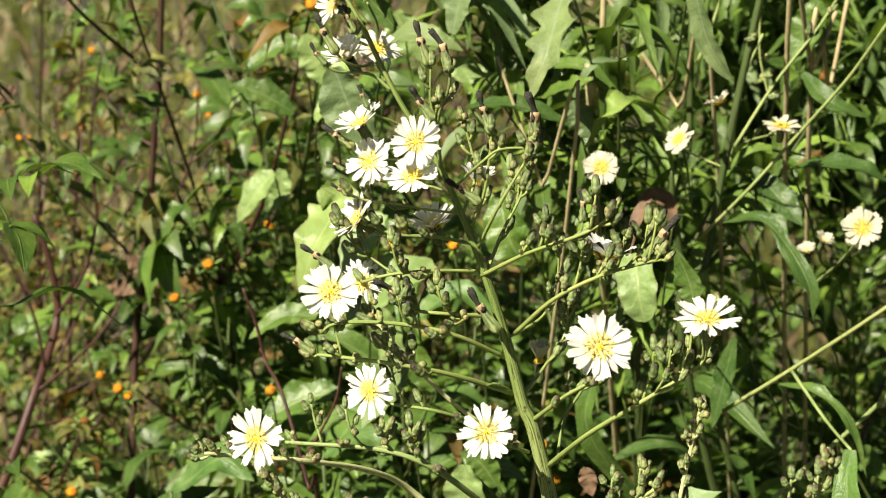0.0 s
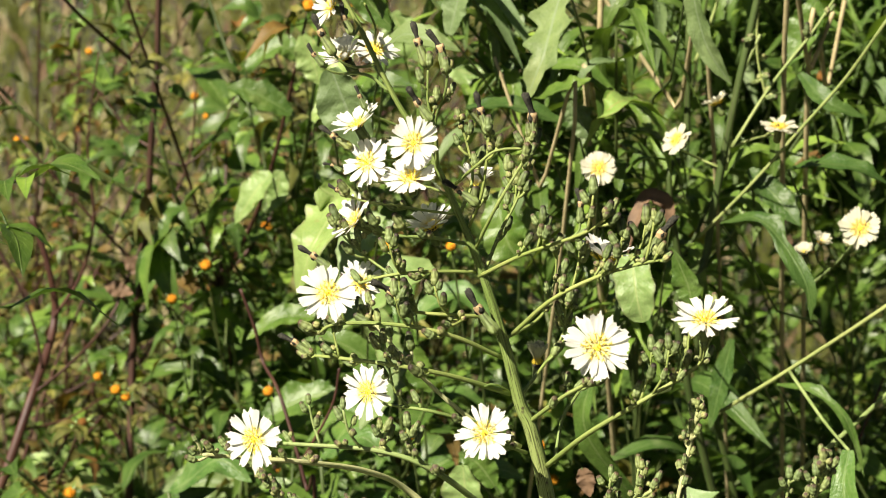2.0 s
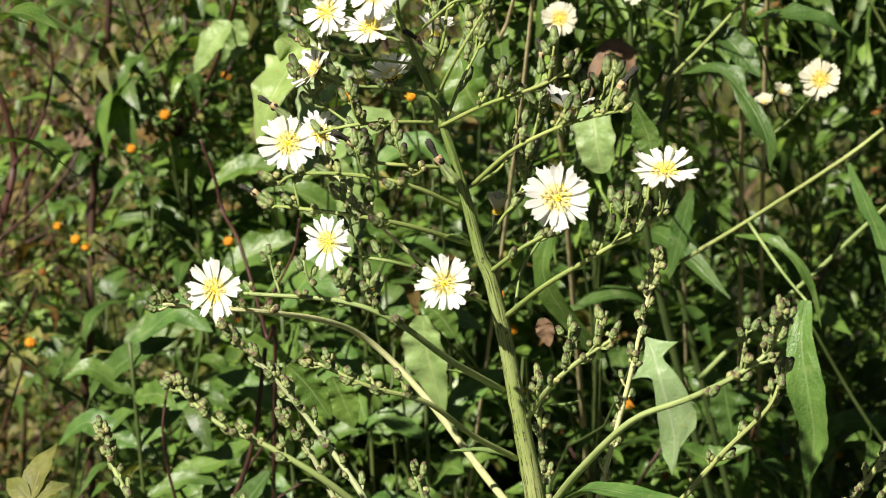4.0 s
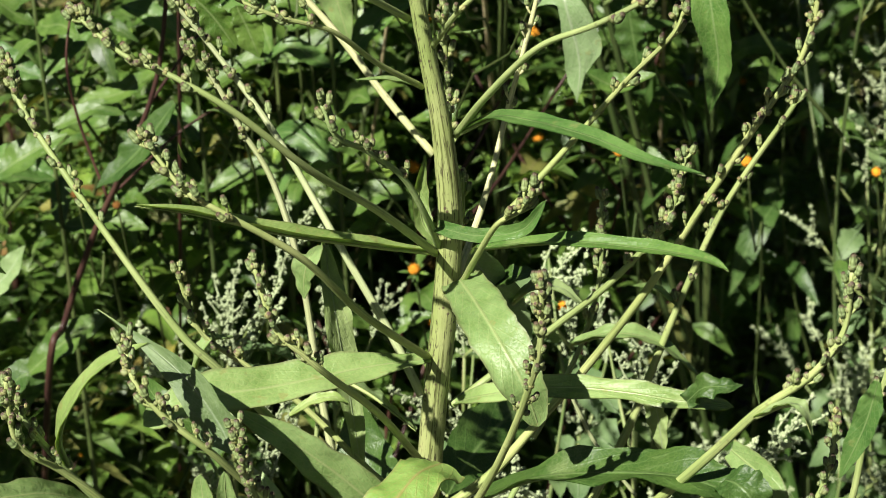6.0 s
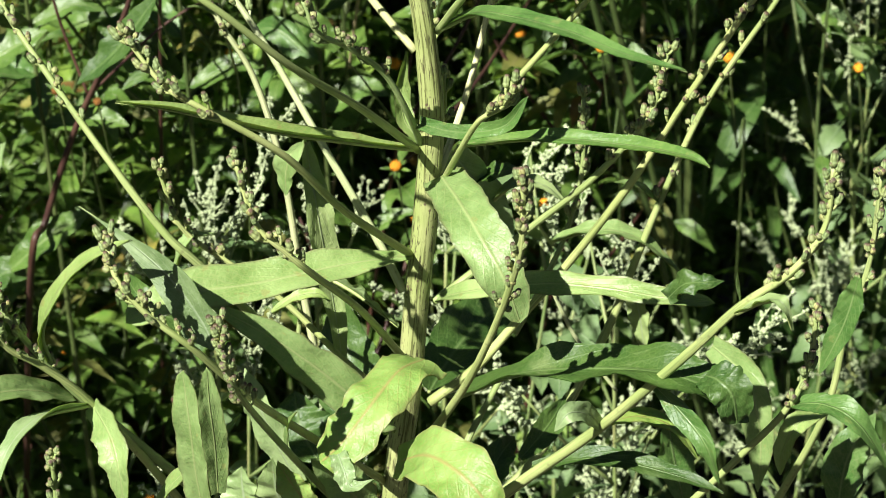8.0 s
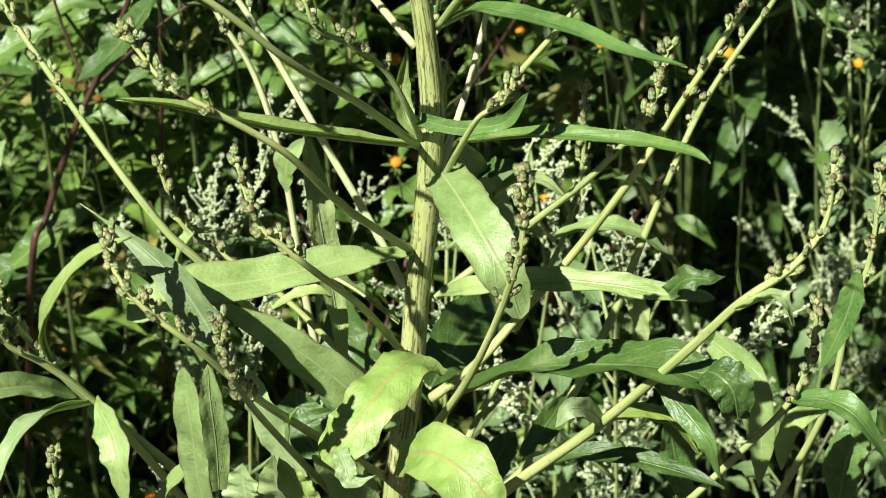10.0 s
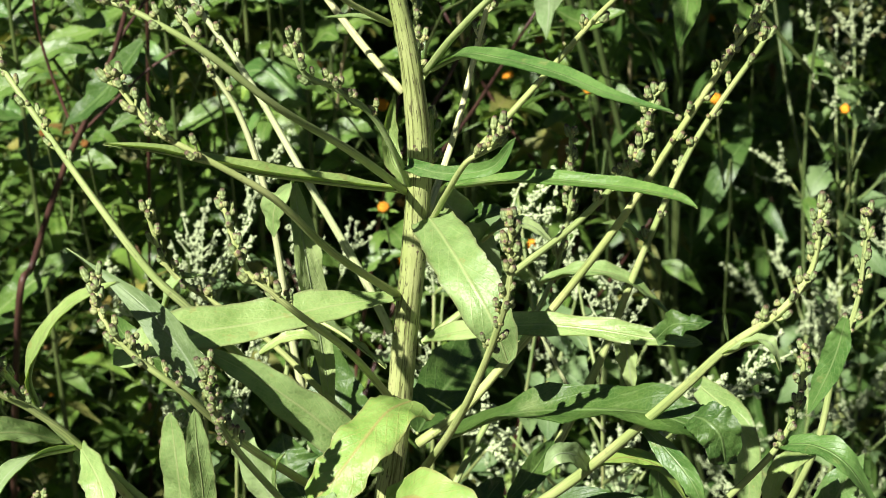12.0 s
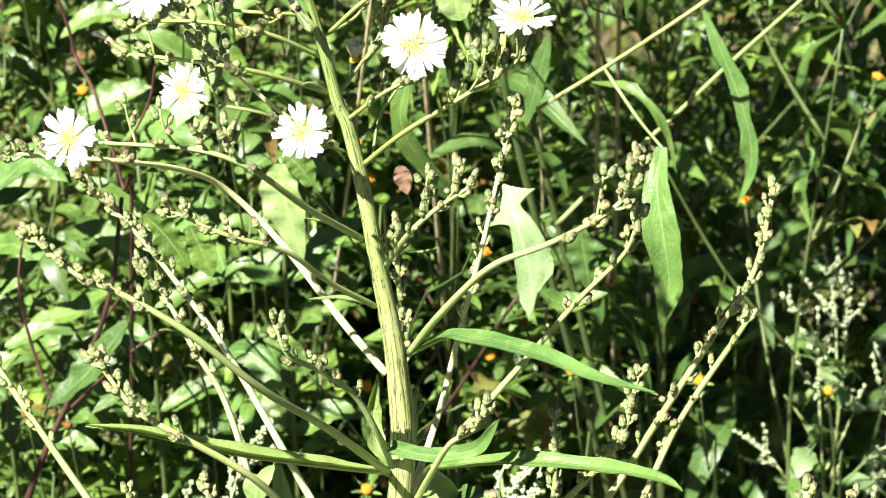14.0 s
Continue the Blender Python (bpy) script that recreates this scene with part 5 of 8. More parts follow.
# ---- ground: dark litter under the weeds, dry meadow beyond ----
SOIL = plain_material("dark_soil", (0.016, 0.013, 0.009), (0.051, 0.047, 0.023), 0.95, 14.0)
GRASS = leaf_material("meadow_grass", (0.080, 0.105, 0.020), (0.165, 0.185, 0.046), (0.18, 0.18, 0.06), veins=1.0)
STRAW = plain_material("straw", (0.34, 0.285, 0.145), (0.48, 0.41, 0.23), 0.7, 120.0)
LITTER = plain_material("dead_leaf", (0.094, 0.056, 0.031), (0.218, 0.136, 0.078), 0.7, 90.0)
TWIG = stalk_material("dark_red_stem", (0.048, 0.020, 0.017), (0.078, 0.037, 0.025), (0.020, 0.009, 0.008), 0.5)
WEED_LEAF = leaf_material("beggarticks_leaf", (0.052, 0.120, 0.022), (0.125, 0.212, 0.046), (0.203, 0.281, 0.086), rough=0.31, veins=7.0, thin=0.26, spec=0.5, vary=MIXED)
WEED_LEAF_OLD = leaf_material("fading_beggarticks_leaf", (0.10, 0.115, 0.033), (0.19, 0.19, 0.055), (0.22, 0.19, 0.08), rough=0.55, veins=7.0, spots=0.4, vary=((0.0, (1.25, 0.62, 0.60)), (0.25, (0.95, 0.80, 0.70)), (0.5, (0.85, 0.95, 0.80)), (1.0, (1.7, 1.65, 1.2))))
MEALY = leaf_material("mealy_goosefoot_leaf", (0.085, 0.165, 0.062), (0.150, 0.245, 0.108), (0.218, 0.296, 0.156), rough=0.5, veins=5.0)
GRAINS = plain_material("pale_goosefoot_grains", (0.27, 0.335, 0.17), (0.42, 0.49, 0.275), 0.8, 700.0)
GOOSE_STEM = stalk_material("goosefoot_stem", (0.234, 0.296, 0.109), (0.156, 0.226, 0.070), (0.281, 0.187, 0.109), 0.4)
ORANGE = plain_material("orange_disc", (0.70, 0.24, 0.010), (0.85, 0.42, 0.02), 0.7, 1500.0, 1.0)
BROWN_DISC = plain_material("browned_disc", (0.172, 0.070, 0.012), (0.351, 0.156, 0.023), 0.7, 1500.0, 1.0)

bm = bmesh.new()
bmesh.ops.create_grid(bm, x_segments=80, y_segments=80, size=1.0)
for v in bm.verts:
    r = v.co.xy.length
    v.co.xy *= 2.5 + 500 * r ** 4
    v.co.z = 0.025 * noise.noise(Vector((v.co.x * 3, v.co.y * 3, 0.0))) + 0.25 * noise.noise(Vector((v.co.x * 0.06, v.co.y * 0.06, 5.0))) * min(1.0, r * r)
me = bpy.data.meshes.new("ground")
bm.to_mesh(me)
me.materials.append(SOIL)
tagged(new("ground", me), "dark soil with dead leaves under the weeds, meadow beyond", "ground", kind="structure")


def scatter(name, label, category, count, mat, maker, seed):
    rng = random.Random(seed)
    s = Shape()
    for _ in range(count):
        maker(s, rng)
    return tagged(new(name, s.mesh(name, mat)), label, category, kind="stuff")


def grass_blade(s, rng, near=3.2, far=14.0):
    y = near + (far - near) * rng.random() ** 1.6
    x = rng.uniform(-0.40, 0.36) * y
    if rng.random() < 0.25:
        x, y = rng.uniform(-6, 6), rng.uniform(-6, 6)
        if abs(x) < 1.2 and 0.3 < y < 3.0 or x * x + y * y < 0.2:
            x -= 3.0
    h, w = rng.uniform(0.06, 0.22) * (0.8 + 0.05 * y), rng.uniform(0.0022, 0.004) * (0.7 + 0.22 * y)
    a = rng.uniform(0, 6.28)
    d = Vector((math.cos(a), math.sin(a), 0)) * h * rng.uniform(0.2, 0.7)
    p = Vector((x, y, -0.02))
    s.blade(spline([p, p + d * 0.25 + Vector((0, 0, h * 0.6)), p + d + Vector((0, 0, h * 0.95))], 4), lambda u: w * (1 - u) ** 0.7 + 0.0002, (0.2, -1, 0.5), 0.3, rows=1, thick=0)


scatter("meadow_grass", "sunlit olive meadow grass behind the weeds", "grass", 14000, GRASS, grass_blade, 11)


def open_blade(s, rng):
    a, r = rng.uniform(0, 6.28), 7.5 * math.sqrt(rng.random())
    x, y = r * math.cos(a), r * math.sin(a)
    if abs(x) < 1.3 and 0.3 < y < 3.2 or r < 0.35:
        return
    h, w = rng.uniform(0.05, 0.20), rng.uniform(0.003, 0.006)
    d = Vector((math.cos(a * 7), math.sin(a * 7), 0)) * h * rng.uniform(0.2, 0.8)
    p = Vector((x, y, -0.02))
    s.blade(spline([p, p + d * 0.25 + Vector((0, 0, h * 0.6)), p + d + Vector((0, 0, h * 0.9))], 3), lambda u: w * (1 - u) ** 0.7 + 0.0002, (0.2, -1, 0.5), 0.3, rows=1, thick=0)


scatter("open_grass", "olive grass of the open meadow round the thicket", "grass", 16000, GRASS, open_blade, 15)
scatter("dry_grass", "dry straw-coloured grass behind the weeds", "grass", 1500, STRAW, grass_blade, 12)
scatter("withered_grass", "withered reddish-brown grass behind the weeds", "grass", 1500, LITTER, grass_blade, 14)


def litter_leaf(s, rng):
    p = Vector((rng.uniform(-1.0, 0.9), rng.uniform(0.5, 3.2), rng.uniform(0.01, 0.05)))
    a, l = rng.uniform(0, 6.28), rng.uniform(0.02, 0.06)
    d = Vector((math.cos(a), math.sin(a), rng.uniform(-0.2, 0.5)))
    s.blade(spline([p, p + d * l * 0.5 + Vector((0, 0, 0.008)), p + d * l], 5), lance(l * 0.25), (0, -0.3, 1), 0.4, 0.2, rows=1, thick=0)


scatter("leaf_litter", "brown dead leaves lying on the soil", "leaf litter", 900, LITTER, litter_leaf, 13)


# ---- beggarticks: red stems, cut leaves, orange button heads ----
def serrated(n, depth):
    return lambda s, k: 1.0 - depth * ((s * n) % 1.0) * abs(k)


def cut_leaf(seed, leaflets, length, wide, droop):
    """A stalked leaf of one to five lance-shaped, toothed leaflets, along x, face up z."""
    rng = random.Random(seed)
    s = Shape()
    stalk = spline([(0, 0, 0), (length * 0.22, 0, length * 0.03), (length * 0.45, 0, 0)], 4)
    s.tube(stalk, lambda u: 0.0009 - 0.0003 * u, 4)
    for k in range(leaflets):
        if k == 0:
            p, a, l = stalk[-1], rng.uniform(-0.15, 0.15), length * 0.62
        else:
            p, a, l = stalk[-1 - (k - 1) // 2 * 2], (0.85 + 0.2 * rng.random()) * (1 if k % 2 else -1), length * rng.uniform(0.36, 0.46)
        d = Vector((math.cos(a), math.sin(a), 0))
        mid = p + d * l * 0.5 + Vector((0, 0, l * 0.05))
        end = p + d * l + Vector((0, 0, -droop * l))
        s.blade(spline([p, mid, end], 10), lance(l * wide, 0.15, 1.1, 0.36), (rng.uniform(-0.2, 0.2), rng.uniform(-0.3, 0.3), 1), 0.22, 0.08, 3, 2, serrated(10, 0.22), 0.0, 0.0, seed + k)
    return s


CUT_LEAVES = [cut_leaf(i, n, l, w, d) for i, (n, l, w, d) in enumerate(((3, 0.085, 0.20, 0.30), (3, 0.070, 0.22, 0.15), (1, 0.095, 0.17, 0.40), (5, 0.095, 0.19, 0.25), (1, 0.060, 0.2, 0.2), (3, 0.055, 0.2, 0.5)))]
FRESH = [s.mesh("leaf", WEED_LEAF) for s in CUT_LEAVES]
FADED = [s.mesh("leaf", WEED_LEAF_OLD) for s in CUT_LEAVES]


def button_shape(r, seed):
    """The dome of disc florets of a rayless head."""
    rng = random.Random(seed)
    s = Shape().turned([(r * 0.6, 0.0), (r, r * 0.25), (r * 0.95, r * 0.6), (r * 0.6, r * 0.95), (r * 0.15, r * 1.1)], 9)
    for i in range(40):
        a, q = i * 2.4, math.sqrt(i / 40) * r
        p = Vector((q * math.cos(a), q * math.sin(a), r * 0.55 + 0.45 * (r - q)))
        s.tube([p, p * 1.12 + Vector((0, 0, r * rng.uniform(0.15, 0.35)))], lambda u: r * 0.085, 4)
    return s


def bract_shape(r):
    s = Shape().turned([(r * 0.2, -r * 0.9), (r * 0.6, -r * 0.6), (r * 0.8, -r * 0.1), (r * 0.7, 0.05 * r)], 8)
    for i in range(7):
        d = Vector((math.cos(i * 0.9), math.sin(i * 0.9), 0))
        s.blade(spline([d * r * 0.5 - Vector((0, 0, r * 0.5)), d * r * 1.5, d * r * (2.0 + 0.5 * (i % 3)) + Vector((0, 0, r * 0.3))], 4), lance(r * 0.3), (0, 0, 1), 0.2, rows=1, thick=0)
    return s


BUTTON = [button_shape(0.0042, 1).mesh("disc", ORANGE), button_shape(0.0036, 2).mesh("disc", BROWN_DISC)]
BRACTS = bract_shape(0.0042).mesh("flower_head", WEED_LEAF)


def button(plant, place, way, size=1.0, old=0):
    head = part("flower_head", BRACTS, plant, aim(place, way, size * 9, size), "rayless orange flower head with green bracts")
    part("disc", BUTTON[old], head)


def beggarticks(x, y, height, seed, faded=0.25, leafy=1.0, heads=0.3, stem=None, lean=(0, 0), low=0.12, big=1.0):
    rng = random.Random(seed)
    plant = thing("beggarticks", (x, y, 0), "beggarticks weed with %s stem and toothed green leaves" % ("dark red" if (stem or TWIG) is TWIG else "dull green"), "weed", "beggarticks in the thicket")
    pts = [Vector((0, 0, -0.02))]
    for k in range(1, 5):
        pts.append(Vector((lean[0] * k / 4 + rng.uniform(-0.02, 0.02), lean[1] * k / 4 + rng.uniform(-0.02, 0.02), height * k / 4)))
    path = spline(pts, 28)
    t = tangents(path)
    mat = stem or TWIG
    part("stem", Shape().tube(path, lambda u: 0.0024 - 0.0014 * u, 7, 0.06, 4, 0.05, rng).mesh("stem", mat), plant)

    def foliage(p, size, turn):
        for side in (0, math.pi):
            if rng.random() > leafy:
                continue
            pool = FADED if rng.random() < faded else FRESH
            m = Matrix.Translation(p) @ Matrix.Rotation(turn + side + rng.uniform(-0.4, 0.4), 4, "Z") @ Matrix.Rotation(rng.uniform(-0.55, 0.5), 4, "Y") @ Matrix.Rotation(rng.uniform(-0.6, 0.6), 4, "X") @ Matrix.Scale(size * big * rng.uniform(0.75, 1.25), 4)
            part("leaf", pool[rng.randrange(len(pool))], plant, m)
    z, k = low, 0
    while z < height * 0.99:
        i = round(z / height * 28)
        turn = k * 1.57 + seed
        u = z / height
        foliage(path[i], 1.15 - 0.55 * u, turn)
        if u > 0.35 and rng.random() < 0.75:
            # a side shoot with its own leaves and, at times, a head
            a = turn + 0.8 + rng.uniform(-0.5, 0.5)
            l = rng.uniform(0.07, 0.18)
            d = Vector((math.cos(a) * 0.7, math.sin(a) * 0.7, 0.85))
            shoot = spline([path[i], path[i] + d * l * 0.5, path[i] + d * l + Vector((0, 0, l * 0.15))], 8)
            part("side_shoot", Shape().tube(shoot, lambda v: 0.0018 - 0.0008 * v, 5).mesh("side_shoot", mat), plant)
            foliage(shoot[4], 0.7, a + 1.2)
            foliage(shoot[7], 0.5, a + 0.2)
            if rng.random() < heads:
                button(plant, shoot[-1], (d + Vector((0, -0.3, 0.3))), rng.uniform(0.8, 1.1), int(rng.random() < 0.3))
        z += rng.uniform(0.045, 0.08)
        k += 1
    return plant


# ---- goosefoot: mealy leaves and grainy spikes ----
def grain_spike(seed, length, side_shoots):
    rng = random.Random(seed)
    s = Shape()

    def ball(p, r):
        first = len(s.v)
        for a, b, c in ((0, 0, 1), (1, 0, 0.1), (0.3, 0.95, 0), (-0.8, 0.6, 0.1), (-0.8, -0.6, -0.1), (0.3, -0.95, 0), (0, 0, -1)):
            s.v.append(p + Vector((a, b, c)) * r)
        for j in range(5):
            a, b = 1 + j, 1 + (j + 1) % 5
            for tri in ((0, a, b), (6, b, a)):
                s.f.append(tuple(first + q for q in tri))
                s.uv += [(0, 0), (0, 1), (1, 1)]

    def spike(path):
        s.tube(path, lambda u: 0.0009 - 0.0005 * u, 4)
        n = len(path)
        for i in range(1, n, 2):
            loose = 1.2 - 0.75 * i / n
            knot = path[i] + Vector((rng.uniform(-1, 1), rng.uniform(-1, 1), rng.uniform(-0.5, 1))) * 0.0022 * loose
            for _ in range(9):
                w = Vector((rng.uniform(-1, 1), rng.uniform(-1, 1), rng.uniform(-0.8, 1)))
                ball(knot + w * 0.0021 * loose, rng.uniform(0.0008, 0.0014))
    main = spline([(0, 0, 0), (length * 0.04, 0.003, length * 0.5), (length * 0.15, -0.003, length)], round(length / 0.0028))
    spike(main)
    for k in range(side_shoots):
        i = int(len(main) * (0.1 + 0.7 * k / side_shoots))
        a = k * 2.2 + rng.random()
        l = length * rng.uniform(0.3, 0.62) * (1.2 - k / side_shoots)
        d = Vector((math.cos(a) * 0.7, math.sin(a) * 0.7, 0.7))
        spike(spline([main[i], main[i] + d * l * 0.6, main[i] + d * l + Vector((0, 0, 0.25 * l))], max(3, round(l / 0.0028))))
    return s


SPIKES = [grain_spike(i, l, n).mesh("seed_spike", GRAINS) for i, (l, n) in enumerate(((0.05, 4), (0.038, 3), (0.065, 5), (0.028, 1)))]


def rhomb_leaf(seed, length, half):
    s = Shape()
    s.tube(spline([(0, 0, 0), (length * 0.3, 0, 0.003), (length * 0.5, 0, 0)], 3), lambda u: 0.0005, 4)
    s.blade(spline([(length * 0.3, 0, 0), (length * 0.65, 0, length * 0.06), (length, 0, -length * 0.12)], 9), lance(half, 0.1, 1.2, 0.33), (0.1, 0.1, 1), 0.25, 0.08, 2, 2, serrated(4, 0.3), 0.0, 0.0, seed)
    return s


MEALY_LEAVES = [rhomb_leaf(i, l, h).mesh("leaf", MEALY) for i, (l, h) in enumerate(((0.032, 0.007), (0.045, 0.012), (0.024, 0.004), (0.038, 0.009)))]


def goosefoot(x, y, height, seed, lean=(0, 0), bushy=1.0, low=0.15, spiky=1.0, bare=0.3, lush=1.0):
    rng = random.Random(seed)
    plant = thing("goosefoot", (x, y, 0), "grey-green goosefoot weed with pale mealy seed spikes", "weed", "goosefoot among the weeds")
    pts = [(lean[0] * k / 4 + rng.uniform(-0.015, 0.015), lean[1] * k / 4 + rng.uniform(-0.015, 0.015), height * k / 4 - 0.02) for k in range(5)]
    path = spline(pts, 30)
    part("stem", Shape().tube(path, lambda u: 0.0034 - 0.0024 * u, 7, 0.1, 5, 0.03, rng).mesh("stem", GOOSE_STEM), plant)
    z, k = low, 0
    while z < height:
        i = min(30, round(z / height * 30))
        a = k * 2.4 + seed
        u = z / height
        d = Vector((math.cos(a), math.sin(a), 0))
        for _ in range(2):
            m = Matrix.Translation(path[i]) @ Matrix.Rotation(a + rng.uniform(-0.9, 0.9), 4, "Z") @ Matrix.Rotation(rng.uniform(-0.6, 0.7), 4, "Y") @ Matrix.Rotation(rng.uniform(-0.5, 0.5), 4, "X") @ Matrix.Scale(lush * rng.uniform(0.7, 1.3) * (1.25 - 0.5 * u), 4)
            part("leaf", MEALY_LEAVES[rng.randrange(4)], plant, m)
        if u > bare and rng.random() < 0.85 * bushy:
            l = rng.uniform(0.05, 0.13) * (1.2 - 0.6 * u)
            way = d * 0.75 + Vector((0, 0, 0.8))
            shoot = spline([path[i], path[i] + way * l * 0.5, path[i] + way * l + Vector((0, 0, 0.1 * l))], 6)
            part("side_shoot", Shape().tube(shoot, lambda v: 0.0014 - 0.0006 * v, 5).mesh("side_shoot", GOOSE_STEM), plant)
            for j in (2, 4):
                m = Matrix.Translation(shoot[j]) @ Matrix.Rotation(a + rng.uniform(-2, 2), 4, "Z") @ Matrix.Rotation(rng.uniform(-0.4, 0.7), 4, "Y") @ Matrix.Scale(rng.uniform(0.6, 1.1), 4)
                part("leaf", MEALY_LEAVES[rng.randrange(4)], plant, m)
            if rng.random() < spiky:
                part("seed_spike", SPIKES[rng.randrange(4)], plant, aim(shoot[-1], way, rng.random() * 6, rng.uniform(0.8, 1.2)))
        z += rng.uniform(0.03, 0.05)
        k += 1
    part("seed_spike", SPIKES[2], plant, aim(path[-1], (lean[0], lean[1], height), 0.0, 1.0))
    return plant



# ---- farther weeds: a few shapes grown once, then set out many times ----
def joined(shape, other, m):
    first = len(shape.v)
    shape.v += [m @ q for q in other.v]
    shape.f += [tuple(first + i for i in f) for f in other.f]
    shape.uv += other.uv


LANCE_LEAVES = []
for i, (l, w, d) in enumerate(((0.15, 0.10, 0.35), (0.12, 0.13, 0.2), (0.17, 0.085, 0.55))):
    LANCE_LEAVES.append(Shape().blade(spline([(0, 0, 0), (l * 0.5, 0, l * 0.10), (l, 0, -d * l)], 12), lance(l * w, 0.3, 0.9, 0.45), (0.1, 0.1, 1), 0.25, 0.1, 3, 2, serrated(6, 0.12), 0.0, 0.0, i))


def far_weed(name, label, group, height, seed, kinds, density, size, faded, stem, heads, spread, low=0.15, fresh_mat=None, old_mat=None, bushy=1.0, thick=1.0, skirt=0):
    """A leafy weed whose foliage is one crown: stem, shoots, fresh and fading leaves, heads."""
    rng = random.Random(seed)
    plant = thing(name, (0, -40, 0), label, "weed", group)
    path = spline([(rng.uniform(-0.045, 0.045) * k, rng.uniform(-0.045, 0.045) * k, height * k / 4 - 0.02) for k in range(5)], 30)
    fresh, old, lower = Shape(), Shape(), Shape()
    wood = Shape().tube(path, lambda u: (0.0032 - 0.0021 * u) * thick, 6, 0.06, 4, 0.05, rng)
    spots = [(path[i], i / 30) for i in range(int(low * 30), 31)]
    for k in range(int(9 * height * bushy)):
        i = rng.randrange(max(8, int(low * 30)), 29)
        a, l = rng.uniform(0, 6.28), rng.uniform(0.08, 0.24) * spread
        d = Vector((math.cos(a) * 0.75, math.sin(a) * 0.75, rng.uniform(0.45, 0.95)))
        shoot = spline([path[i], path[i] + d * l * 0.5, path[i] + d * l + Vector((0, 0, 0.15 * l))], 8)
        part("side_shoot", Shape().tube(shoot, lambda v: 0.0020 - 0.0010 * v, 4).mesh("side_shoot", stem), plant)
        spots += [(shoot[j], i / 30) for j in (1, 2, 3, 4, 5, 6, 7, 8)]
        if rng.random() < heads:
            button(plant, shoot[-1], d + Vector((0, -0.3, 0.2)), rng.uniform(0.8, 1.1), int(rng.random() < 0.3))
    for q, u in spots:
        for _ in range(density):
            m = Matrix.Translation(q) @ Matrix.Rotation(rng.uniform(0, 6.28), 4, "Z") @ Matrix.Rotation(rng.uniform(-0.7, 0.75), 4, "Y") @ Matrix.Rotation(rng.uniform(-0.6, 0.6), 4, "X") @ Matrix.Scale(size * rng.uniform(0.6, 1.3) * (1.15 - 0.4 * u), 4)
            joined(old if rng.random() < faded else fresh, kinds[rng.randrange(len(kinds))], m)
    for _ in range(skirt):
        # sparse leaves down the stem, coloured dark for the shade below the crown
        i = rng.randrange(9, int(low * 30))
        m = Matrix.Translation(path[i]) @ Matrix.Rotation(rng.uniform(0, 6.28), 4, "Z") @ Matrix.Rotation(rng.uniform(-0.5, 0.9), 4, "Y") @ Matrix.Rotation(rng.uniform(-0.8, 0.8), 4, "X") @ Matrix.Scale(size * rng.uniform(0.8, 1.7), 4)
        joined(lower, kinds[rng.randrange(len(kinds))], m)
    if skirt:
        part("lower_leaves", lower.mesh("lower_leaves", LEAF_DARK_SHADED), plant, None, "sparse lower leaves, coloured dark for the shade under the crown")
    part("stem", wood.mesh("stem", stem), plant)
    part("crown", fresh.mesh("crown", fresh_mat or WEED_LEAF), plant)
    if old.v:
        part("fading_crown", old.mesh("fading_crown", old_mat or WEED_LEAF_OLD), plant, None, "fading olive and brownish leaves")
    return plant


def set_out(models, count, seed, xs, ys, heights):
    """Copies of the models over a strip of ground; every model is used, the first ones for themselves."""
    rng = random.Random(seed)
    for k in range(count):
        x, y = xs[0] + (xs[1] - xs[0]) * rng.random(), ys[0] + (ys[1] - ys[0]) * rng.random()
        h = heights[0] + (heights[1] - heights[0]) * rng.random()
        m = Matrix.Translation((x, y, 0)) @ Matrix.Rotation(rng.uniform(0, 6.28), 4, "Z") @ Matrix.Rotation(rng.uniform(-0.20, 0.20), 4, "X")
        ob = models[k % len(models)]
        if k >= len(models) or ob.location.y > -20:
            ob = copy_thing(ob, m)
        ob.matrix_basis = m @ Matrix.Diagonal((1, 1, h, 1))


twiggy = [far_weed("beggarticks", "straggling beggarticks with dark red twigs and small fading leaves", "twiggy beggarticks", 1.3, 300 + k, CUT_LEAVES, 2, 0.56, 0.5, TWIG, 0.20, 1.15, 0.3) for k in range(4)]
set_out(twiggy, 36, 1, (-1.05, -0.08), (1.8, 2.9), (0.88, 1.14))
leafy = [far_weed("beggarticks", "leafy green beggarticks with toothed leaves and green stem", "leafy beggarticks", 1.1, 320 + k, CUT_LEAVES, 2, 0.95, 0.08, STEM_BACK, 0.12, 1.0, 0.2) for k in range(4)]
set_out(leafy, 16, 2, (-0.17, 0.10), (1.55, 2.1), (0.82, 1.12))
set_out(leafy, 14, 22, (-0.62, -0.2), (1.5, 2.1), (0.55, 0.72))
broad = [far_weed("wild_lettuce", "wild lettuce, stem darkened for shade, long lance-shaped leaves denser above", "wild lettuces behind", 1.42, 340 + k, LANCE_LEAVES, 3, 0.40, 0.15, STEM_BACK, 0.0, 0.8, 0.82, LEAF_BACK, LEAF_BACK_PALE, 1.7, 0.36, 24) for k in range(4)]
set_out(broad, 10, 3, (0.20, 0.75), (1.55, 1.95), (0.93, 1.06))
set_out(broad, 10, 10, (0.12, 0.52), (1.85, 2.2), (0.98, 1.08))
set_out(leafy, 11, 9, (-0.19, 0.14), (1.55, 1.95), (1.05, 1.22))
# two taller ones added for shade, their crowns above the view
set_out(broad, 2, 11, (0.14, 0.60), (1.5, 1.85), (1.17, 1.30))
set_out(leafy, 26, 4, (0.0, 1.15), (1.95, 2.8), (0.75, 1.15))
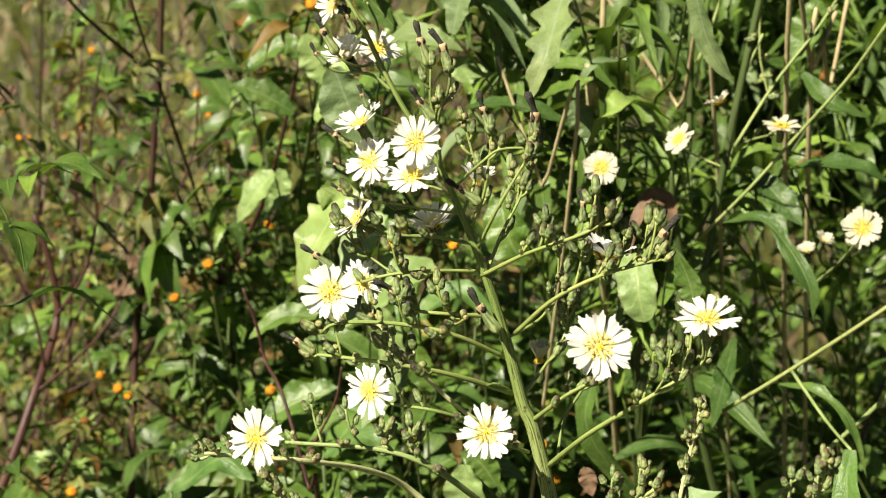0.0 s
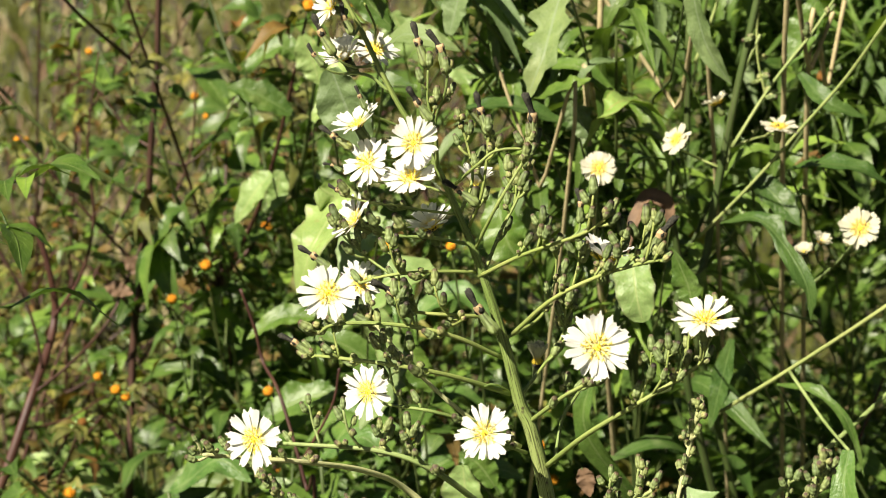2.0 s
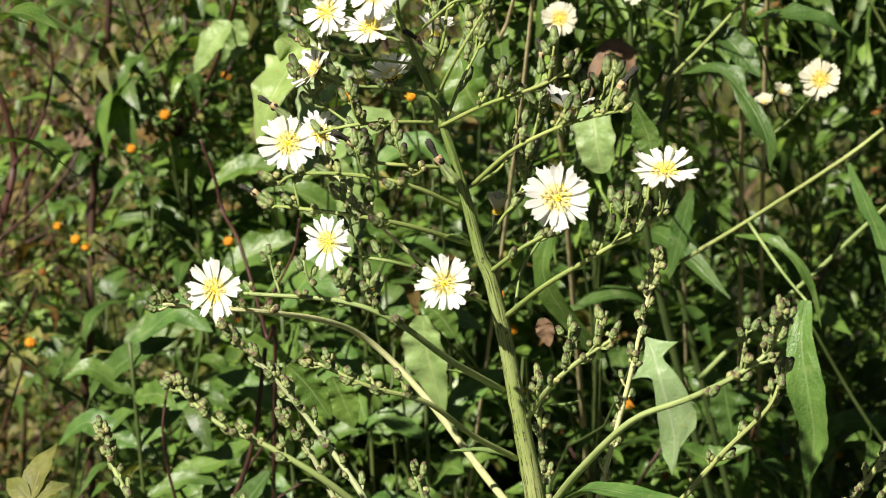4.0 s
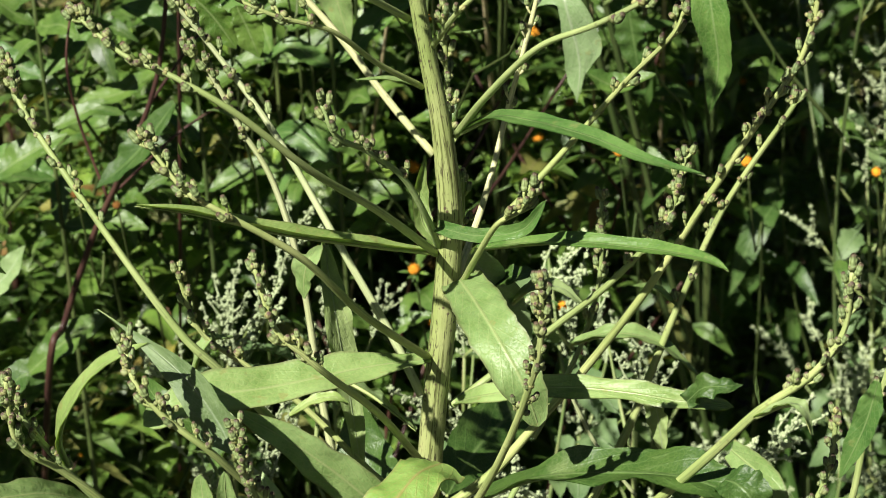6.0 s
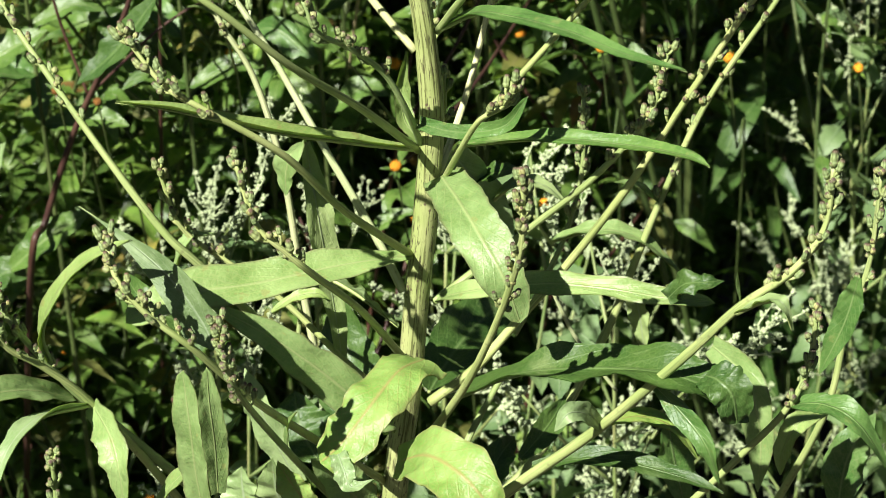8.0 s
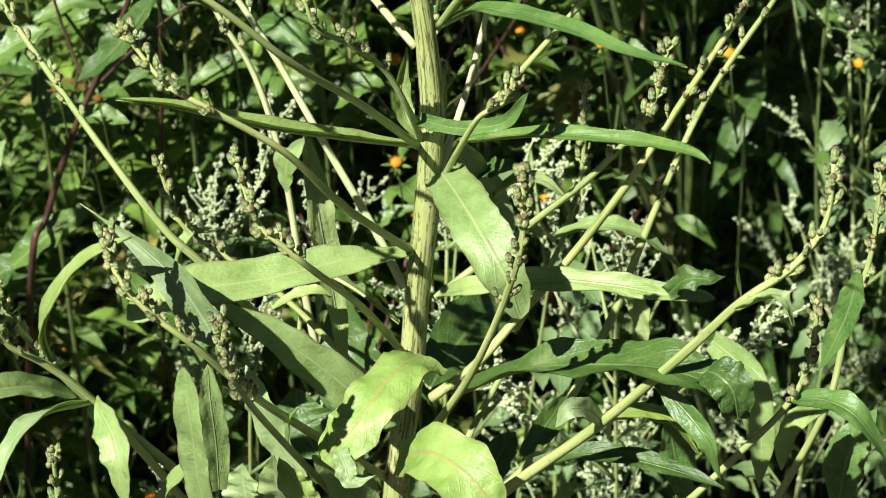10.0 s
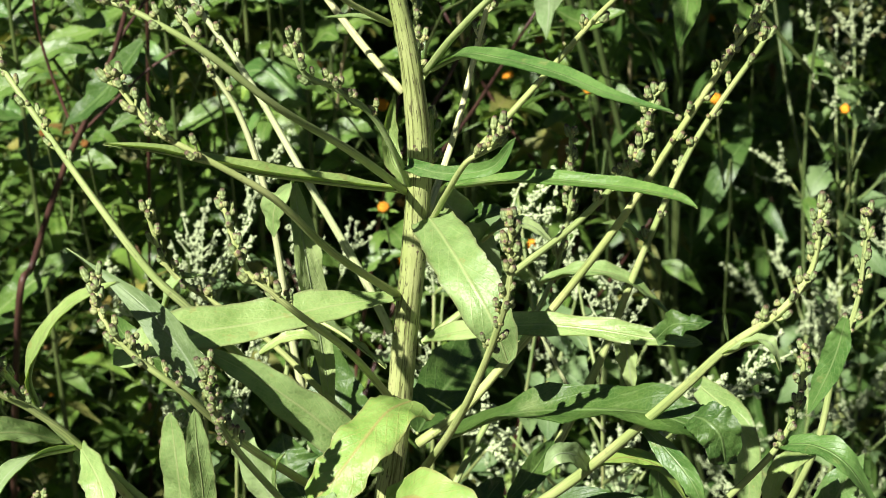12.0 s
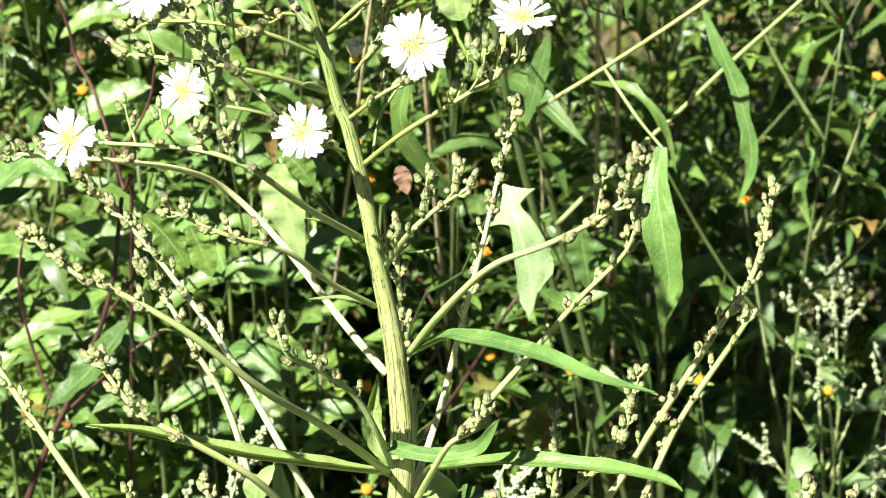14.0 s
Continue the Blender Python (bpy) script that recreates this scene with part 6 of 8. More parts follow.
# the thicket goes on to either side; the rows at left, unseen, are added for shade
set_out(leafy, 5, 5, (-1.2, -0.85), (1.3, 1.8), (0.9, 1.1))
# unseen row beside the view, added to block sun from the low weeds behind
set_out(leafy, 11, 8, (-0.95, -0.44), (0.92, 1.25), (1.0, 1.12))
set_out(broad, 8, 6, (0.60, 1.2), (1.5, 2.3), (0.95, 1.1))

# nearer weeds, leaf by leaf
rng = random.Random(4)
for k in range(10):
    x, y = -0.36 + 0.42 * rng.random(), 1.40 + 0.26 * rng.random()
    beggarticks(x, y, 0.70 + (0.22 if x < -0.15 else 0.3) * rng.random(), 140 + k, faded=0.1, leafy=0.95, heads=0.3, big=1.3, stem=(TWIG, STEM_BACK, STEM_BACK)[k % 3], lean=(rng.uniform(-0.22, 0.22), rng.uniform(-0.1, 0.08)))
for k in range(15):
    x, y = 0.03 + 0.36 * rng.random(), 1.14 + 0.34 * rng.random()
    goosefoot(x, y, 0.62 + 0.26 * rng.random(), 200 + k, spiky=0.5, lush=1.35, lean=(rng.uniform(-0.08, 0.08), rng.uniform(-0.05, 0.05)))
for k in range(5):
    x, y = -0.20 + 0.20 * rng.random(), 1.12 + 0.16 * rng.random()
    goosefoot(x, y, 0.82 + 0.06 * rng.random(), 230 + k, low=0.66, bare=0.84, lean=(rng.uniform(-0.06, 0.06), rng.uniform(-0.05, 0.05)))

for k in range(6):
    x, y = 0.18 + 0.38 * rng.random(), 1.76 + 0.22 * rng.random()
    beggarticks(x, y, 0.90 + 0.12 * rng.random(), 160 + k, faded=0.15, leafy=0.95, heads=0.45, big=1.0, stem=STEM_BACK, low=0.56, lean=(rng.uniform(-0.12, 0.12), rng.uniform(-0.1, 0.08)))
for k in range(4):
    x, y = 0.33 + 0.15 * rng.random(), 1.42 + 0.2 * rng.random()
    goosefoot(x, y, 0.78 + 0.10 * rng.random(), 240 + k, low=0.50, bare=0.56, lean=(rng.uniform(-0.06, 0.06), rng.uniform(-0.05, 0.05)))
goosefoot(0.329, 1.50, 0.910, 251, low=0.60, bare=0.70)
beggarticks(0.278, 1.46, 1.136, 171, faded=0.05, leafy=0.55, heads=0.6, big=1.0, stem=STEM_BACK, low=0.80)


def low_leaf(s, rng):
    p = Vector((rng.uniform(-1.0, 0.9), rng.uniform(1.2, 3.0), rng.uniform(0.02, 0.55)))
    joined(s, CUT_LEAVES[rng.randrange(6)], Matrix.Translation(p) @ Matrix.Rotation(rng.uniform(0, 6.28), 4, "Z") @ Matrix.Rotation(rng.uniform(-0.8, 0.8), 4, "Y") @ Matrix.Rotation(rng.uniform(-0.6, 0.6), 4, "X") @ Matrix.Scale(rng.uniform(0.6, 1.2), 4))


scatter("undergrowth", "dense low green undergrowth beneath the taller weeds", "undergrowth", 1500, WEED_LEAF, low_leaf, 21)

# ---- other wild lettuces behind, with large leaves and a few cream heads ----

neighbour = thing("wild_lettuce", (0, 0, 0), "wild lettuce with broad lobed leaves and cream flower heads", "wild plant", "wild lettuces behind")
branch(neighbour, [(0.3701, 1.7000, -0.0200), (0.2201, 1.5250, 0.5487), (0.0701, 1.3500, 1.1173), (0.0792, 1.3500, 1.2058), (0.0899, 1.3500, 1.2748), (0.1067, 1.3500, 1.3589), (0.1143, 1.3500, 1.3920)], 0.0027, 0.0021, seed=171, mat=STEM_BACK, name="stem")
branch(neighbour, [(0.3683, 1.7500, -0.0200), (0.2183, 1.5750, 0.5784), (0.0683, 1.4000, 1.1767), (0.0689, 1.4000, 1.2665), (0.0695, 1.4000, 1.3539), (0.0702, 1.4000, 1.3848)], 0.0025, 0.0018, seed=172, mat=STEM_BACK, name="stem")
branch(neighbour, [(0.0805, 1.3200, 1.1119), (0.1211, 1.2600, 1.1582), (0.1652, 1.2000, 1.2092), (0.1862, 1.2000, 1.2264)], 0.0014, 0.0011, seed=173, mat=BRANCH, name="stem")
branch(neighbour, [(0.1009, 1.3200, 1.0426), (0.1281, 1.3000, 1.0805), (0.1622, 1.2800, 1.1211), (0.1957, 1.2600, 1.1638), (0.2282, 1.2400, 1.2033), (0.2600, 1.2200, 1.2435)], 0.0016, 0.0011, seed=174, mat=BRANCH, name="stem")
leaf(neighbour, [(0.1771, 1.2620, 1.1920), (0.1891, 1.2550, 1.1651), (0.2017, 1.2500, 1.1331), (0.2071, 1.2500, 1.1060), (0.2001, 1.2500, 1.0774)], 0.0078, (-0.3, -0.8, 0.4), seed=317, mat=LEAF_MID, lobes=0.6, lobe_rate=2.0, fold=0.25, base=0.3, widest=0.5, rib=False)
branch(neighbour, [(0.0739, 1.3500, 1.2162), (0.1015, 1.3200, 1.2530), (0.1283, 1.3000, 1.2897), (0.1508, 1.2800, 1.3217), (0.1686, 1.2600, 1.3541), (0.1838, 1.2600, 1.3773)], 0.0011, 0.0009, seed=175, mat=BRANCH, name="stem")
branch(neighbour, [(0.0808, 1.3500, 1.2128), (0.0632, 1.4000, 1.1548), (0.0564, 1.4000, 1.1253)], 0.0011, 0.0009, seed=176, mat=BRANCH, name="stem")
branch(neighbour, [(0.1088, 1.3500, 1.3389), (0.0961, 1.3500, 1.3054), (0.0902, 1.3500, 1.2577)], 0.0009, 0.0009, seed=177, mat=BRANCH, name="stem")
branch(neighbour, [(0.0735, 1.4000, 1.3157), (0.0867, 1.4000, 1.3538), (0.0881, 1.4000, 1.3744)], 0.0011, 0.0009, seed=178, mat=BRANCH, name="stem")
branch(neighbour, [(0.0933, 1.3500, 1.2714), (0.1160, 1.3500, 1.3087), (0.1386, 1.3500, 1.3388), (0.1576, 1.3500, 1.3687)], 0.0011, 0.0007, seed=179, buds=6, start=0.5, mat=BRANCH, name="stem", dark=True)
branch(neighbour, [(0.1406, 1.4000, 1.1697), (0.1554, 1.3500, 1.1990), (0.1603, 1.2680, 1.2343)], 0.0011, 0.0008, seed=180, buds=5, start=0.5, mat=BRANCH, name="stem", reach=0.015, dark=True)
branch(neighbour, [(0.0902, 1.3500, 1.2577), (0.0744, 1.3700, 1.2611), (0.0576, 1.2650, 1.2852)], 0.0007, 0.0007, seed=181, mat=BRANCH, name="stem")
branch(neighbour, [(0.0128, 1.3500, 1.2161), (0.0129, 1.3000, 1.2534), (0.0135, 1.2680, 1.2685)], 0.0007, 0.0006, seed=182, mat=STEM_BACK, name="stem")
branch(neighbour, [(0.0933, 1.3500, 1.2714), (0.1066, 1.3500, 1.2765), (0.1133, 1.2650, 1.2934)], 0.0007, 0.0007, seed=183, buds=3, start=0.3, mat=BRANCH, name="stem", dark=True)
branch(neighbour, [(0.1069, 1.3500, 1.3523), (0.1074, 1.3500, 1.3256), (0.1128, 1.3500, 1.3020)], 0.0007, 0.0007, seed=184, buds=6, start=0.3, mat=BRANCH, name="stem", dark=True)
flower(neighbour, (0.0134, 1.2600, 1.2748), (-0.2, -0.85, 0.4), 0.0230, seed=185, petals=PETALS_BACK)
flower(neighbour, (0.0567, 1.2600, 1.2908), (-0.6, -0.55, 0.6), 0.0211, seed=186, petals=PETALS_BACK)
flower(neighbour, (0.0789, 1.2600, 1.3108), (-0.4, 0.1, 0.9), 0.0192, seed=187, lift=30, petals=PETALS_BACK)
flower(neighbour, (0.1128, 1.2600, 1.2974), (0.1, -0.2, 0.95), 0.0243, seed=188, petals=PETALS_BACK)
flower(neighbour, (0.1592, 1.2600, 1.2402), (-0.2, -0.85, 0.4), 0.0262, seed=189, petals=PETALS_BACK)
flower(neighbour, (0.1291, 1.2600, 1.2255), (-0.2, -0.3, 0.8), 0.0166, seed=190, lift=45, petals=PETALS_BACK)
flower(neighbour, (0.1368, 1.2600, 1.2320), (0.3, -0.3, 0.8), 0.0160, seed=191, lift=45, petals=PETALS_BACK)

# leaves of the neighbours; shade is put into the colour of the dark ones
leaf(neighbour, [(-0.0059, 1.3000, 1.3775), (-0.0121, 1.2800, 1.3572), (-0.0182, 1.2600, 1.3375), (-0.0276, 1.2600, 1.3122)], 0.0145, (-0.4, -0.8, 0.4), seed=192, mat=LEAF_BACK_PALE, lobes=0.5, rib=False)
part("stalk", Shape().tube(spline([(-0.0059, 1.3000, 1.3775), (0.0086, 1.3433, 1.3175), (0.0423, 1.5163, 1.1175), (0.049, 1.596, -0.02)], 14), lambda u: 0.0006 + 0.0005 * u, 5).mesh("stalk", STEM_BACK), neighbour)
leaf(neighbour, [(-0.1299, 1.2000, 1.3395), (-0.1242, 1.2000, 1.3243), (-0.1184, 1.2000, 1.3091), (-0.1097, 1.2000, 1.2877)], 0.0152, (-0.4, -0.8, 0.4), seed=193, mat=LEAF_BACK_PALE, rib=False)
part("stalk", Shape().tube(spline([(-0.1299, 1.2000, 1.3395), (-0.1356, 1.2731, 1.2795), (-0.1488, 1.5655, 1.0795), (-0.181, 1.645, -0.02)], 14), lambda u: 0.0006 + 0.0005 * u, 5).mesh("stalk", STEM_BACK), neighbour)
leaf(neighbour, [(0.0056, 1.3000, 1.2799), (0.0198, 1.2800, 1.3059), (0.0346, 1.3000, 1.3061), (0.0554, 1.3300, 1.2899)], 0.0079, (0, -0.4, 0.9), seed=194, mat=LEAF_YELLOW, fold=0.3, rib=False)
part("stalk", Shape().tube(spline([(0.0056, 1.3000, 1.2799), (0.0166, 1.3433, 1.2199), (0.0423, 1.5163, 1.0199), (0.049, 1.596, -0.02)], 14), lambda u: 0.0006 + 0.0005 * u, 5).mesh("stalk", STEM_BACK), neighbour)
leaf(neighbour, [(0.0619, 1.2500, 1.3849), (0.0668, 1.2500, 1.3603), (0.0732, 1.2500, 1.3417), (0.0858, 1.2500, 1.3229)], 0.0076, (-0.6, -0.6, 0.4), seed=195, mat=LEAF_BACK_PALE, rib=False)
part("stalk", Shape().tube(spline([(0.0619, 1.2500, 1.3849), (0.0560, 1.3033, 1.3249), (0.0423, 1.5163, 1.1249), (0.049, 1.596, -0.02)], 14), lambda u: 0.0006 + 0.0005 * u, 5).mesh("stalk", STEM_BACK), neighbour)
leaf(neighbour, [(0.0308, 1.2150, 1.2355), (0.0317, 1.2050, 1.2262), (0.0332, 1.2000, 1.2149), (0.0365, 1.2000, 1.2008)], 0.0112, (-0.3, -0.85, 0.4), seed=196, mat=LEAF, base=0.6, tip=0.4, widest=0.5, wave=0.05, crumple=0.03, ragged=0.3, rib=False)
part("stalk", Shape().tube(spline([(0.0308, 1.2150, 1.2355), (0.0395, 1.3433, 1.1867), (0.0423, 1.5163, 0.9867), (0.049, 1.596, -0.02)], 14), lambda u: 0.0006 + 0.0005 * u, 5).mesh("stalk", STEM_BACK), neighbour)
leaf(neighbour, [(0.0557, 1.3200, 1.2293), (0.0539, 1.3200, 1.2428), (0.0422, 1.3200, 1.2462), (0.0338, 1.3100, 1.2313), (0.0307, 1.3100, 1.2144)], 0.0054, (-0.4, -0.6, 0.6), seed=197, mat=LITTER, rib=False)
part("stalk", Shape().tube(spline([(0.0557, 1.3200, 1.2293), (0.0516, 1.3593, 1.1693), (0.0423, 1.5163, 0.9693), (0.049, 1.596, -0.02)], 14), lambda u: 0.0006 + 0.0005 * u, 5).mesh("stalk", STEM_BACK), neighbour)
leaf(neighbour, [(0.0815, 1.2600, 1.2433), (0.0988, 1.2400, 1.2505), (0.1136, 1.2300, 1.2384), (0.1254, 1.2200, 1.2185), (0.1290, 1.2200, 1.1963)], 0.0102, (-0.2, -0.35, 0.9), seed=198, mat=LEAF_DARK_SHADED, lobes=0.75, lobe_rate=2.0, rib=False)
part("stalk", Shape().tube(spline([(0.0815, 1.2600, 1.2433), (0.1158, 1.3204, 1.1833), (0.1956, 1.5618, 0.9833), (0.235, 1.642, -0.02)], 14), lambda u: 0.0006 + 0.0005 * u, 5).mesh("stalk", STEM_BACK), neighbour)
leaf(neighbour, [(0.1149, 1.2600, 1.1498), (0.1320, 1.2400, 1.1522), (0.1501, 1.2300, 1.1389), (0.1620, 1.2300, 1.1028)], 0.0048, (-0.2, -0.5, 0.8), seed=199, mat=LEAF_BACK, lobes=0.6, lobe_rate=2.0, rib=False)
part("stalk", Shape().tube(spline([(0.1149, 1.2600, 1.1498), (0.1392, 1.3204, 1.0898), (0.1956, 1.5618, 0.8898), (0.235, 1.642, -0.02)], 14), lambda u: 0.0006 + 0.0005 * u, 5).mesh("stalk", STEM_BACK), neighbour)
leaf(neighbour, [(-0.0279, 1.3500, 1.2988), (-0.0142, 1.3300, 1.3068), (-0.0010, 1.3200, 1.3132), (0.0121, 1.3200, 1.3165)], 0.0082, (-0.2, -0.4, 0.9), seed=200, mat=LEAF_BACK, rib=False)
part("stalk", Shape().tube(spline([(-0.0279, 1.3500, 1.2988), (-0.0069, 1.3833, 1.2388), (0.0423, 1.5163, 1.0388), (0.049, 1.596, -0.02)], 14), lambda u: 0.0006 + 0.0005 * u, 5).mesh("stalk", STEM_BACK), neighbour)
leaf(neighbour, [(-0.0637, 1.3200, 1.3000), (-0.0405, 1.3200, 1.3016), (-0.0207, 1.3200, 1.2966), (0.0024, 1.3200, 1.2849)], 0.0087, (-0.2, -0.3, 0.9), seed=201, mat=LEAF_DARK_SHADED, rib=False)
part("stalk", Shape().tube(spline([(-0.0637, 1.3200, 1.3000), (-0.0319, 1.3593, 1.2400), (0.0423, 1.5163, 1.0400), (0.049, 1.596, -0.02)], 14), lambda u: 0.0006 + 0.0005 * u, 5).mesh("stalk", STEM_BACK), neighbour)
leaf(neighbour, [(-0.0042, 1.3000, 1.3062), (0.0023, 1.3000, 1.2964), (0.0089, 1.3000, 1.2832)], 0.0112, (-0.4, -0.8, 0.4), seed=202, mat=LEAF_BACK_PALE, lobes=0.4, rib=False)
part("stalk", Shape().tube(spline([(-0.0042, 1.3000, 1.3062), (0.0098, 1.3433, 1.2462), (0.0423, 1.5163, 1.0462), (0.049, 1.596, -0.02)], 14), lambda u: 0.0006 + 0.0005 * u, 5).mesh("stalk", STEM_BACK), neighbour)
leaf(neighbour, [(-0.1095, 1.2800, 1.3384), (-0.0958, 1.2700, 1.3491), (-0.0793, 1.2600, 1.3471), (-0.0637, 1.2600, 1.3408)], 0.0078, (-0.2, -0.6, 0.7), seed=203, mat=LEAF_BACK_PALE, rib=False)
part("stalk", Shape().tube(spline([(-0.1095, 1.2800, 1.3384), (-0.1213, 1.3371, 1.2784), (-0.1488, 1.5655, 1.0784), (-0.181, 1.645, -0.02)], 14), lambda u: 0.0006 + 0.0005 * u, 5).mesh("stalk", STEM_BACK), neighbour)
leaf(neighbour, [(-0.0721, 1.3000, 1.3455), (-0.0671, 1.3000, 1.3649), (-0.0621, 1.3000, 1.3841)], 0.0086, (-0.4, -0.8, 0.3), seed=204, mat=LEAF_BACK_PALE, rib=False)
part("stalk", Shape().tube(spline([(-0.0721, 1.3000, 1.3455), (-0.0378, 1.3433, 1.2855), (0.0423, 1.5163, 1.0855), (0.049, 1.596, -0.02)], 14), lambda u: 0.0006 + 0.0005 * u, 5).mesh("stalk", STEM_BACK), neighbour)
leaf(neighbour, [(-0.1061, 1.3200, 1.3465), (-0.1223, 1.3200, 1.3663), (-0.1234, 1.3000, 1.3844)], 0.0087, (-0.4, -0.8, 0.3), seed=205, mat=LEAF_BACK, rib=False)
part("stalk", Shape().tube(spline([(-0.1061, 1.3200, 1.3465), (-0.1189, 1.3691, 1.2865), (-0.1488, 1.5655, 1.0865), (-0.181, 1.645, -0.02)], 14), lambda u: 0.0006 + 0.0005 * u, 5).mesh("stalk", STEM_BACK), neighbour)
leaf(neighbour, [(-0.1431, 1.2500, 1.2659), (-0.1337, 1.2500, 1.2563), (-0.1446, 1.2300, 1.2378), (-0.1548, 1.2300, 1.2088)], 0.0158, (-0.5, -0.7, 0.4), seed=206, mat=LEAF, rib=False)
part("stalk", Shape().tube(spline([(-0.1431, 1.2500, 1.2659), (-0.1448, 1.3131, 1.2059), (-0.1488, 1.5655, 1.0059), (-0.181, 1.645, -0.02)], 14), lambda u: 0.0006 + 0.0005 * u, 5).mesh("stalk", STEM_BACK), neighbour)
leaf(neighbour, [(0.1224, 1.3000, 1.2667), (0.1395, 1.2800, 1.2735), (0.1605, 1.2700, 1.2721), (0.1764, 1.2700, 1.2624)], 0.0079, (-0.1, -0.3, 0.9), seed=207, mat=LEAF_DARK_SHADED, rib=False)
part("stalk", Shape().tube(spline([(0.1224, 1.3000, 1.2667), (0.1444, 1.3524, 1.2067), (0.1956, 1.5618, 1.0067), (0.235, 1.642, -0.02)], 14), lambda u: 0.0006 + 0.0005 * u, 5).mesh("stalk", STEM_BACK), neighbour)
leaf(neighbour, [(0.1059, 1.3800, 1.2523), (0.1225, 1.3700, 1.2367), (0.1356, 1.3600, 1.2212)], 0.0091, (-0.3, -0.5, 0.7), seed=208, mat=LEAF_DARK_SHADED, rib=False)
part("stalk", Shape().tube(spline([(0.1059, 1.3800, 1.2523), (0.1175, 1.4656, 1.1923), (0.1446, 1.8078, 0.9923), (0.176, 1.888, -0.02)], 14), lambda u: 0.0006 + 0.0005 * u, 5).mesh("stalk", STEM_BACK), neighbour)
leaf(neighbour, [(0.1325, 1.3500, 1.3154), (0.1473, 1.3300, 1.3015), (0.1704, 1.3300, 1.2915)], 0.0062, (-0.3, -0.5, 0.7), seed=209, mat=LEAF_DARK_SHADED, rib=False)
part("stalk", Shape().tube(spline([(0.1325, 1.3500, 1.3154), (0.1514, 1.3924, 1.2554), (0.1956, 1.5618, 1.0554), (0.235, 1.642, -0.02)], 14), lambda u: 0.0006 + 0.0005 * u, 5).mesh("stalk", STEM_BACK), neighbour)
leaf(neighbour, [(0.0918, 1.3000, 1.1660), (0.0856, 1.3000, 1.1385), (0.0794, 1.3000, 1.1108)], 0.0066, (-0.4, -0.7, 0.4), seed=210, mat=LEAF_DARK_SHADED, rib=False)
part("stalk", Shape().tube(spline([(0.0918, 1.3000, 1.1660), (0.1229, 1.3524, 1.1060), (0.1956, 1.5618, 0.9060), (0.235, 1.642, -0.02)], 14), lambda u: 0.0006 + 0.0005 * u, 5).mesh("stalk", STEM_BACK), neighbour)
leaf(neighbour, [(0.0393, 1.2800, 1.0682), (0.0060, 1.2600, 1.1223), (0.0123, 1.2600, 1.1626)], 0.0071, (-0.4, -0.7, 0.4), seed=211, mat=LEAF_BACK, rib=False)
part("stalk", Shape().tube(spline([(0.0393, 1.2800, 1.0682), (0.0402, 1.3273, 1.0082), (0.0423, 1.5163, 0.8082), (0.049, 1.596, -0.02)], 14), lambda u: 0.0006 + 0.0005 * u, 5).mesh("stalk", STEM_BACK), neighbour)
leaf(neighbour, [(-0.0485, 1.3500, 1.2438), (-0.0415, 1.3400, 1.2181), (-0.0313, 1.3400, 1.2007)], 0.0137, (-0.4, -0.7, 0.4), seed=212, mat=LEAF_BACK, rib=False)
part("stalk", Shape().tube(spline([(-0.0485, 1.3500, 1.2438), (-0.0213, 1.3833, 1.1838), (0.0423, 1.5163, 0.9838), (0.049, 1.596, -0.02)], 14), lambda u: 0.0006 + 0.0005 * u, 5).mesh("stalk", STEM_BACK), neighbour)
leaf(neighbour, [(0.0265, 1.4000, 1.3472), (0.0439, 1.4000, 1.3332), (0.0546, 1.4000, 1.3053)], 0.0121, (-0.4, -0.7, 0.4), seed=213, mat=LEAF_BACK, rib=False)
part("stalk", Shape().tube(spline([(0.0265, 1.4000, 1.3472), (0.0053, 1.4626, 1.2872), (-0.0444, 1.7128, 1.0872), (-0.051, 1.793, -0.02)], 14), lambda u: 0.0006 + 0.0005 * u, 5).mesh("stalk", STEM_BACK), neighbour)
leaf(neighbour, [(0.1466, 1.4000, 1.3536), (0.1403, 1.4000, 1.3329), (0.1270, 1.4000, 1.3121)], 0.0128, (-0.4, -0.7, 0.4), seed=214, mat=LEAF_BACK, rib=False)
part("stalk", Shape().tube(spline([(0.1466, 1.4000, 1.3536), (0.1460, 1.4816, 1.2936), (0.1446, 1.8078, 1.0936), (0.176, 1.888, -0.02)], 14), lambda u: 0.0006 + 0.0005 * u, 5).mesh("stalk", STEM_BACK), neighbour)
leaf(neighbour, [(0.0632, 1.2000, 1.2104), (0.0600, 1.2000, 1.2229), (0.0522, 1.2000, 1.2415)], 0.0079, (-0.5, -0.7, 0.4), seed=215, mat=LEAF_BACK, rib=False)
part("stalk", Shape().tube(spline([(0.0632, 1.2000, 1.2104), (0.0569, 1.2633, 1.1504), (0.0423, 1.5163, 0.9504), (0.049, 1.596, -0.02)], 14), lambda u: 0.0006 + 0.0005 * u, 5).mesh("stalk", STEM_BACK), neighbour)
leaf(neighbour, [(-0.0808, 1.2600, 1.2185), (-0.1010, 1.2500, 1.2141), (-0.1188, 1.2500, 1.2009), (-0.1385, 1.2500, 1.1810)], 0.0166, (-0.4, -0.6, 0.6), seed=216, mat=LEAF, rib=False)
part("stalk", Shape().tube(spline([(-0.0808, 1.2600, 1.2185), (-0.1012, 1.3211, 1.1585), (-0.1488, 1.5655, 0.9585), (-0.181, 1.645, -0.02)], 14), lambda u: 0.0006 + 0.0005 * u, 5).mesh("stalk", STEM_BACK), neighbour)
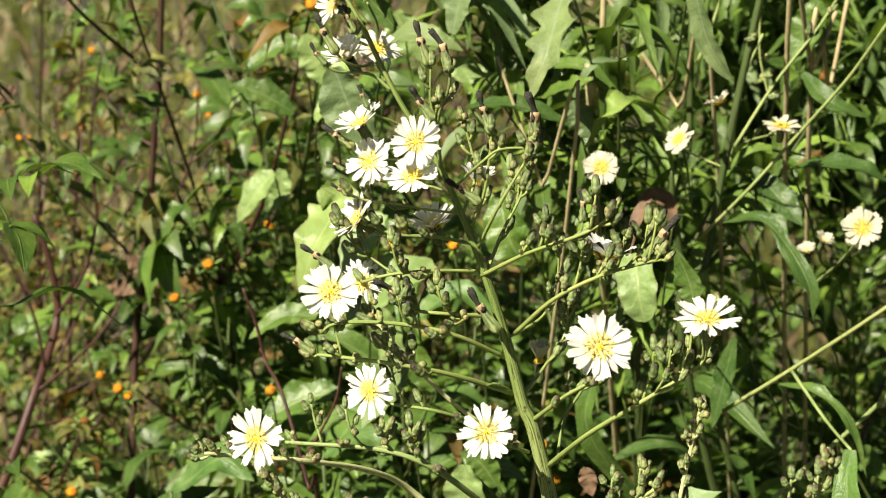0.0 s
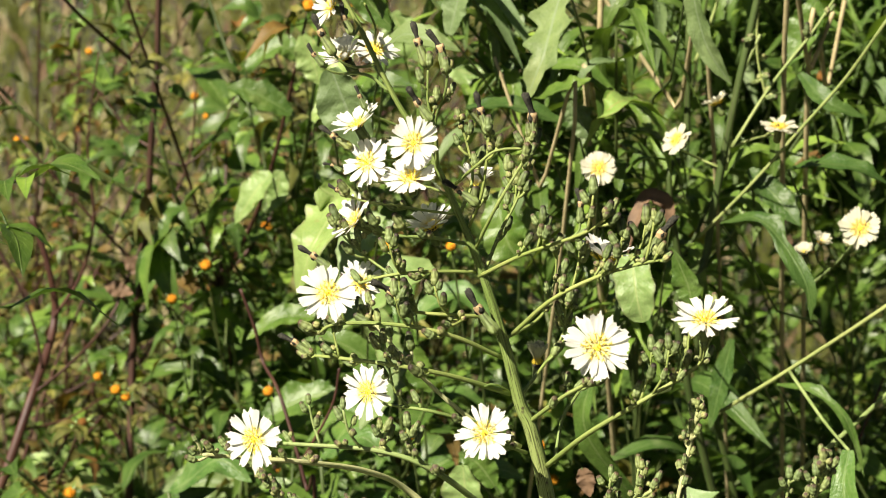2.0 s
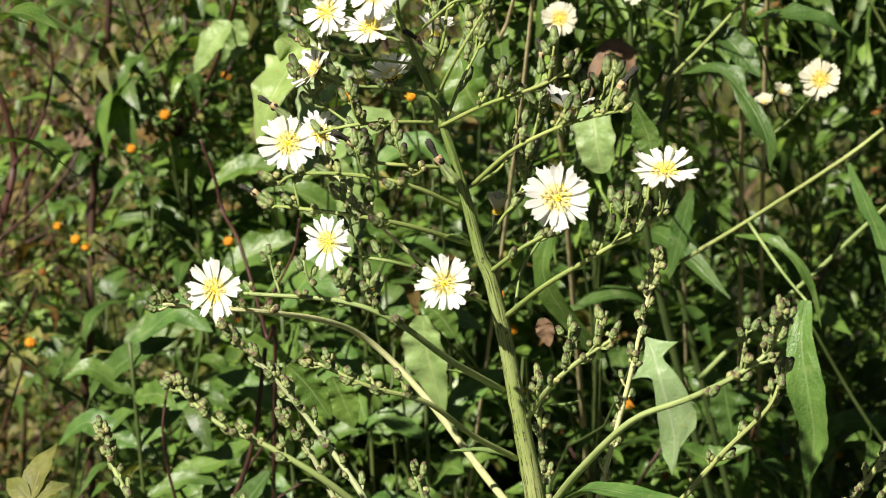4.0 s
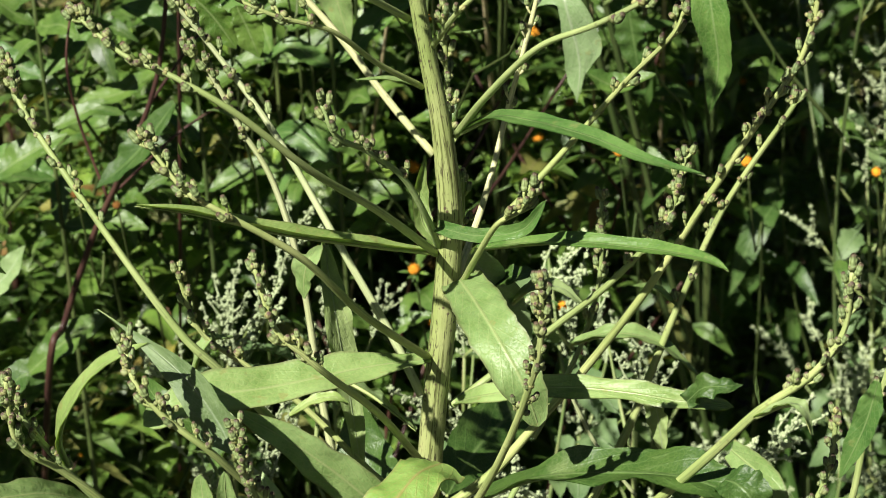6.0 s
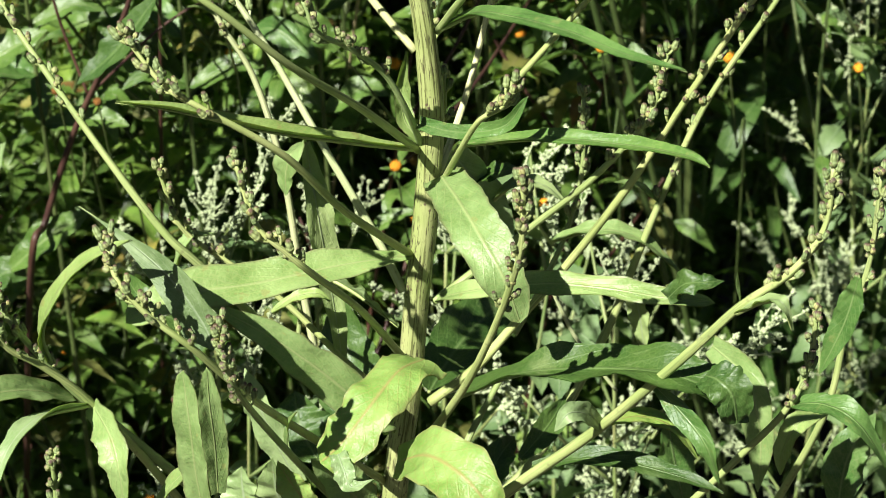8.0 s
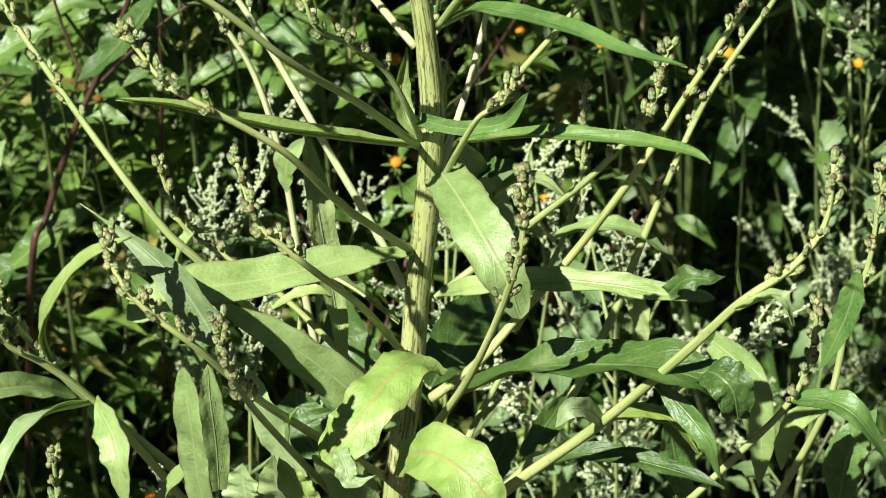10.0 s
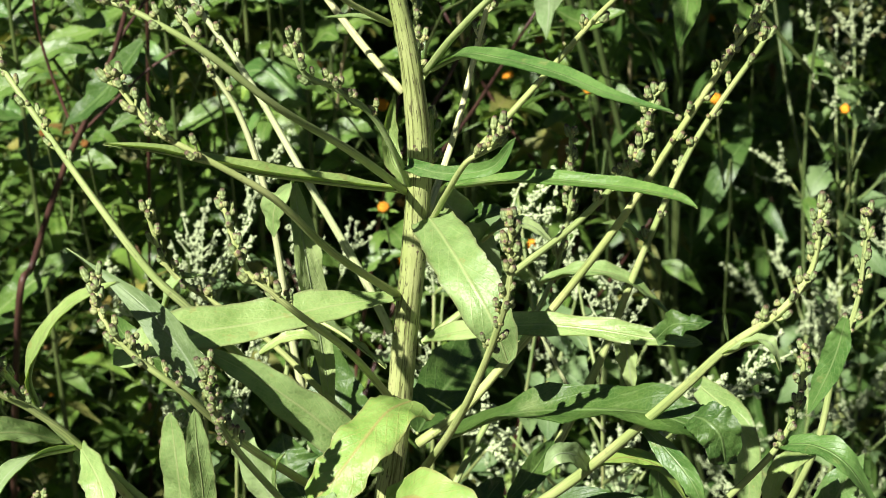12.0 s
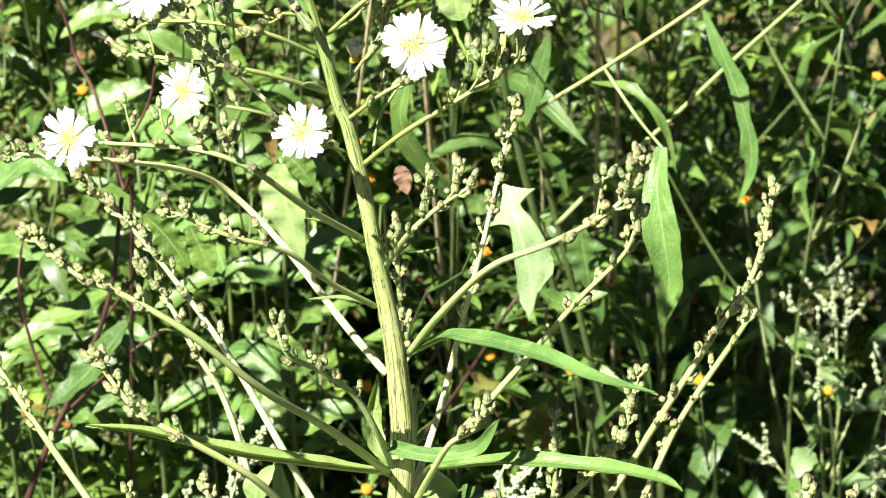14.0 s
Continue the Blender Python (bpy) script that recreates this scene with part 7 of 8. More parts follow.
leaf(neighbour, [(-0.1110, 1.2800, 1.2438), (-0.1234, 1.2700, 1.2293), (-0.1325, 1.2600, 1.2084)], 0.0130, (-0.4, -0.6, 0.6), seed=217, mat=LEAF_PALE, rib=False)
part("stalk", Shape().tube(spline([(-0.1110, 1.2800, 1.2438), (-0.1223, 1.3371, 1.1838), (-0.1488, 1.5655, 0.9838), (-0.181, 1.645, -0.02)], 14), lambda u: 0.0006 + 0.0005 * u, 5).mesh("stalk", STEM_BACK), neighbour)
leaf(neighbour, [(-0.1006, 1.3000, 1.1582), (-0.1110, 1.3000, 1.1373), (-0.1273, 1.2900, 1.1123)], 0.0145, (-0.4, -0.6, 0.6), seed=218, mat=LEAF_BACK_PALE, rib=False)
part("stalk", Shape().tube(spline([(-0.1006, 1.3000, 1.1582), (-0.1151, 1.3531, 1.0982), (-0.1488, 1.5655, 0.8982), (-0.181, 1.645, -0.02)], 14), lambda u: 0.0006 + 0.0005 * u, 5).mesh("stalk", STEM_BACK), neighbour)

# larger leaves among the weeds further back
leaf(neighbour, [(-0.1896, 1.5000, 1.2691), (-0.2121, 1.5000, 1.2824), (-0.2328, 1.5000, 1.2882)], 0.0099, (-0.3, -0.6, 0.6), seed=219, mat=LEAF_DARK_SHADED, rib=False)
part("stalk", Shape().tube(spline([(-0.1896, 1.5000, 1.2691), (-0.1909, 1.5613, 1.2091), (-0.1938, 1.8064, 1.0091), (-0.232, 1.886, -0.02)], 14), lambda u: 0.0006 + 0.0005 * u, 5).mesh("stalk", STEM_BACK), neighbour)
leaf(neighbour, [(-0.2040, 1.5000, 1.2288), (-0.2158, 1.5000, 1.2152), (-0.2299, 1.5000, 1.1938)], 0.0114, (-0.4, -0.7, 0.5), seed=220, mat=LEAF, rib=False)
part("stalk", Shape().tube(spline([(-0.2040, 1.5000, 1.2288), (-0.2009, 1.5613, 1.1688), (-0.1938, 1.8064, 0.9688), (-0.232, 1.886, -0.02)], 14), lambda u: 0.0006 + 0.0005 * u, 5).mesh("stalk", STEM_BACK), neighbour)
leaf(neighbour, [(-0.2008, 1.5200, 1.2271), (-0.2032, 1.5200, 1.2114), (-0.2093, 1.5200, 1.1977)], 0.0092, (-0.1, -0.7, 0.5), seed=221, mat=LEAF, rib=False)
part("stalk", Shape().tube(spline([(-0.2008, 1.5200, 1.2271), (-0.1987, 1.5773, 1.1671), (-0.1938, 1.8064, 0.9671), (-0.232, 1.886, -0.02)], 14), lambda u: 0.0006 + 0.0005 * u, 5).mesh("stalk", STEM_BACK), neighbour)
leaf(neighbour, [(-0.1629, 1.4000, 1.2791), (-0.1482, 1.4000, 1.3057), (-0.1336, 1.4000, 1.3338)], 0.0092, (-0.5, -0.6, 0.5), seed=222, mat=LEAF, rib=False)
part("stalk", Shape().tube(spline([(-0.1629, 1.4000, 1.2791), (-0.1722, 1.4813, 1.2191), (-0.1938, 1.8064, 1.0191), (-0.232, 1.886, -0.02)], 14), lambda u: 0.0006 + 0.0005 * u, 5).mesh("stalk", STEM_BACK), neighbour)
leaf(neighbour, [(-0.2338, 1.6000, 1.2862), (-0.2091, 1.6000, 1.3022), (-0.1933, 1.6000, 1.2901)], 0.0097, (-0.3, -0.6, 0.6), seed=223, mat=LEAF_BACK, rib=False)
part("stalk", Shape().tube(spline([(-0.2338, 1.6000, 1.2862), (-0.2401, 1.6786, 1.2262), (-0.2549, 1.9932, 1.0262), (-0.275, 2.073, -0.02)], 14), lambda u: 0.0006 + 0.0005 * u, 5).mesh("stalk", STEM_BACK), neighbour)
leaf(neighbour, [(-0.1808, 1.5000, 1.3220), (-0.1737, 1.5000, 1.3032), (-0.1702, 1.5000, 1.2880)], 0.0114, (-0.4, -0.7, 0.5), seed=224, mat=LEAF, rib=False)
part("stalk", Shape().tube(spline([(-0.1808, 1.5000, 1.3220), (-0.1847, 1.5613, 1.2620), (-0.1938, 1.8064, 1.0620), (-0.232, 1.886, -0.02)], 14), lambda u: 0.0006 + 0.0005 * u, 5).mesh("stalk", STEM_BACK), neighbour)
leaf(neighbour, [(-0.3684, 1.8000, 0.8962), (-0.4104, 1.8000, 0.9206), (-0.4431, 1.8000, 0.9351), (-0.4681, 1.8000, 0.9127)], 0.0100, (-0.2, -0.5, 0.8), seed=225, mat=LEAF, rib=False)
part("stalk", Shape().tube(spline([(-0.3684, 1.8000, 0.8962), (-0.3344, 1.8386, 0.8362), (-0.2549, 1.9932, 0.6362), (-0.275, 2.073, -0.02)], 14), lambda u: 0.0006 + 0.0005 * u, 5).mesh("stalk", STEM_BACK), neighbour)
leaf(neighbour, [(-0.2623, 1.7000, 0.9422), (-0.2935, 1.7000, 0.9466), (-0.3298, 1.7000, 0.9346)], 0.0172, (-0.3, -0.7, 0.5), seed=226, mat=LEAF_BACK_PALE, rib=False)
part("stalk", Shape().tube(spline([(-0.2623, 1.7000, 0.9422), (-0.2600, 1.7586, 0.8822), (-0.2549, 1.9932, 0.6822), (-0.275, 2.073, -0.02)], 14), lambda u: 0.0006 + 0.0005 * u, 5).mesh("stalk", STEM_BACK), neighbour)
leaf(neighbour, [(-0.2143, 1.5000, 1.0568), (-0.1866, 1.5000, 1.0711), (-0.1592, 1.5000, 1.0773)], 0.0129, (-0.2, -0.6, 0.6), seed=227, mat=LEAF_BACK, rib=False)
part("stalk", Shape().tube(spline([(-0.2143, 1.5000, 1.0568), (-0.2081, 1.5613, 0.9968), (-0.1938, 1.8064, 0.7968), (-0.232, 1.886, -0.02)], 14), lambda u: 0.0006 + 0.0005 * u, 5).mesh("stalk", STEM_BACK), neighbour)
leaf(neighbour, [(-0.1716, 1.4500, 1.1415), (-0.1941, 1.4500, 1.1414), (-0.2170, 1.4500, 1.1259)], 0.0088, (-0.3, -0.6, 0.6), seed=228, mat=LEAF_BACK, rib=False)
part("stalk", Shape().tube(spline([(-0.1716, 1.4500, 1.1415), (-0.1782, 1.5213, 1.0815), (-0.1938, 1.8064, 0.8815), (-0.232, 1.886, -0.02)], 14), lambda u: 0.0006 + 0.0005 * u, 5).mesh("stalk", STEM_BACK), neighbour)
leaf(neighbour, [(-0.1249, 1.3500, 1.1735), (-0.1148, 1.3500, 1.1521), (-0.1118, 1.3500, 1.1234)], 0.0116, (-0.4, -0.7, 0.4), seed=229, mat=LEAF, rib=False)
part("stalk", Shape().tube(spline([(-0.1249, 1.3500, 1.1735), (-0.1320, 1.3931, 1.1135), (-0.1488, 1.5655, 0.9135), (-0.181, 1.645, -0.02)], 14), lambda u: 0.0006 + 0.0005 * u, 5).mesh("stalk", STEM_BACK), neighbour)
leaf(neighbour, [(-0.0874, 1.3500, 1.1200), (-0.0976, 1.3500, 1.1379), (-0.1042, 1.3500, 1.1664)], 0.0103, (-0.4, -0.7, 0.4), seed=230, mat=LEAF_BACK, rib=False)
part("stalk", Shape().tube(spline([(-0.0874, 1.3500, 1.1200), (-0.1058, 1.3931, 1.0600), (-0.1488, 1.5655, 0.8600), (-0.181, 1.645, -0.02)], 14), lambda u: 0.0006 + 0.0005 * u, 5).mesh("stalk", STEM_BACK), neighbour)
leaf(neighbour, [(-0.0476, 1.3000, 1.0748), (-0.0577, 1.3000, 1.0888), (-0.0694, 1.3000, 1.0957)], 0.0099, (-0.4, -0.7, 0.4), seed=231, mat=LEAF_BACK, rib=False)
part("stalk", Shape().tube(spline([(-0.0476, 1.3000, 1.0748), (-0.0206, 1.3433, 1.0148), (0.0423, 1.5163, 0.8148), (0.049, 1.596, -0.02)], 14), lambda u: 0.0006 + 0.0005 * u, 5).mesh("stalk", STEM_BACK), neighbour)
leaf(neighbour, [(-0.1285, 1.6000, 1.3259), (-0.1207, 1.6000, 1.3099), (-0.1049, 1.6000, 1.2899)], 0.0138, (-0.4, -0.7, 0.5), seed=232, mat=LEAF, rib=False)
part("stalk", Shape().tube(spline([(-0.1285, 1.6000, 1.3259), (-0.1220, 1.6738, 1.2659), (-0.1070, 1.9688, 1.0659), (-0.133, 2.049, -0.02)], 14), lambda u: 0.0006 + 0.0005 * u, 5).mesh("stalk", STEM_BACK), neighbour)
leaf(neighbour, [(-0.0871, 1.5000, 1.3030), (-0.0684, 1.5000, 1.2954), (-0.0497, 1.5000, 1.2991)], 0.0106, (-0.4, -0.7, 0.5), seed=233, mat=LEAF, rib=False)
part("stalk", Shape().tube(spline([(-0.0871, 1.5000, 1.3030), (-0.1191, 1.5613, 1.2430), (-0.1938, 1.8064, 1.0430), (-0.232, 1.886, -0.02)], 14), lambda u: 0.0006 + 0.0005 * u, 5).mesh("stalk", STEM_BACK), neighbour)
leaf(neighbour, [(-0.2800, 1.3500, 1.0176), (-0.2554, 1.3400, 1.0435), (-0.2195, 1.3300, 1.0628)], 0.0108, (-0.4, -0.6, 0.6), seed=234, mat=LEAF_DARK_SHADED, rib=False)
part("stalk", Shape().tube(spline([(-0.2800, 1.3500, 1.0176), (-0.2983, 1.3826, 0.9576), (-0.3409, 1.5128, 0.7576), (-0.374, 1.593, -0.02)], 14), lambda u: 0.0006 + 0.0005 * u, 5).mesh("stalk", STEM_BACK), neighbour)
leaf(neighbour, [(-0.2823, 1.3500, 0.9833), (-0.2502, 1.3400, 1.0137), (-0.2198, 1.3300, 1.0249)], 0.0072, (-0.2, -0.5, 0.8), seed=235, mat=LEAF_BACK, rib=False)
part("stalk", Shape().tube(spline([(-0.2823, 1.3500, 0.9833), (-0.2999, 1.3826, 0.9233), (-0.3409, 1.5128, 0.7233), (-0.374, 1.593, -0.02)], 14), lambda u: 0.0006 + 0.0005 * u, 5).mesh("stalk", STEM_BACK), neighbour)
leaf(neighbour, [(-0.2295, 1.3500, 0.9661), (-0.1988, 1.3400, 0.9778), (-0.1683, 1.3300, 1.0007)], 0.0086, (-0.3, -0.5, 0.7), seed=236, mat=LEAF_BACK, rib=False)
part("stalk", Shape().tube(spline([(-0.2295, 1.3500, 0.9661), (-0.2629, 1.3826, 0.9061), (-0.3409, 1.5128, 0.7061), (-0.374, 1.593, -0.02)], 14), lambda u: 0.0006 + 0.0005 * u, 5).mesh("stalk", STEM_BACK), neighbour)
leaf(neighbour, [(-0.2763, 1.3000, 0.9367), (-0.2543, 1.3000, 0.9520), (-0.2291, 1.3000, 0.9653)], 0.0117, (-0.4, -0.6, 0.6), seed=237, mat=LEAF_BACK, rib=False)
part("stalk", Shape().tube(spline([(-0.2763, 1.3000, 0.9367), (-0.2957, 1.3426, 0.8767), (-0.3409, 1.5128, 0.6767), (-0.374, 1.593, -0.02)], 14), lambda u: 0.0006 + 0.0005 * u, 5).mesh("stalk", STEM_BACK), neighbour)
leaf(neighbour, [(-0.0952, 1.3500, 1.0162), (-0.0807, 1.3500, 1.0313), (-0.0665, 1.3500, 1.0351)], 0.0100, (-0.4, -0.6, 0.6), seed=238, mat=LEAF_BACK, rib=False)
part("stalk", Shape().tube(spline([(-0.0952, 1.3500, 1.0162), (-0.1113, 1.3931, 0.9562), (-0.1488, 1.5655, 0.7562), (-0.181, 1.645, -0.02)], 14), lambda u: 0.0006 + 0.0005 * u, 5).mesh("stalk", STEM_BACK), neighbour)
leaf(neighbour, [(-0.0515, 1.3000, 0.9526), (-0.0653, 1.3000, 0.9676), (-0.0791, 1.3000, 0.9751)], 0.0090, (-0.4, -0.6, 0.6), seed=239, mat=LEAF_BACK, rib=False)
part("stalk", Shape().tube(spline([(-0.0515, 1.3000, 0.9526), (-0.0234, 1.3433, 0.8926), (0.0423, 1.5163, 0.6926), (0.049, 1.596, -0.02)], 14), lambda u: 0.0006 + 0.0005 * u, 5).mesh("stalk", STEM_BACK), neighbour)
leaf(neighbour, [(-0.2800, 1.2500, 0.8769), (-0.2629, 1.2500, 0.8942), (-0.2510, 1.2500, 0.9132)], 0.0091, (-0.4, -0.7, 0.5), seed=240, mat=LEAF_PALE, rib=False)
part("stalk", Shape().tube(spline([(-0.2800, 1.2500, 0.8769), (-0.2983, 1.3026, 0.8169), (-0.3409, 1.5128, 0.6169), (-0.374, 1.593, -0.02)], 14), lambda u: 0.0006 + 0.0005 * u, 5).mesh("stalk", STEM_BACK), neighbour)
leaf(neighbour, [(-0.2549, 1.2500, 0.8258), (-0.2285, 1.2500, 0.8496), (-0.2011, 1.2500, 0.8672)], 0.0112, (-0.3, -0.6, 0.6), seed=241, mat=LEAF_BACK, rib=False)
part("stalk", Shape().tube(spline([(-0.2549, 1.2500, 0.8258), (-0.2807, 1.3026, 0.7658), (-0.3409, 1.5128, 0.5658), (-0.374, 1.593, -0.02)], 14), lambda u: 0.0006 + 0.0005 * u, 5).mesh("stalk", STEM_BACK), neighbour)
leaf(neighbour, [(-0.0342, 1.3000, 0.8236), (-0.0195, 1.3000, 0.8358), (-0.0014, 1.3000, 0.8419)], 0.0058, (-0.2, -0.5, 0.8), seed=242, mat=LEAF_BACK, rib=False)
part("stalk", Shape().tube(spline([(-0.0342, 1.3000, 0.8236), (-0.0112, 1.3433, 0.7636), (0.0423, 1.5163, 0.5636), (0.049, 1.596, -0.02)], 14), lambda u: 0.0006 + 0.0005 * u, 5).mesh("stalk", STEM_BACK), neighbour)
leaf(neighbour, [(-0.2781, 1.2500, 0.8036), (-0.2586, 1.2500, 0.8238), (-0.2449, 1.2500, 0.8198)], 0.0105, (-0.3, -0.6, 0.6), seed=243, mat=LEAF_DARK_SHADED, rib=False)
part("stalk", Shape().tube(spline([(-0.2781, 1.2500, 0.8036), (-0.2969, 1.3026, 0.7436), (-0.3409, 1.5128, 0.5436), (-0.374, 1.593, -0.02)], 14), lambda u: 0.0006 + 0.0005 * u, 5).mesh("stalk", STEM_BACK), neighbour)

# leaves hanging behind the middle of the plant
leaf(neighbour, [(0.0590, 1.1500, 1.1239), (0.0631, 1.1400, 1.1165), (0.0658, 1.1300, 1.1080), (0.0740, 1.1300, 1.0764), (0.0730, 1.1300, 1.0539)], 0.0195, (0.3, 0.9, -0.2), seed=244, mat=LEAF_PALE, lobes=0.8, lobe_rate=2.0, fold=0.1, base=0.1, rib=False)
part("stalk", Shape().tube(spline([(0.0590, 1.1500, 1.1239), (0.0418, 1.1920, 1.0639), (0.0017, 1.3599, 0.8639), (0.002, 1.440, -0.02)], 14), lambda u: 0.0006 + 0.0005 * u, 5).mesh("stalk", STEM_BACK), neighbour)
leaf(neighbour, [(0.1387, 1.1200, 1.1542), (0.1354, 1.1080, 1.1363), (0.1392, 1.1000, 1.1117), (0.1434, 1.1000, 1.0855), (0.1400, 1.1000, 1.0595)], 0.0094, (-0.35, -0.9, 0.2), seed=245, mat=LEAF_MID, fold=0.35, base=0.3, widest=0.5, tip=0.8, label="long hanging lance-shaped leaf", rib=False)
part("stalk", Shape().tube(spline([(0.1387, 1.1200, 1.1542), (0.1330, 1.1900, 1.1500), (0.1211, 1.2600, 1.1582)], 10), lambda u: 0.0008 + 0.0003 * u, 6).mesh("stalk", BRANCH), neighbour)
leaf(neighbour, [(-0.0618, 1.2000, 1.1196), (-0.0590, 1.2000, 1.0967), (-0.0500, 1.2000, 1.0600)], 0.0134, (-0.4, -0.8, 0.3), seed=246, mat=LEAF, rib=False)
part("stalk", Shape().tube(spline([(-0.0618, 1.2000, 1.1196), (-0.0306, 1.2633, 1.0596), (0.0423, 1.5163, 0.8596), (0.049, 1.596, -0.02)], 14), lambda u: 0.0006 + 0.0005 * u, 5).mesh("stalk", STEM_BACK), neighbour)
leaf(neighbour, [(-0.1319, 1.1500, 1.1069), (-0.1203, 1.1500, 1.0942), (-0.1087, 1.1500, 1.0765)], 0.0104, (-0.4, -0.8, 0.4), seed=247, mat=LEAF_BACK, rib=False)
part("stalk", Shape().tube(spline([(-0.1319, 1.1500, 1.1069), (-0.1246, 1.1763, 1.0469), (-0.1075, 1.2814, 0.8469), (-0.133, 1.361, -0.02)], 14), lambda u: 0.0006 + 0.0005 * u, 5).mesh("stalk", STEM_BACK), neighbour)
leaf(neighbour, [(-0.1127, 1.2000, 1.0832), (-0.1068, 1.2000, 1.0699), (-0.1009, 1.2000, 1.0530)], 0.0115, (-0.4, -0.8, 0.4), seed=248, mat=LEAF_BACK, rib=False)
part("stalk", Shape().tube(spline([(-0.1127, 1.2000, 1.0832), (-0.1235, 1.2731, 1.0232), (-0.1488, 1.5655, 0.8232), (-0.181, 1.645, -0.02)], 14), lambda u: 0.0006 + 0.0005 * u, 5).mesh("stalk", STEM_BACK), neighbour)
leaf(neighbour, [(-0.1496, 1.2000, 1.0256), (-0.1734, 1.2000, 0.9943), (-0.1971, 1.2000, 0.9731)], 0.0096, (-0.4, -0.6, 0.7), seed=249, mat=LEAF_DARK_SHADED, rib=False)
part("stalk", Shape().tube(spline([(-0.1496, 1.2000, 1.0256), (-0.1493, 1.2731, 0.9656), (-0.1488, 1.5655, 0.7656), (-0.181, 1.645, -0.02)], 14), lambda u: 0.0006 + 0.0005 * u, 5).mesh("stalk", STEM_BACK), neighbour)
leaf(neighbour, [(0.1175, 1.3500, 1.0318), (0.1218, 1.3500, 1.0092), (0.1262, 1.3500, 0.9864)], 0.0108, (-0.4, -0.7, 0.4), seed=250, mat=LEAF_DARK_SHADED, rib=False)
part("stalk", Shape().tube(spline([(0.1175, 1.3500, 1.0318), (0.1410, 1.3924, 0.9718), (0.1956, 1.5618, 0.7718), (0.235, 1.642, -0.02)], 14), lambda u: 0.0006 + 0.0005 * u, 5).mesh("stalk", STEM_BACK), neighbour)
leaf(neighbour, [(0.0905, 1.3000, 1.0053), (0.1079, 1.3000, 0.9980), (0.1318, 1.3000, 1.0054)], 0.0090, (-0.2, -0.4, 0.9), seed=251, mat=LEAF_BACK, rib=False)
part("stalk", Shape().tube(spline([(0.0905, 1.3000, 1.0053), (0.1220, 1.3524, 0.9453), (0.1956, 1.5618, 0.7453), (0.235, 1.642, -0.02)], 14), lambda u: 0.0006 + 0.0005 * u, 5).mesh("stalk", STEM_BACK), neighbour)
leaf(neighbour, [(0.1927, 0.8800, 1.0211), (0.1885, 0.8800, 0.9983), (0.1794, 0.8800, 0.9719)], 0.0064, (-0.4, -0.7, 0.5), seed=252, mat=LEAF_MID, rib=False)
branch(neighbour, [(0.1694, 0.9200, 0.8679), (0.1879, 0.9000, 0.9386), (0.1941, 0.9000, 0.9869), (0.2014, 0.9000, 1.0189), (0.2025, 0.9000, 1.0611)], 0.0020, 0.0010, seed=253, buds=14, start=0.6, mat=BRANCH, name="stem")
leaf(neighbour, [(0.0037, 1.2000, 1.1182), (0.0062, 1.2000, 1.1116), (0.0084, 1.2000, 1.1018)], 0.0057, (-0.3, -0.8, 0.4), seed=254, mat=LITTER, label="withered brown leaf", rib=False)
part("stalk", Shape().tube(spline([(0.0037, 1.2000, 1.1182), (0.0152, 1.2633, 1.0582), (0.0423, 1.5163, 0.8582), (0.049, 1.596, -0.02)], 14), lambda u: 0.0006 + 0.0005 * u, 5).mesh("stalk", STEM_BACK), neighbour)
leaf(neighbour, [(-0.1402, 1.1000, 0.8251), (-0.1341, 1.1000, 0.8194), (-0.1246, 1.1000, 0.8168)], 0.0043, (-0.3, -0.6, 0.6), seed=255, mat=LITTER, label="withered brown leaf", rib=False)
part("stalk", Shape().tube(spline([(-0.1402, 1.1000, 0.8251), (-0.1304, 1.1363, 0.7651), (-0.1075, 1.2814, 0.5651), (-0.133, 1.361, -0.02)], 14), lambda u: 0.0006 + 0.0005 * u, 5).mesh("stalk", STEM_BACK), neighbour)
leaf(neighbour, [(-0.3469, 1.7000, 1.1262), (-0.3384, 1.7000, 1.1195), (-0.3299, 1.7000, 1.1106)], 0.0069, (-0.3, -0.8, 0.4), seed=256, mat=LITTER, label="withered brown leaf", rib=False)
part("stalk", Shape().tube(spline([(-0.3469, 1.7000, 1.1262), (-0.3193, 1.7586, 1.0662), (-0.2549, 1.9932, 0.8662), (-0.275, 2.073, -0.02)], 14), lambda u: 0.0006 + 0.0005 * u, 5).mesh("stalk", STEM_BACK), neighbour)
leaf(neighbour, [(-0.3632, 1.7000, 1.1060), (-0.3523, 1.7000, 1.1006), (-0.3414, 1.7000, 1.0980)], 0.0069, (-0.3, -0.6, 0.6), seed=257, mat=LITTER, label="withered brown leaf", rib=False)
part("stalk", Shape().tube(spline([(-0.3632, 1.7000, 1.1060), (-0.3307, 1.7586, 1.0460), (-0.2549, 1.9932, 0.8460), (-0.275, 2.073, -0.02)], 14), lambda u: 0.0006 + 0.0005 * u, 5).mesh("stalk", STEM_BACK), neighbour)
leaf(neighbour, [(-0.4655, 1.8000, 1.2393), (-0.4587, 1.8000, 1.2370), (-0.4520, 1.8000, 1.2324)], 0.0091, (-0.3, -0.8, 0.4), seed=258, mat=LITTER, label="withered brown leaf", rib=False)
part("stalk", Shape().tube(spline([(-0.4655, 1.8000, 1.2393), (-0.4588, 1.8330, 1.1793), (-0.4429, 1.9648, 0.9793), (-0.534, 2.045, -0.02)], 14), lambda u: 0.0006 + 0.0005 * u, 5).mesh("stalk", STEM_BACK), neighbour)

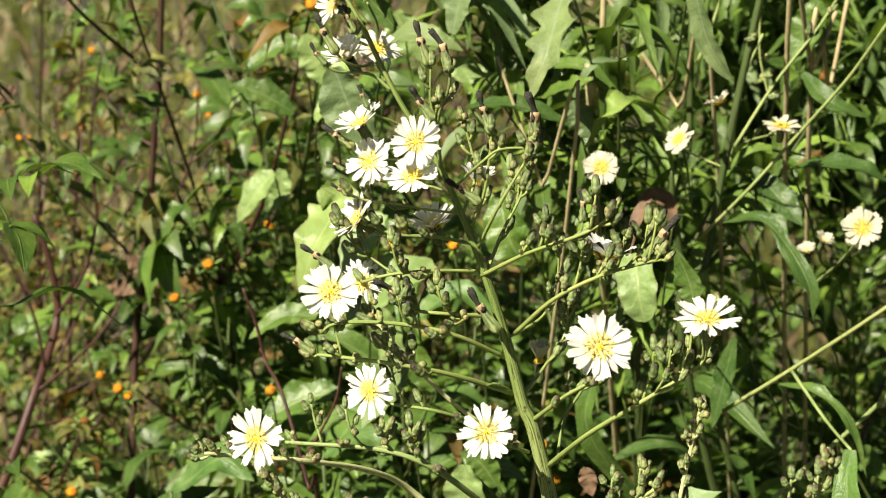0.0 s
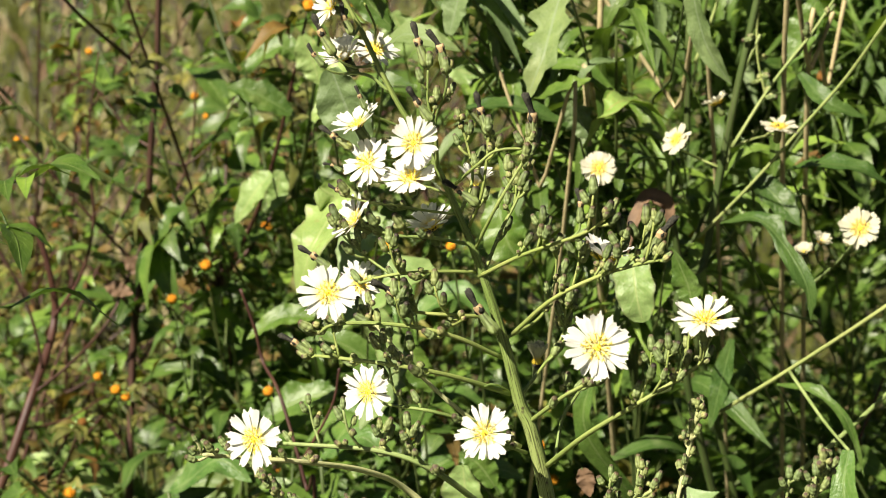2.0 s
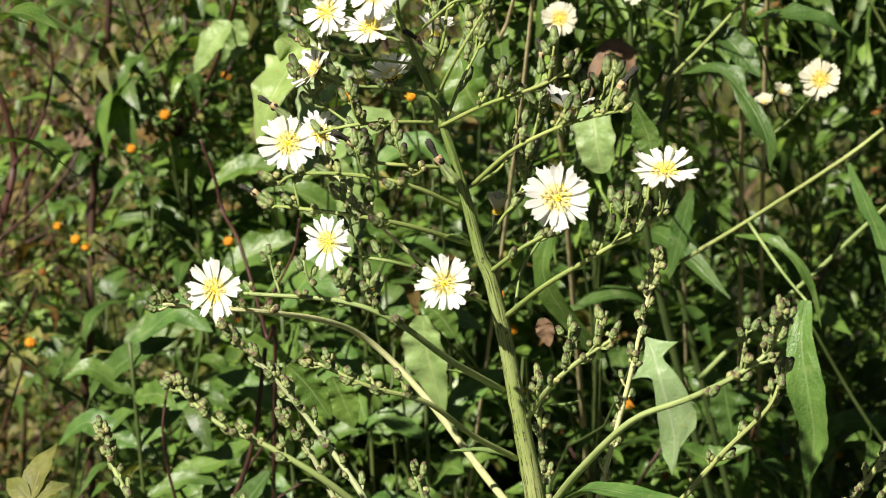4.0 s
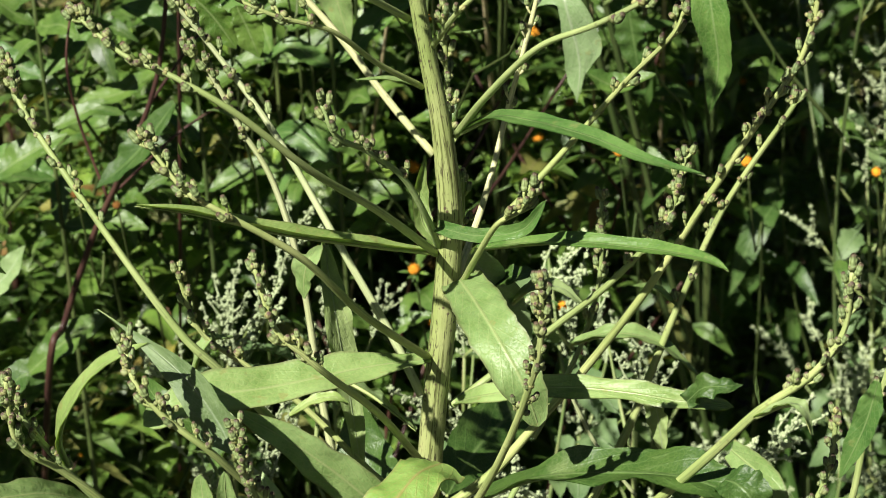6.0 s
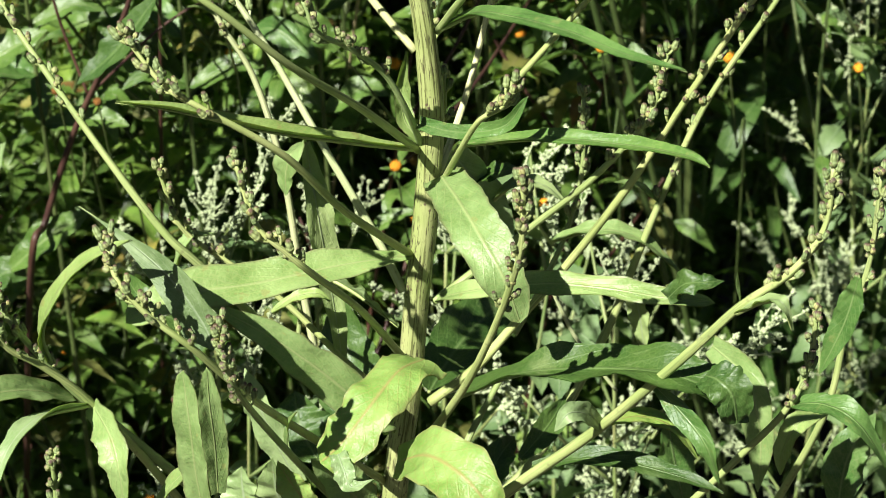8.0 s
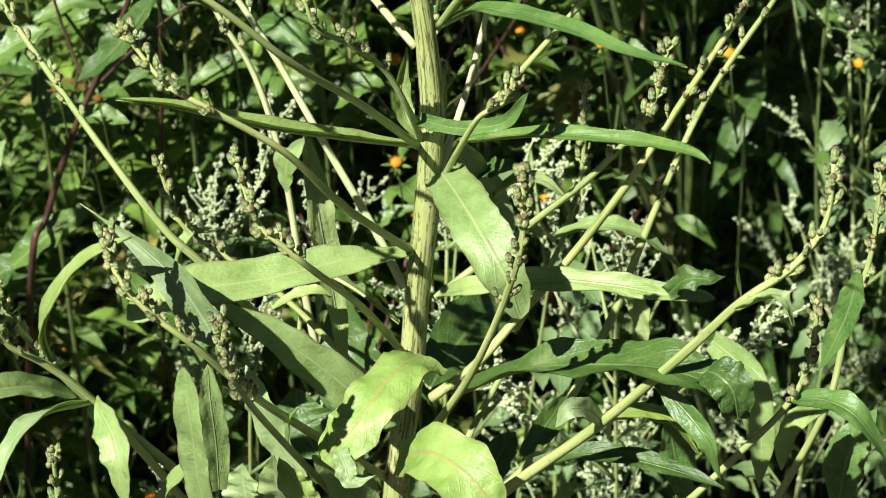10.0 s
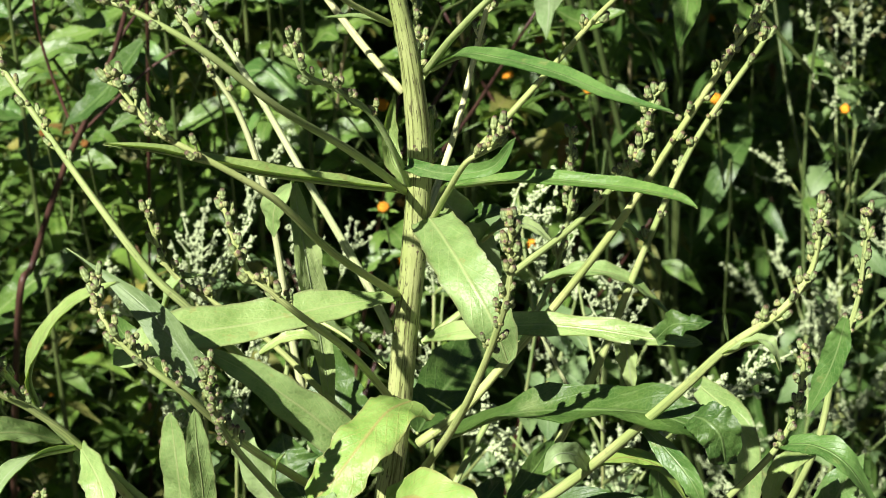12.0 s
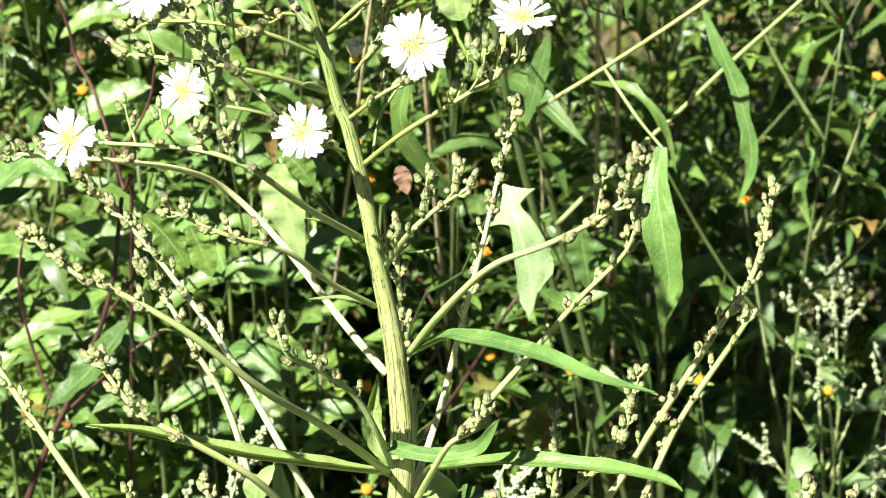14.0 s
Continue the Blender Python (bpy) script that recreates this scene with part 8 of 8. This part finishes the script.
# ---- young lettuces behind, with broad sunlit leaves ----
def broad_leaved(x, y, height, seed, count):
    """A young plant: one stem, leaves on short stalks round its upper third, tilted to the light."""
    rng = random.Random(seed)
    young = thing("wild_lettuce", (0, 0, 0), "young wild lettuce with broad sunlit yellow-green leaves", "wild plant", "young lettuces behind")
    path = spline([(x + 0.05, y + 0.06, -0.02), (x + 0.02, y + 0.03, height * 0.5), (x, y, height)], 30)
    part("stem", Shape().tube(path, lambda u: 0.0030 - 0.0018 * u, 7, 0.06, 5, 0.03, rng).mesh("stem", STEM_BACK), young)
    for k in range(count):
        p = path[25 + k % 6]
        a = k * 2.4 + rng.uniform(-0.4, 0.4)
        d = Vector((math.cos(a), 0.55 * math.sin(a), rng.uniform(0.1, 0.6))).normalized()
        l = rng.uniform(0.036, 0.060)
        a0 = p + d * l * 0.3
        path_leaf = [tuple(p), tuple(a0), tuple(a0 + d * l * 0.5 + Vector((0, 0, l * 0.05))), tuple(a0 + d * l + Vector((0, 0, -l * rng.uniform(0.1, 0.5))))]
        face = (-0.4 + rng.uniform(-0.3, 0.3), -0.6 + rng.uniform(-0.3, 0.3), 0.65)
        leaf(young, path_leaf, l * rng.uniform(0.15, 0.22), face, seed=seed * 40 + k, mat=(LEAF_BACK, LEAF_MID)[k % 2], base=0.10, widest=0.55, rib=False)


for x, y, height, seed, count in ((-0.25, 1.33, 1.06, 61, 12), (-0.16, 1.37, 1.07, 62, 13), (-0.07, 1.35, 1.06, 63, 12), (-0.12, 1.48, 1.13, 65, 12)):
    broad_leaved(x, y, height, seed, count)

# ---- tan and straw stalks of last season ----
tagged(new("dry_stalk", Shape().tube(spline([(0.1126, 2.2000, -0.0200), (0.0126, 1.4000, 1.2128), (0.0137, 1.4000, 1.2842), (0.0154, 1.4000, 1.3541), (0.0160, 1.4000, 1.3817)], 24), lambda u: 0.0021 + (-0.0004) * u, 7, 0.06, 4, 0.06).mesh("dry_stalk", STRAW)), "dry straw-coloured upright stalk among the weeds", "dry stalk", "dry stalks")
tagged(new("dry_stalk", Shape().tube(spline([(0.1866, 2.2000, -0.0200), (0.0866, 1.4000, 1.2487), (0.0617, 1.4000, 1.2877), (0.0336, 1.4000, 1.3298), (0.0126, 1.4000, 1.3645)], 24), lambda u: 0.0014 + (0.0000) * u, 7, 0.06, 4, 0.06).mesh("dry_stalk", STRAW)), "dry straw-coloured upright stalk among the weeds", "dry stalk", "dry stalks")
tagged(new("dry_stalk", Shape().tube(spline([(-0.1575, 2.0200, -0.0200), (-0.0075, 1.3200, 1.2224), (-0.0208, 1.3200, 1.2529), (-0.0290, 1.3200, 1.2765), (-0.0470, 1.3200, 1.3298)], 24), lambda u: 0.0013 + (-0.0003) * u, 7, 0.06, 4, 0.06).mesh("dry_stalk", STRAW)), "dry straw-coloured upright stalk among the weeds", "dry stalk", "dry stalks")
tagged(new("dry_stalk", Shape().tube(spline([(0.2473, 2.2500, -0.0200), (0.1473, 1.4500, 1.2398), (0.1603, 1.4500, 1.2945), (0.1695, 1.4500, 1.3483)], 24), lambda u: 0.0018 + (-0.0004) * u, 7, 0.06, 4, 0.06).mesh("dry_stalk", STRAW)), "dry straw-coloured upright stalk among the weeds", "dry stalk", "dry stalks")
tagged(new("dry_stalk", Shape().tube(spline([(0.2279, 2.2000, -0.0200), (0.1279, 1.4000, 1.2700), (0.1442, 1.4000, 1.3120), (0.1570, 1.4000, 1.3466)], 24), lambda u: 0.0018 + (-0.0004) * u, 7, 0.06, 4, 0.06).mesh("dry_stalk", STRAW)), "dry straw-coloured upright stalk among the weeds", "dry stalk", "dry stalks")

# ---- bare reddish-brown twigs of beggarticks ----

neighbour = thing("beggarticks", (0, 0, 0), "nearly bare beggarticks with thick dark reddish-brown twigs", "weed", "twiggy beggarticks")
branch(neighbour, [(-0.5639, 1.8200, -0.0200), (-0.5139, 1.7200, 0.4418), (-0.4639, 1.6200, 0.9036), (-0.4347, 1.6200, 0.9624), (-0.4126, 1.6500, 1.0292), (-0.4045, 1.7000, 1.0743), (-0.4061, 1.7000, 1.1148), (-0.4181, 1.7000, 1.1594)], 0.0053, 0.0021, seed=264, mat=TWIG, name="stem")
branch(neighbour, [(-0.4081, 1.6500, 1.0337), (-0.3856, 1.6700, 1.0506), (-0.3599, 1.7000, 1.0790), (-0.3372, 1.7200, 1.1331)], 0.0014, 0.0009, seed=265, mat=TWIG, name="side_shoot")
branch(neighbour, [(-0.4053, 1.6600, 1.0487), (-0.4121, 1.6600, 1.0887), (-0.4275, 1.6600, 1.1282), (-0.4432, 1.6600, 1.1587)], 0.0014, 0.0007, seed=266, mat=TWIG, name="side_shoot")
branch(neighbour, [(-0.4042, 1.7000, 1.0788), (-0.3805, 1.7000, 1.1149), (-0.3697, 1.7000, 1.1595), (-0.3716, 1.7000, 1.2167), (-0.3600, 1.7000, 1.2860)], 0.0016, 0.0007, seed=267, mat=TWIG, name="side_shoot")
branch(neighbour, [(-0.4090, 1.7000, 1.1193), (-0.4261, 1.7200, 1.0921), (-0.4536, 1.7200, 1.0828)], 0.0009, 0.0007, seed=268, mat=TWIG, name="side_shoot")
branch(neighbour, [(-0.4201, 1.6400, 1.0053), (-0.3897, 1.6600, 1.0085), (-0.3626, 1.6800, 1.0210)], 0.0011, 0.0007, seed=269, mat=TWIG, name="side_shoot")

neighbour = thing("beggarticks", (0, 0, 0), "upright beggarticks with dark red stem and thin twigs", "weed", "twiggy beggarticks")
branch(neighbour, [(-0.3607, 1.8200, -0.0200), (-0.3607, 1.7700, 0.4289), (-0.3607, 1.7200, 0.8778), (-0.3556, 1.7200, 0.9254), (-0.3529, 1.7500, 1.0481), (-0.3399, 1.7500, 1.1267), (-0.3324, 1.7500, 1.2083), (-0.3259, 1.7500, 1.2619), (-0.3211, 1.7500, 1.3452)], 0.0039, 0.0022, seed=270, mat=TWIG, name="stem")
branch(neighbour, [(-0.3499, 1.7500, 1.0667), (-0.3672, 1.7400, 1.0967), (-0.3978, 1.7400, 1.1196)], 0.0011, 0.0007, seed=271, mat=TWIG, name="side_shoot")
branch(neighbour, [(-0.3325, 1.7500, 1.2038), (-0.3528, 1.7600, 1.2157), (-0.3740, 1.7600, 1.2472), (-0.4002, 1.7600, 1.2651)], 0.0011, 0.0007, seed=272, mat=TWIG, name="side_shoot")
branch(neighbour, [(-0.3379, 1.7500, 1.1450), (-0.3139, 1.7600, 1.1704), (-0.3014, 1.7600, 1.2066), (-0.2977, 1.7600, 1.2515)], 0.0011, 0.0007, seed=273, mat=TWIG, name="side_shoot")
branch(neighbour, [(-0.3313, 1.7500, 1.1993), (-0.3053, 1.7400, 1.1921), (-0.2779, 1.7400, 1.2144), (-0.2637, 1.7400, 1.2454)], 0.0009, 0.0007, seed=274, mat=TWIG, name="side_shoot")
branch(neighbour, [(-0.3566, 1.7500, 1.0011), (-0.3225, 1.7300, 1.0349), (-0.3077, 1.7300, 1.0718)], 0.0011, 0.0007, seed=275, mat=TWIG, name="side_shoot")
branch(neighbour, [(-0.3573, 1.7400, 0.9568), (-0.3806, 1.7400, 0.9944), (-0.3918, 1.7400, 1.0505)], 0.0011, 0.0007, seed=276, mat=TWIG, name="side_shoot")

neighbour = thing("beggarticks", (0, 0, 0), "slender beggarticks with a thin dark red twig", "weed", "twiggy beggarticks")
branch(neighbour, [(-0.2569, 1.8000, -0.0200), (-0.2069, 1.5500, 0.5091), (-0.1569, 1.3000, 1.0381), (-0.1613, 1.3000, 1.0738), (-0.1779, 1.3200, 1.1243), (-0.1919, 1.3500, 1.1374), (-0.1966, 1.3500, 1.1589), (-0.2046, 1.3500, 1.1838)], 0.0013, 0.0010, seed=277, mat=TWIG, name="stem")
branch(neighbour, [(-0.1643, 1.3000, 1.0879), (-0.1449, 1.3000, 1.1232), (-0.1394, 1.3000, 1.1476)], 0.0009, 0.0007, seed=278, mat=TWIG, name="side_shoot")

neighbour = thing("beggarticks", (0, 0, 0), "beggarticks with a forked dark red stem", "weed", "twiggy beggarticks")
branch(neighbour, [(-0.3940, 1.7500, -0.0200), (-0.3190, 1.5000, 0.3967), (-0.2440, 1.2500, 0.8134), (-0.2308, 1.2500, 0.8604), (-0.2086, 1.2500, 0.9214), (-0.1840, 1.2500, 0.9732), (-0.1651, 1.2500, 1.0236), (-0.1560, 1.2500, 1.0830)], 0.0027, 0.0013, seed=279, mat=TWIG, name="stem")
branch(neighbour, [(-0.1989, 1.2500, 0.9438), (-0.2148, 1.2600, 0.9908), (-0.2195, 1.2600, 1.0268), (-0.2159, 1.2700, 1.0587)], 0.0010, 0.0007, seed=280, mat=TWIG, name="side_shoot")
branch(neighbour, [(-0.2005, 1.2600, 0.9393), (-0.1593, 1.3000, 0.9674), (-0.1238, 1.3000, 0.9899)], 0.0010, 0.0007, seed=281, mat=TWIG, name="side_shoot")
branch(neighbour, [(-0.1740, 1.2600, 0.9982), (-0.1491, 1.2600, 1.0341), (-0.1363, 1.2700, 1.0483)], 0.0010, 0.0007, seed=282, mat=TWIG, name="side_shoot")

# ---- a beggarticks whose orange heads show between the lettuce branches ----
weed = thing("beggarticks", (0, 0, 0), "slender beggarticks with small orange button heads", "weed", "beggarticks in the thicket")
button(weed, (-0.1139, 1.3500, 1.2099), (-0.2, -0.6, 0.7), 0.80, 0)
part("side_shoot", Shape().tube(spline([(-0.1139, 1.3500, 1.2099), (-0.1062, 1.3800, 1.1299), (-0.0996, 1.4500, 1.0699), (-0.080, 1.750, -0.02)], 12), lambda u: 0.0006 + 0.0005 * u, 5).mesh("side_shoot", STEM_BACK), weed)
button(weed, (-0.0751, 1.3500, 1.2100), (-0.2, -0.6, 0.7), 0.72, 0)
part("side_shoot", Shape().tube(spline([(-0.0751, 1.3500, 1.2100), (-0.0666, 1.3800, 1.1300), (-0.0588, 1.4500, 1.0700), (-0.035, 1.750, -0.02)], 12), lambda u: 0.0006 + 0.0005 * u, 5).mesh("side_shoot", STEM_BACK), weed)
button(weed, (-0.2668, 1.6000, 1.1420), (-0.2, -0.6, 0.7), 0.96, 0)
part("side_shoot", Shape().tube(spline([(-0.2668, 1.6000, 1.1420), (-0.2621, 1.6300, 1.0620), (-0.2601, 1.7000, 1.0020), (-0.256, 2.000, -0.02)], 12), lambda u: 0.0006 + 0.0005 * u, 5).mesh("side_shoot", STEM_BACK), weed)
button(weed, (-0.2924, 1.6000, 1.1167), (-0.2, -0.6, 0.7), 0.88, 0)
part("side_shoot", Shape().tube(spline([(-0.2924, 1.6000, 1.1167), (-0.2883, 1.6300, 1.0367), (-0.2871, 1.7000, 0.9767), (-0.286, 2.000, -0.02)], 12), lambda u: 0.0006 + 0.0005 * u, 5).mesh("side_shoot", STEM_BACK), weed)
button(weed, (-0.1889, 1.3500, 1.1182), (-0.2, -0.6, 0.7), 0.80, 0)
part("side_shoot", Shape().tube(spline([(-0.1889, 1.3500, 1.1182), (-0.1827, 1.3800, 1.0382), (-0.1784, 1.4500, 0.9782), (-0.166, 1.750, -0.02)], 12), lambda u: 0.0006 + 0.0005 * u, 5).mesh("side_shoot", STEM_BACK), weed)
button(weed, (-0.3368, 1.6000, 1.0481), (-0.2, -0.6, 0.7), 0.88, 0)
part("side_shoot", Shape().tube(spline([(-0.3368, 1.6000, 1.0481), (-0.3335, 1.6300, 0.9681), (-0.3336, 1.7000, 0.9081), (-0.337, 2.000, -0.02)], 12), lambda u: 0.0006 + 0.0005 * u, 5).mesh("side_shoot", STEM_BACK), weed)
button(weed, (-0.3294, 1.6000, 1.0430), (-0.2, -0.6, 0.7), 0.80, 0)
part("side_shoot", Shape().tube(spline([(-0.3294, 1.6000, 1.0430), (-0.3260, 1.6300, 0.9630), (-0.3259, 1.7000, 0.9030), (-0.328, 2.000, -0.02)], 12), lambda u: 0.0006 + 0.0005 * u, 5).mesh("side_shoot", STEM_BACK), weed)
button(weed, (-0.3048, 1.8000, 1.2367), (-0.2, -0.6, 0.7), 0.80, 0)
part("side_shoot", Shape().tube(spline([(-0.3048, 1.8000, 1.2367), (-0.3009, 1.8300, 1.1567), (-0.3000, 1.9000, 1.0967), (-0.300, 2.200, -0.02)], 12), lambda u: 0.0006 + 0.0005 * u, 5).mesh("side_shoot", STEM_BACK), weed)
button(weed, (-0.0157, 1.3000, 0.8724), (-0.2, -0.6, 0.7), 0.88, 0)
part("side_shoot", Shape().tube(spline([(-0.0157, 1.3000, 0.8724), (-0.0061, 1.3300, 0.7924), (0.0035, 1.4000, 0.7324), (0.034, 1.700, -0.02)], 12), lambda u: 0.0006 + 0.0005 * u, 5).mesh("side_shoot", STEM_BACK), weed)
button(weed, (-0.2264, 1.3000, 0.9246), (-0.2, -0.6, 0.7), 0.80, 1)
part("side_shoot", Shape().tube(spline([(-0.2264, 1.3000, 0.9246), (-0.2209, 1.3300, 0.8446), (-0.2177, 1.4000, 0.7846), (-0.209, 1.700, -0.02)], 12), lambda u: 0.0006 + 0.0005 * u, 5).mesh("side_shoot", STEM_BACK), weed)
button(weed, (-0.2013, 1.3000, 0.9170), (-0.2, -0.6, 0.7), 0.72, 1)
part("side_shoot", Shape().tube(spline([(-0.2013, 1.3000, 0.9170), (-0.1953, 1.3300, 0.8370), (-0.1913, 1.4000, 0.7770), (-0.180, 1.700, -0.02)], 12), lambda u: 0.0006 + 0.0005 * u, 5).mesh("side_shoot", STEM_BACK), weed)
button(weed, (0.2052, 1.4000, 0.9042), (-0.2, -0.6, 0.7), 0.88, 0)
part("side_shoot", Shape().tube(spline([(0.2052, 1.4000, 0.9042), (0.2193, 1.4300, 0.8242), (0.2355, 1.5000, 0.7642), (0.289, 1.800, -0.02)], 12), lambda u: 0.0006 + 0.0005 * u, 5).mesh("side_shoot", STEM_BACK), weed)
button(weed, (0.0760, 1.2500, 0.8711), (-0.2, -0.6, 0.7), 0.80, 0)
part("side_shoot", Shape().tube(spline([(0.0760, 1.2500, 0.8711), (0.0875, 1.2800, 0.7911), (0.0998, 1.3500, 0.7311), (0.140, 1.650, -0.02)], 12), lambda u: 0.0006 + 0.0005 * u, 5).mesh("side_shoot", STEM_BACK), weed)
button(weed, (0.1154, 1.3500, 0.9321), (-0.2, -0.6, 0.7), 0.72, 0)
part("side_shoot", Shape().tube(spline([(0.1154, 1.3500, 0.9321), (0.1277, 1.3800, 0.8521), (0.1411, 1.4500, 0.7921), (0.185, 1.750, -0.02)], 12), lambda u: 0.0006 + 0.0005 * u, 5).mesh("side_shoot", STEM_BACK), weed)
button(weed, (-0.1711, 1.2000, 0.6876), (-0.2, -0.6, 0.7), 0.80, 0)
part("side_shoot", Shape().tube(spline([(-0.1711, 1.2000, 0.6876), (-0.1646, 1.2300, 0.6076), (-0.1597, 1.3000, 0.5476), (-0.146, 1.600, -0.02)], 12), lambda u: 0.0006 + 0.0005 * u, 5).mesh("side_shoot", STEM_BACK), weed)
button(weed, (-0.2678, 1.2000, 0.7452), (-0.2, -0.6, 0.7), 0.80, 0)
part("side_shoot", Shape().tube(spline([(-0.2678, 1.2000, 0.7452), (-0.2632, 1.2300, 0.6652), (-0.2612, 1.3000, 0.6052), (-0.257, 1.600, -0.02)], 12), lambda u: 0.0006 + 0.0005 * u, 5).mesh("side_shoot", STEM_BACK), weed)
button(weed, (0.2923, 1.4000, 0.8968), (-0.2, -0.6, 0.7), 0.80, 0)
part("side_shoot", Shape().tube(spline([(0.2923, 1.4000, 0.8968), (0.3082, 1.4300, 0.8168), (0.3269, 1.5000, 0.7568), (0.390, 1.800, -0.02)], 12), lambda u: 0.0006 + 0.0005 * u, 5).mesh("side_shoot", STEM_BACK), weed)
button(weed, (-0.0198, 1.2500, 1.1150), (-0.2, -0.6, 0.7), 0.72, 0)
part("side_shoot", Shape().tube(spline([(-0.0198, 1.2500, 1.1150), (-0.0102, 1.2800, 1.0350), (-0.0008, 1.3500, 0.9750), (0.029, 1.650, -0.02)], 12), lambda u: 0.0006 + 0.0005 * u, 5).mesh("side_shoot", STEM_BACK), weed)
button(weed, (-0.0980, 1.3000, 1.1053), (-0.2, -0.6, 0.7), 0.80, 0)
part("side_shoot", Shape().tube(spline([(-0.0980, 1.3000, 1.1053), (-0.0899, 1.3300, 1.0253), (-0.0829, 1.4000, 0.9653), (-0.061, 1.700, -0.02)], 12), lambda u: 0.0006 + 0.0005 * u, 5).mesh("side_shoot", STEM_BACK), weed)
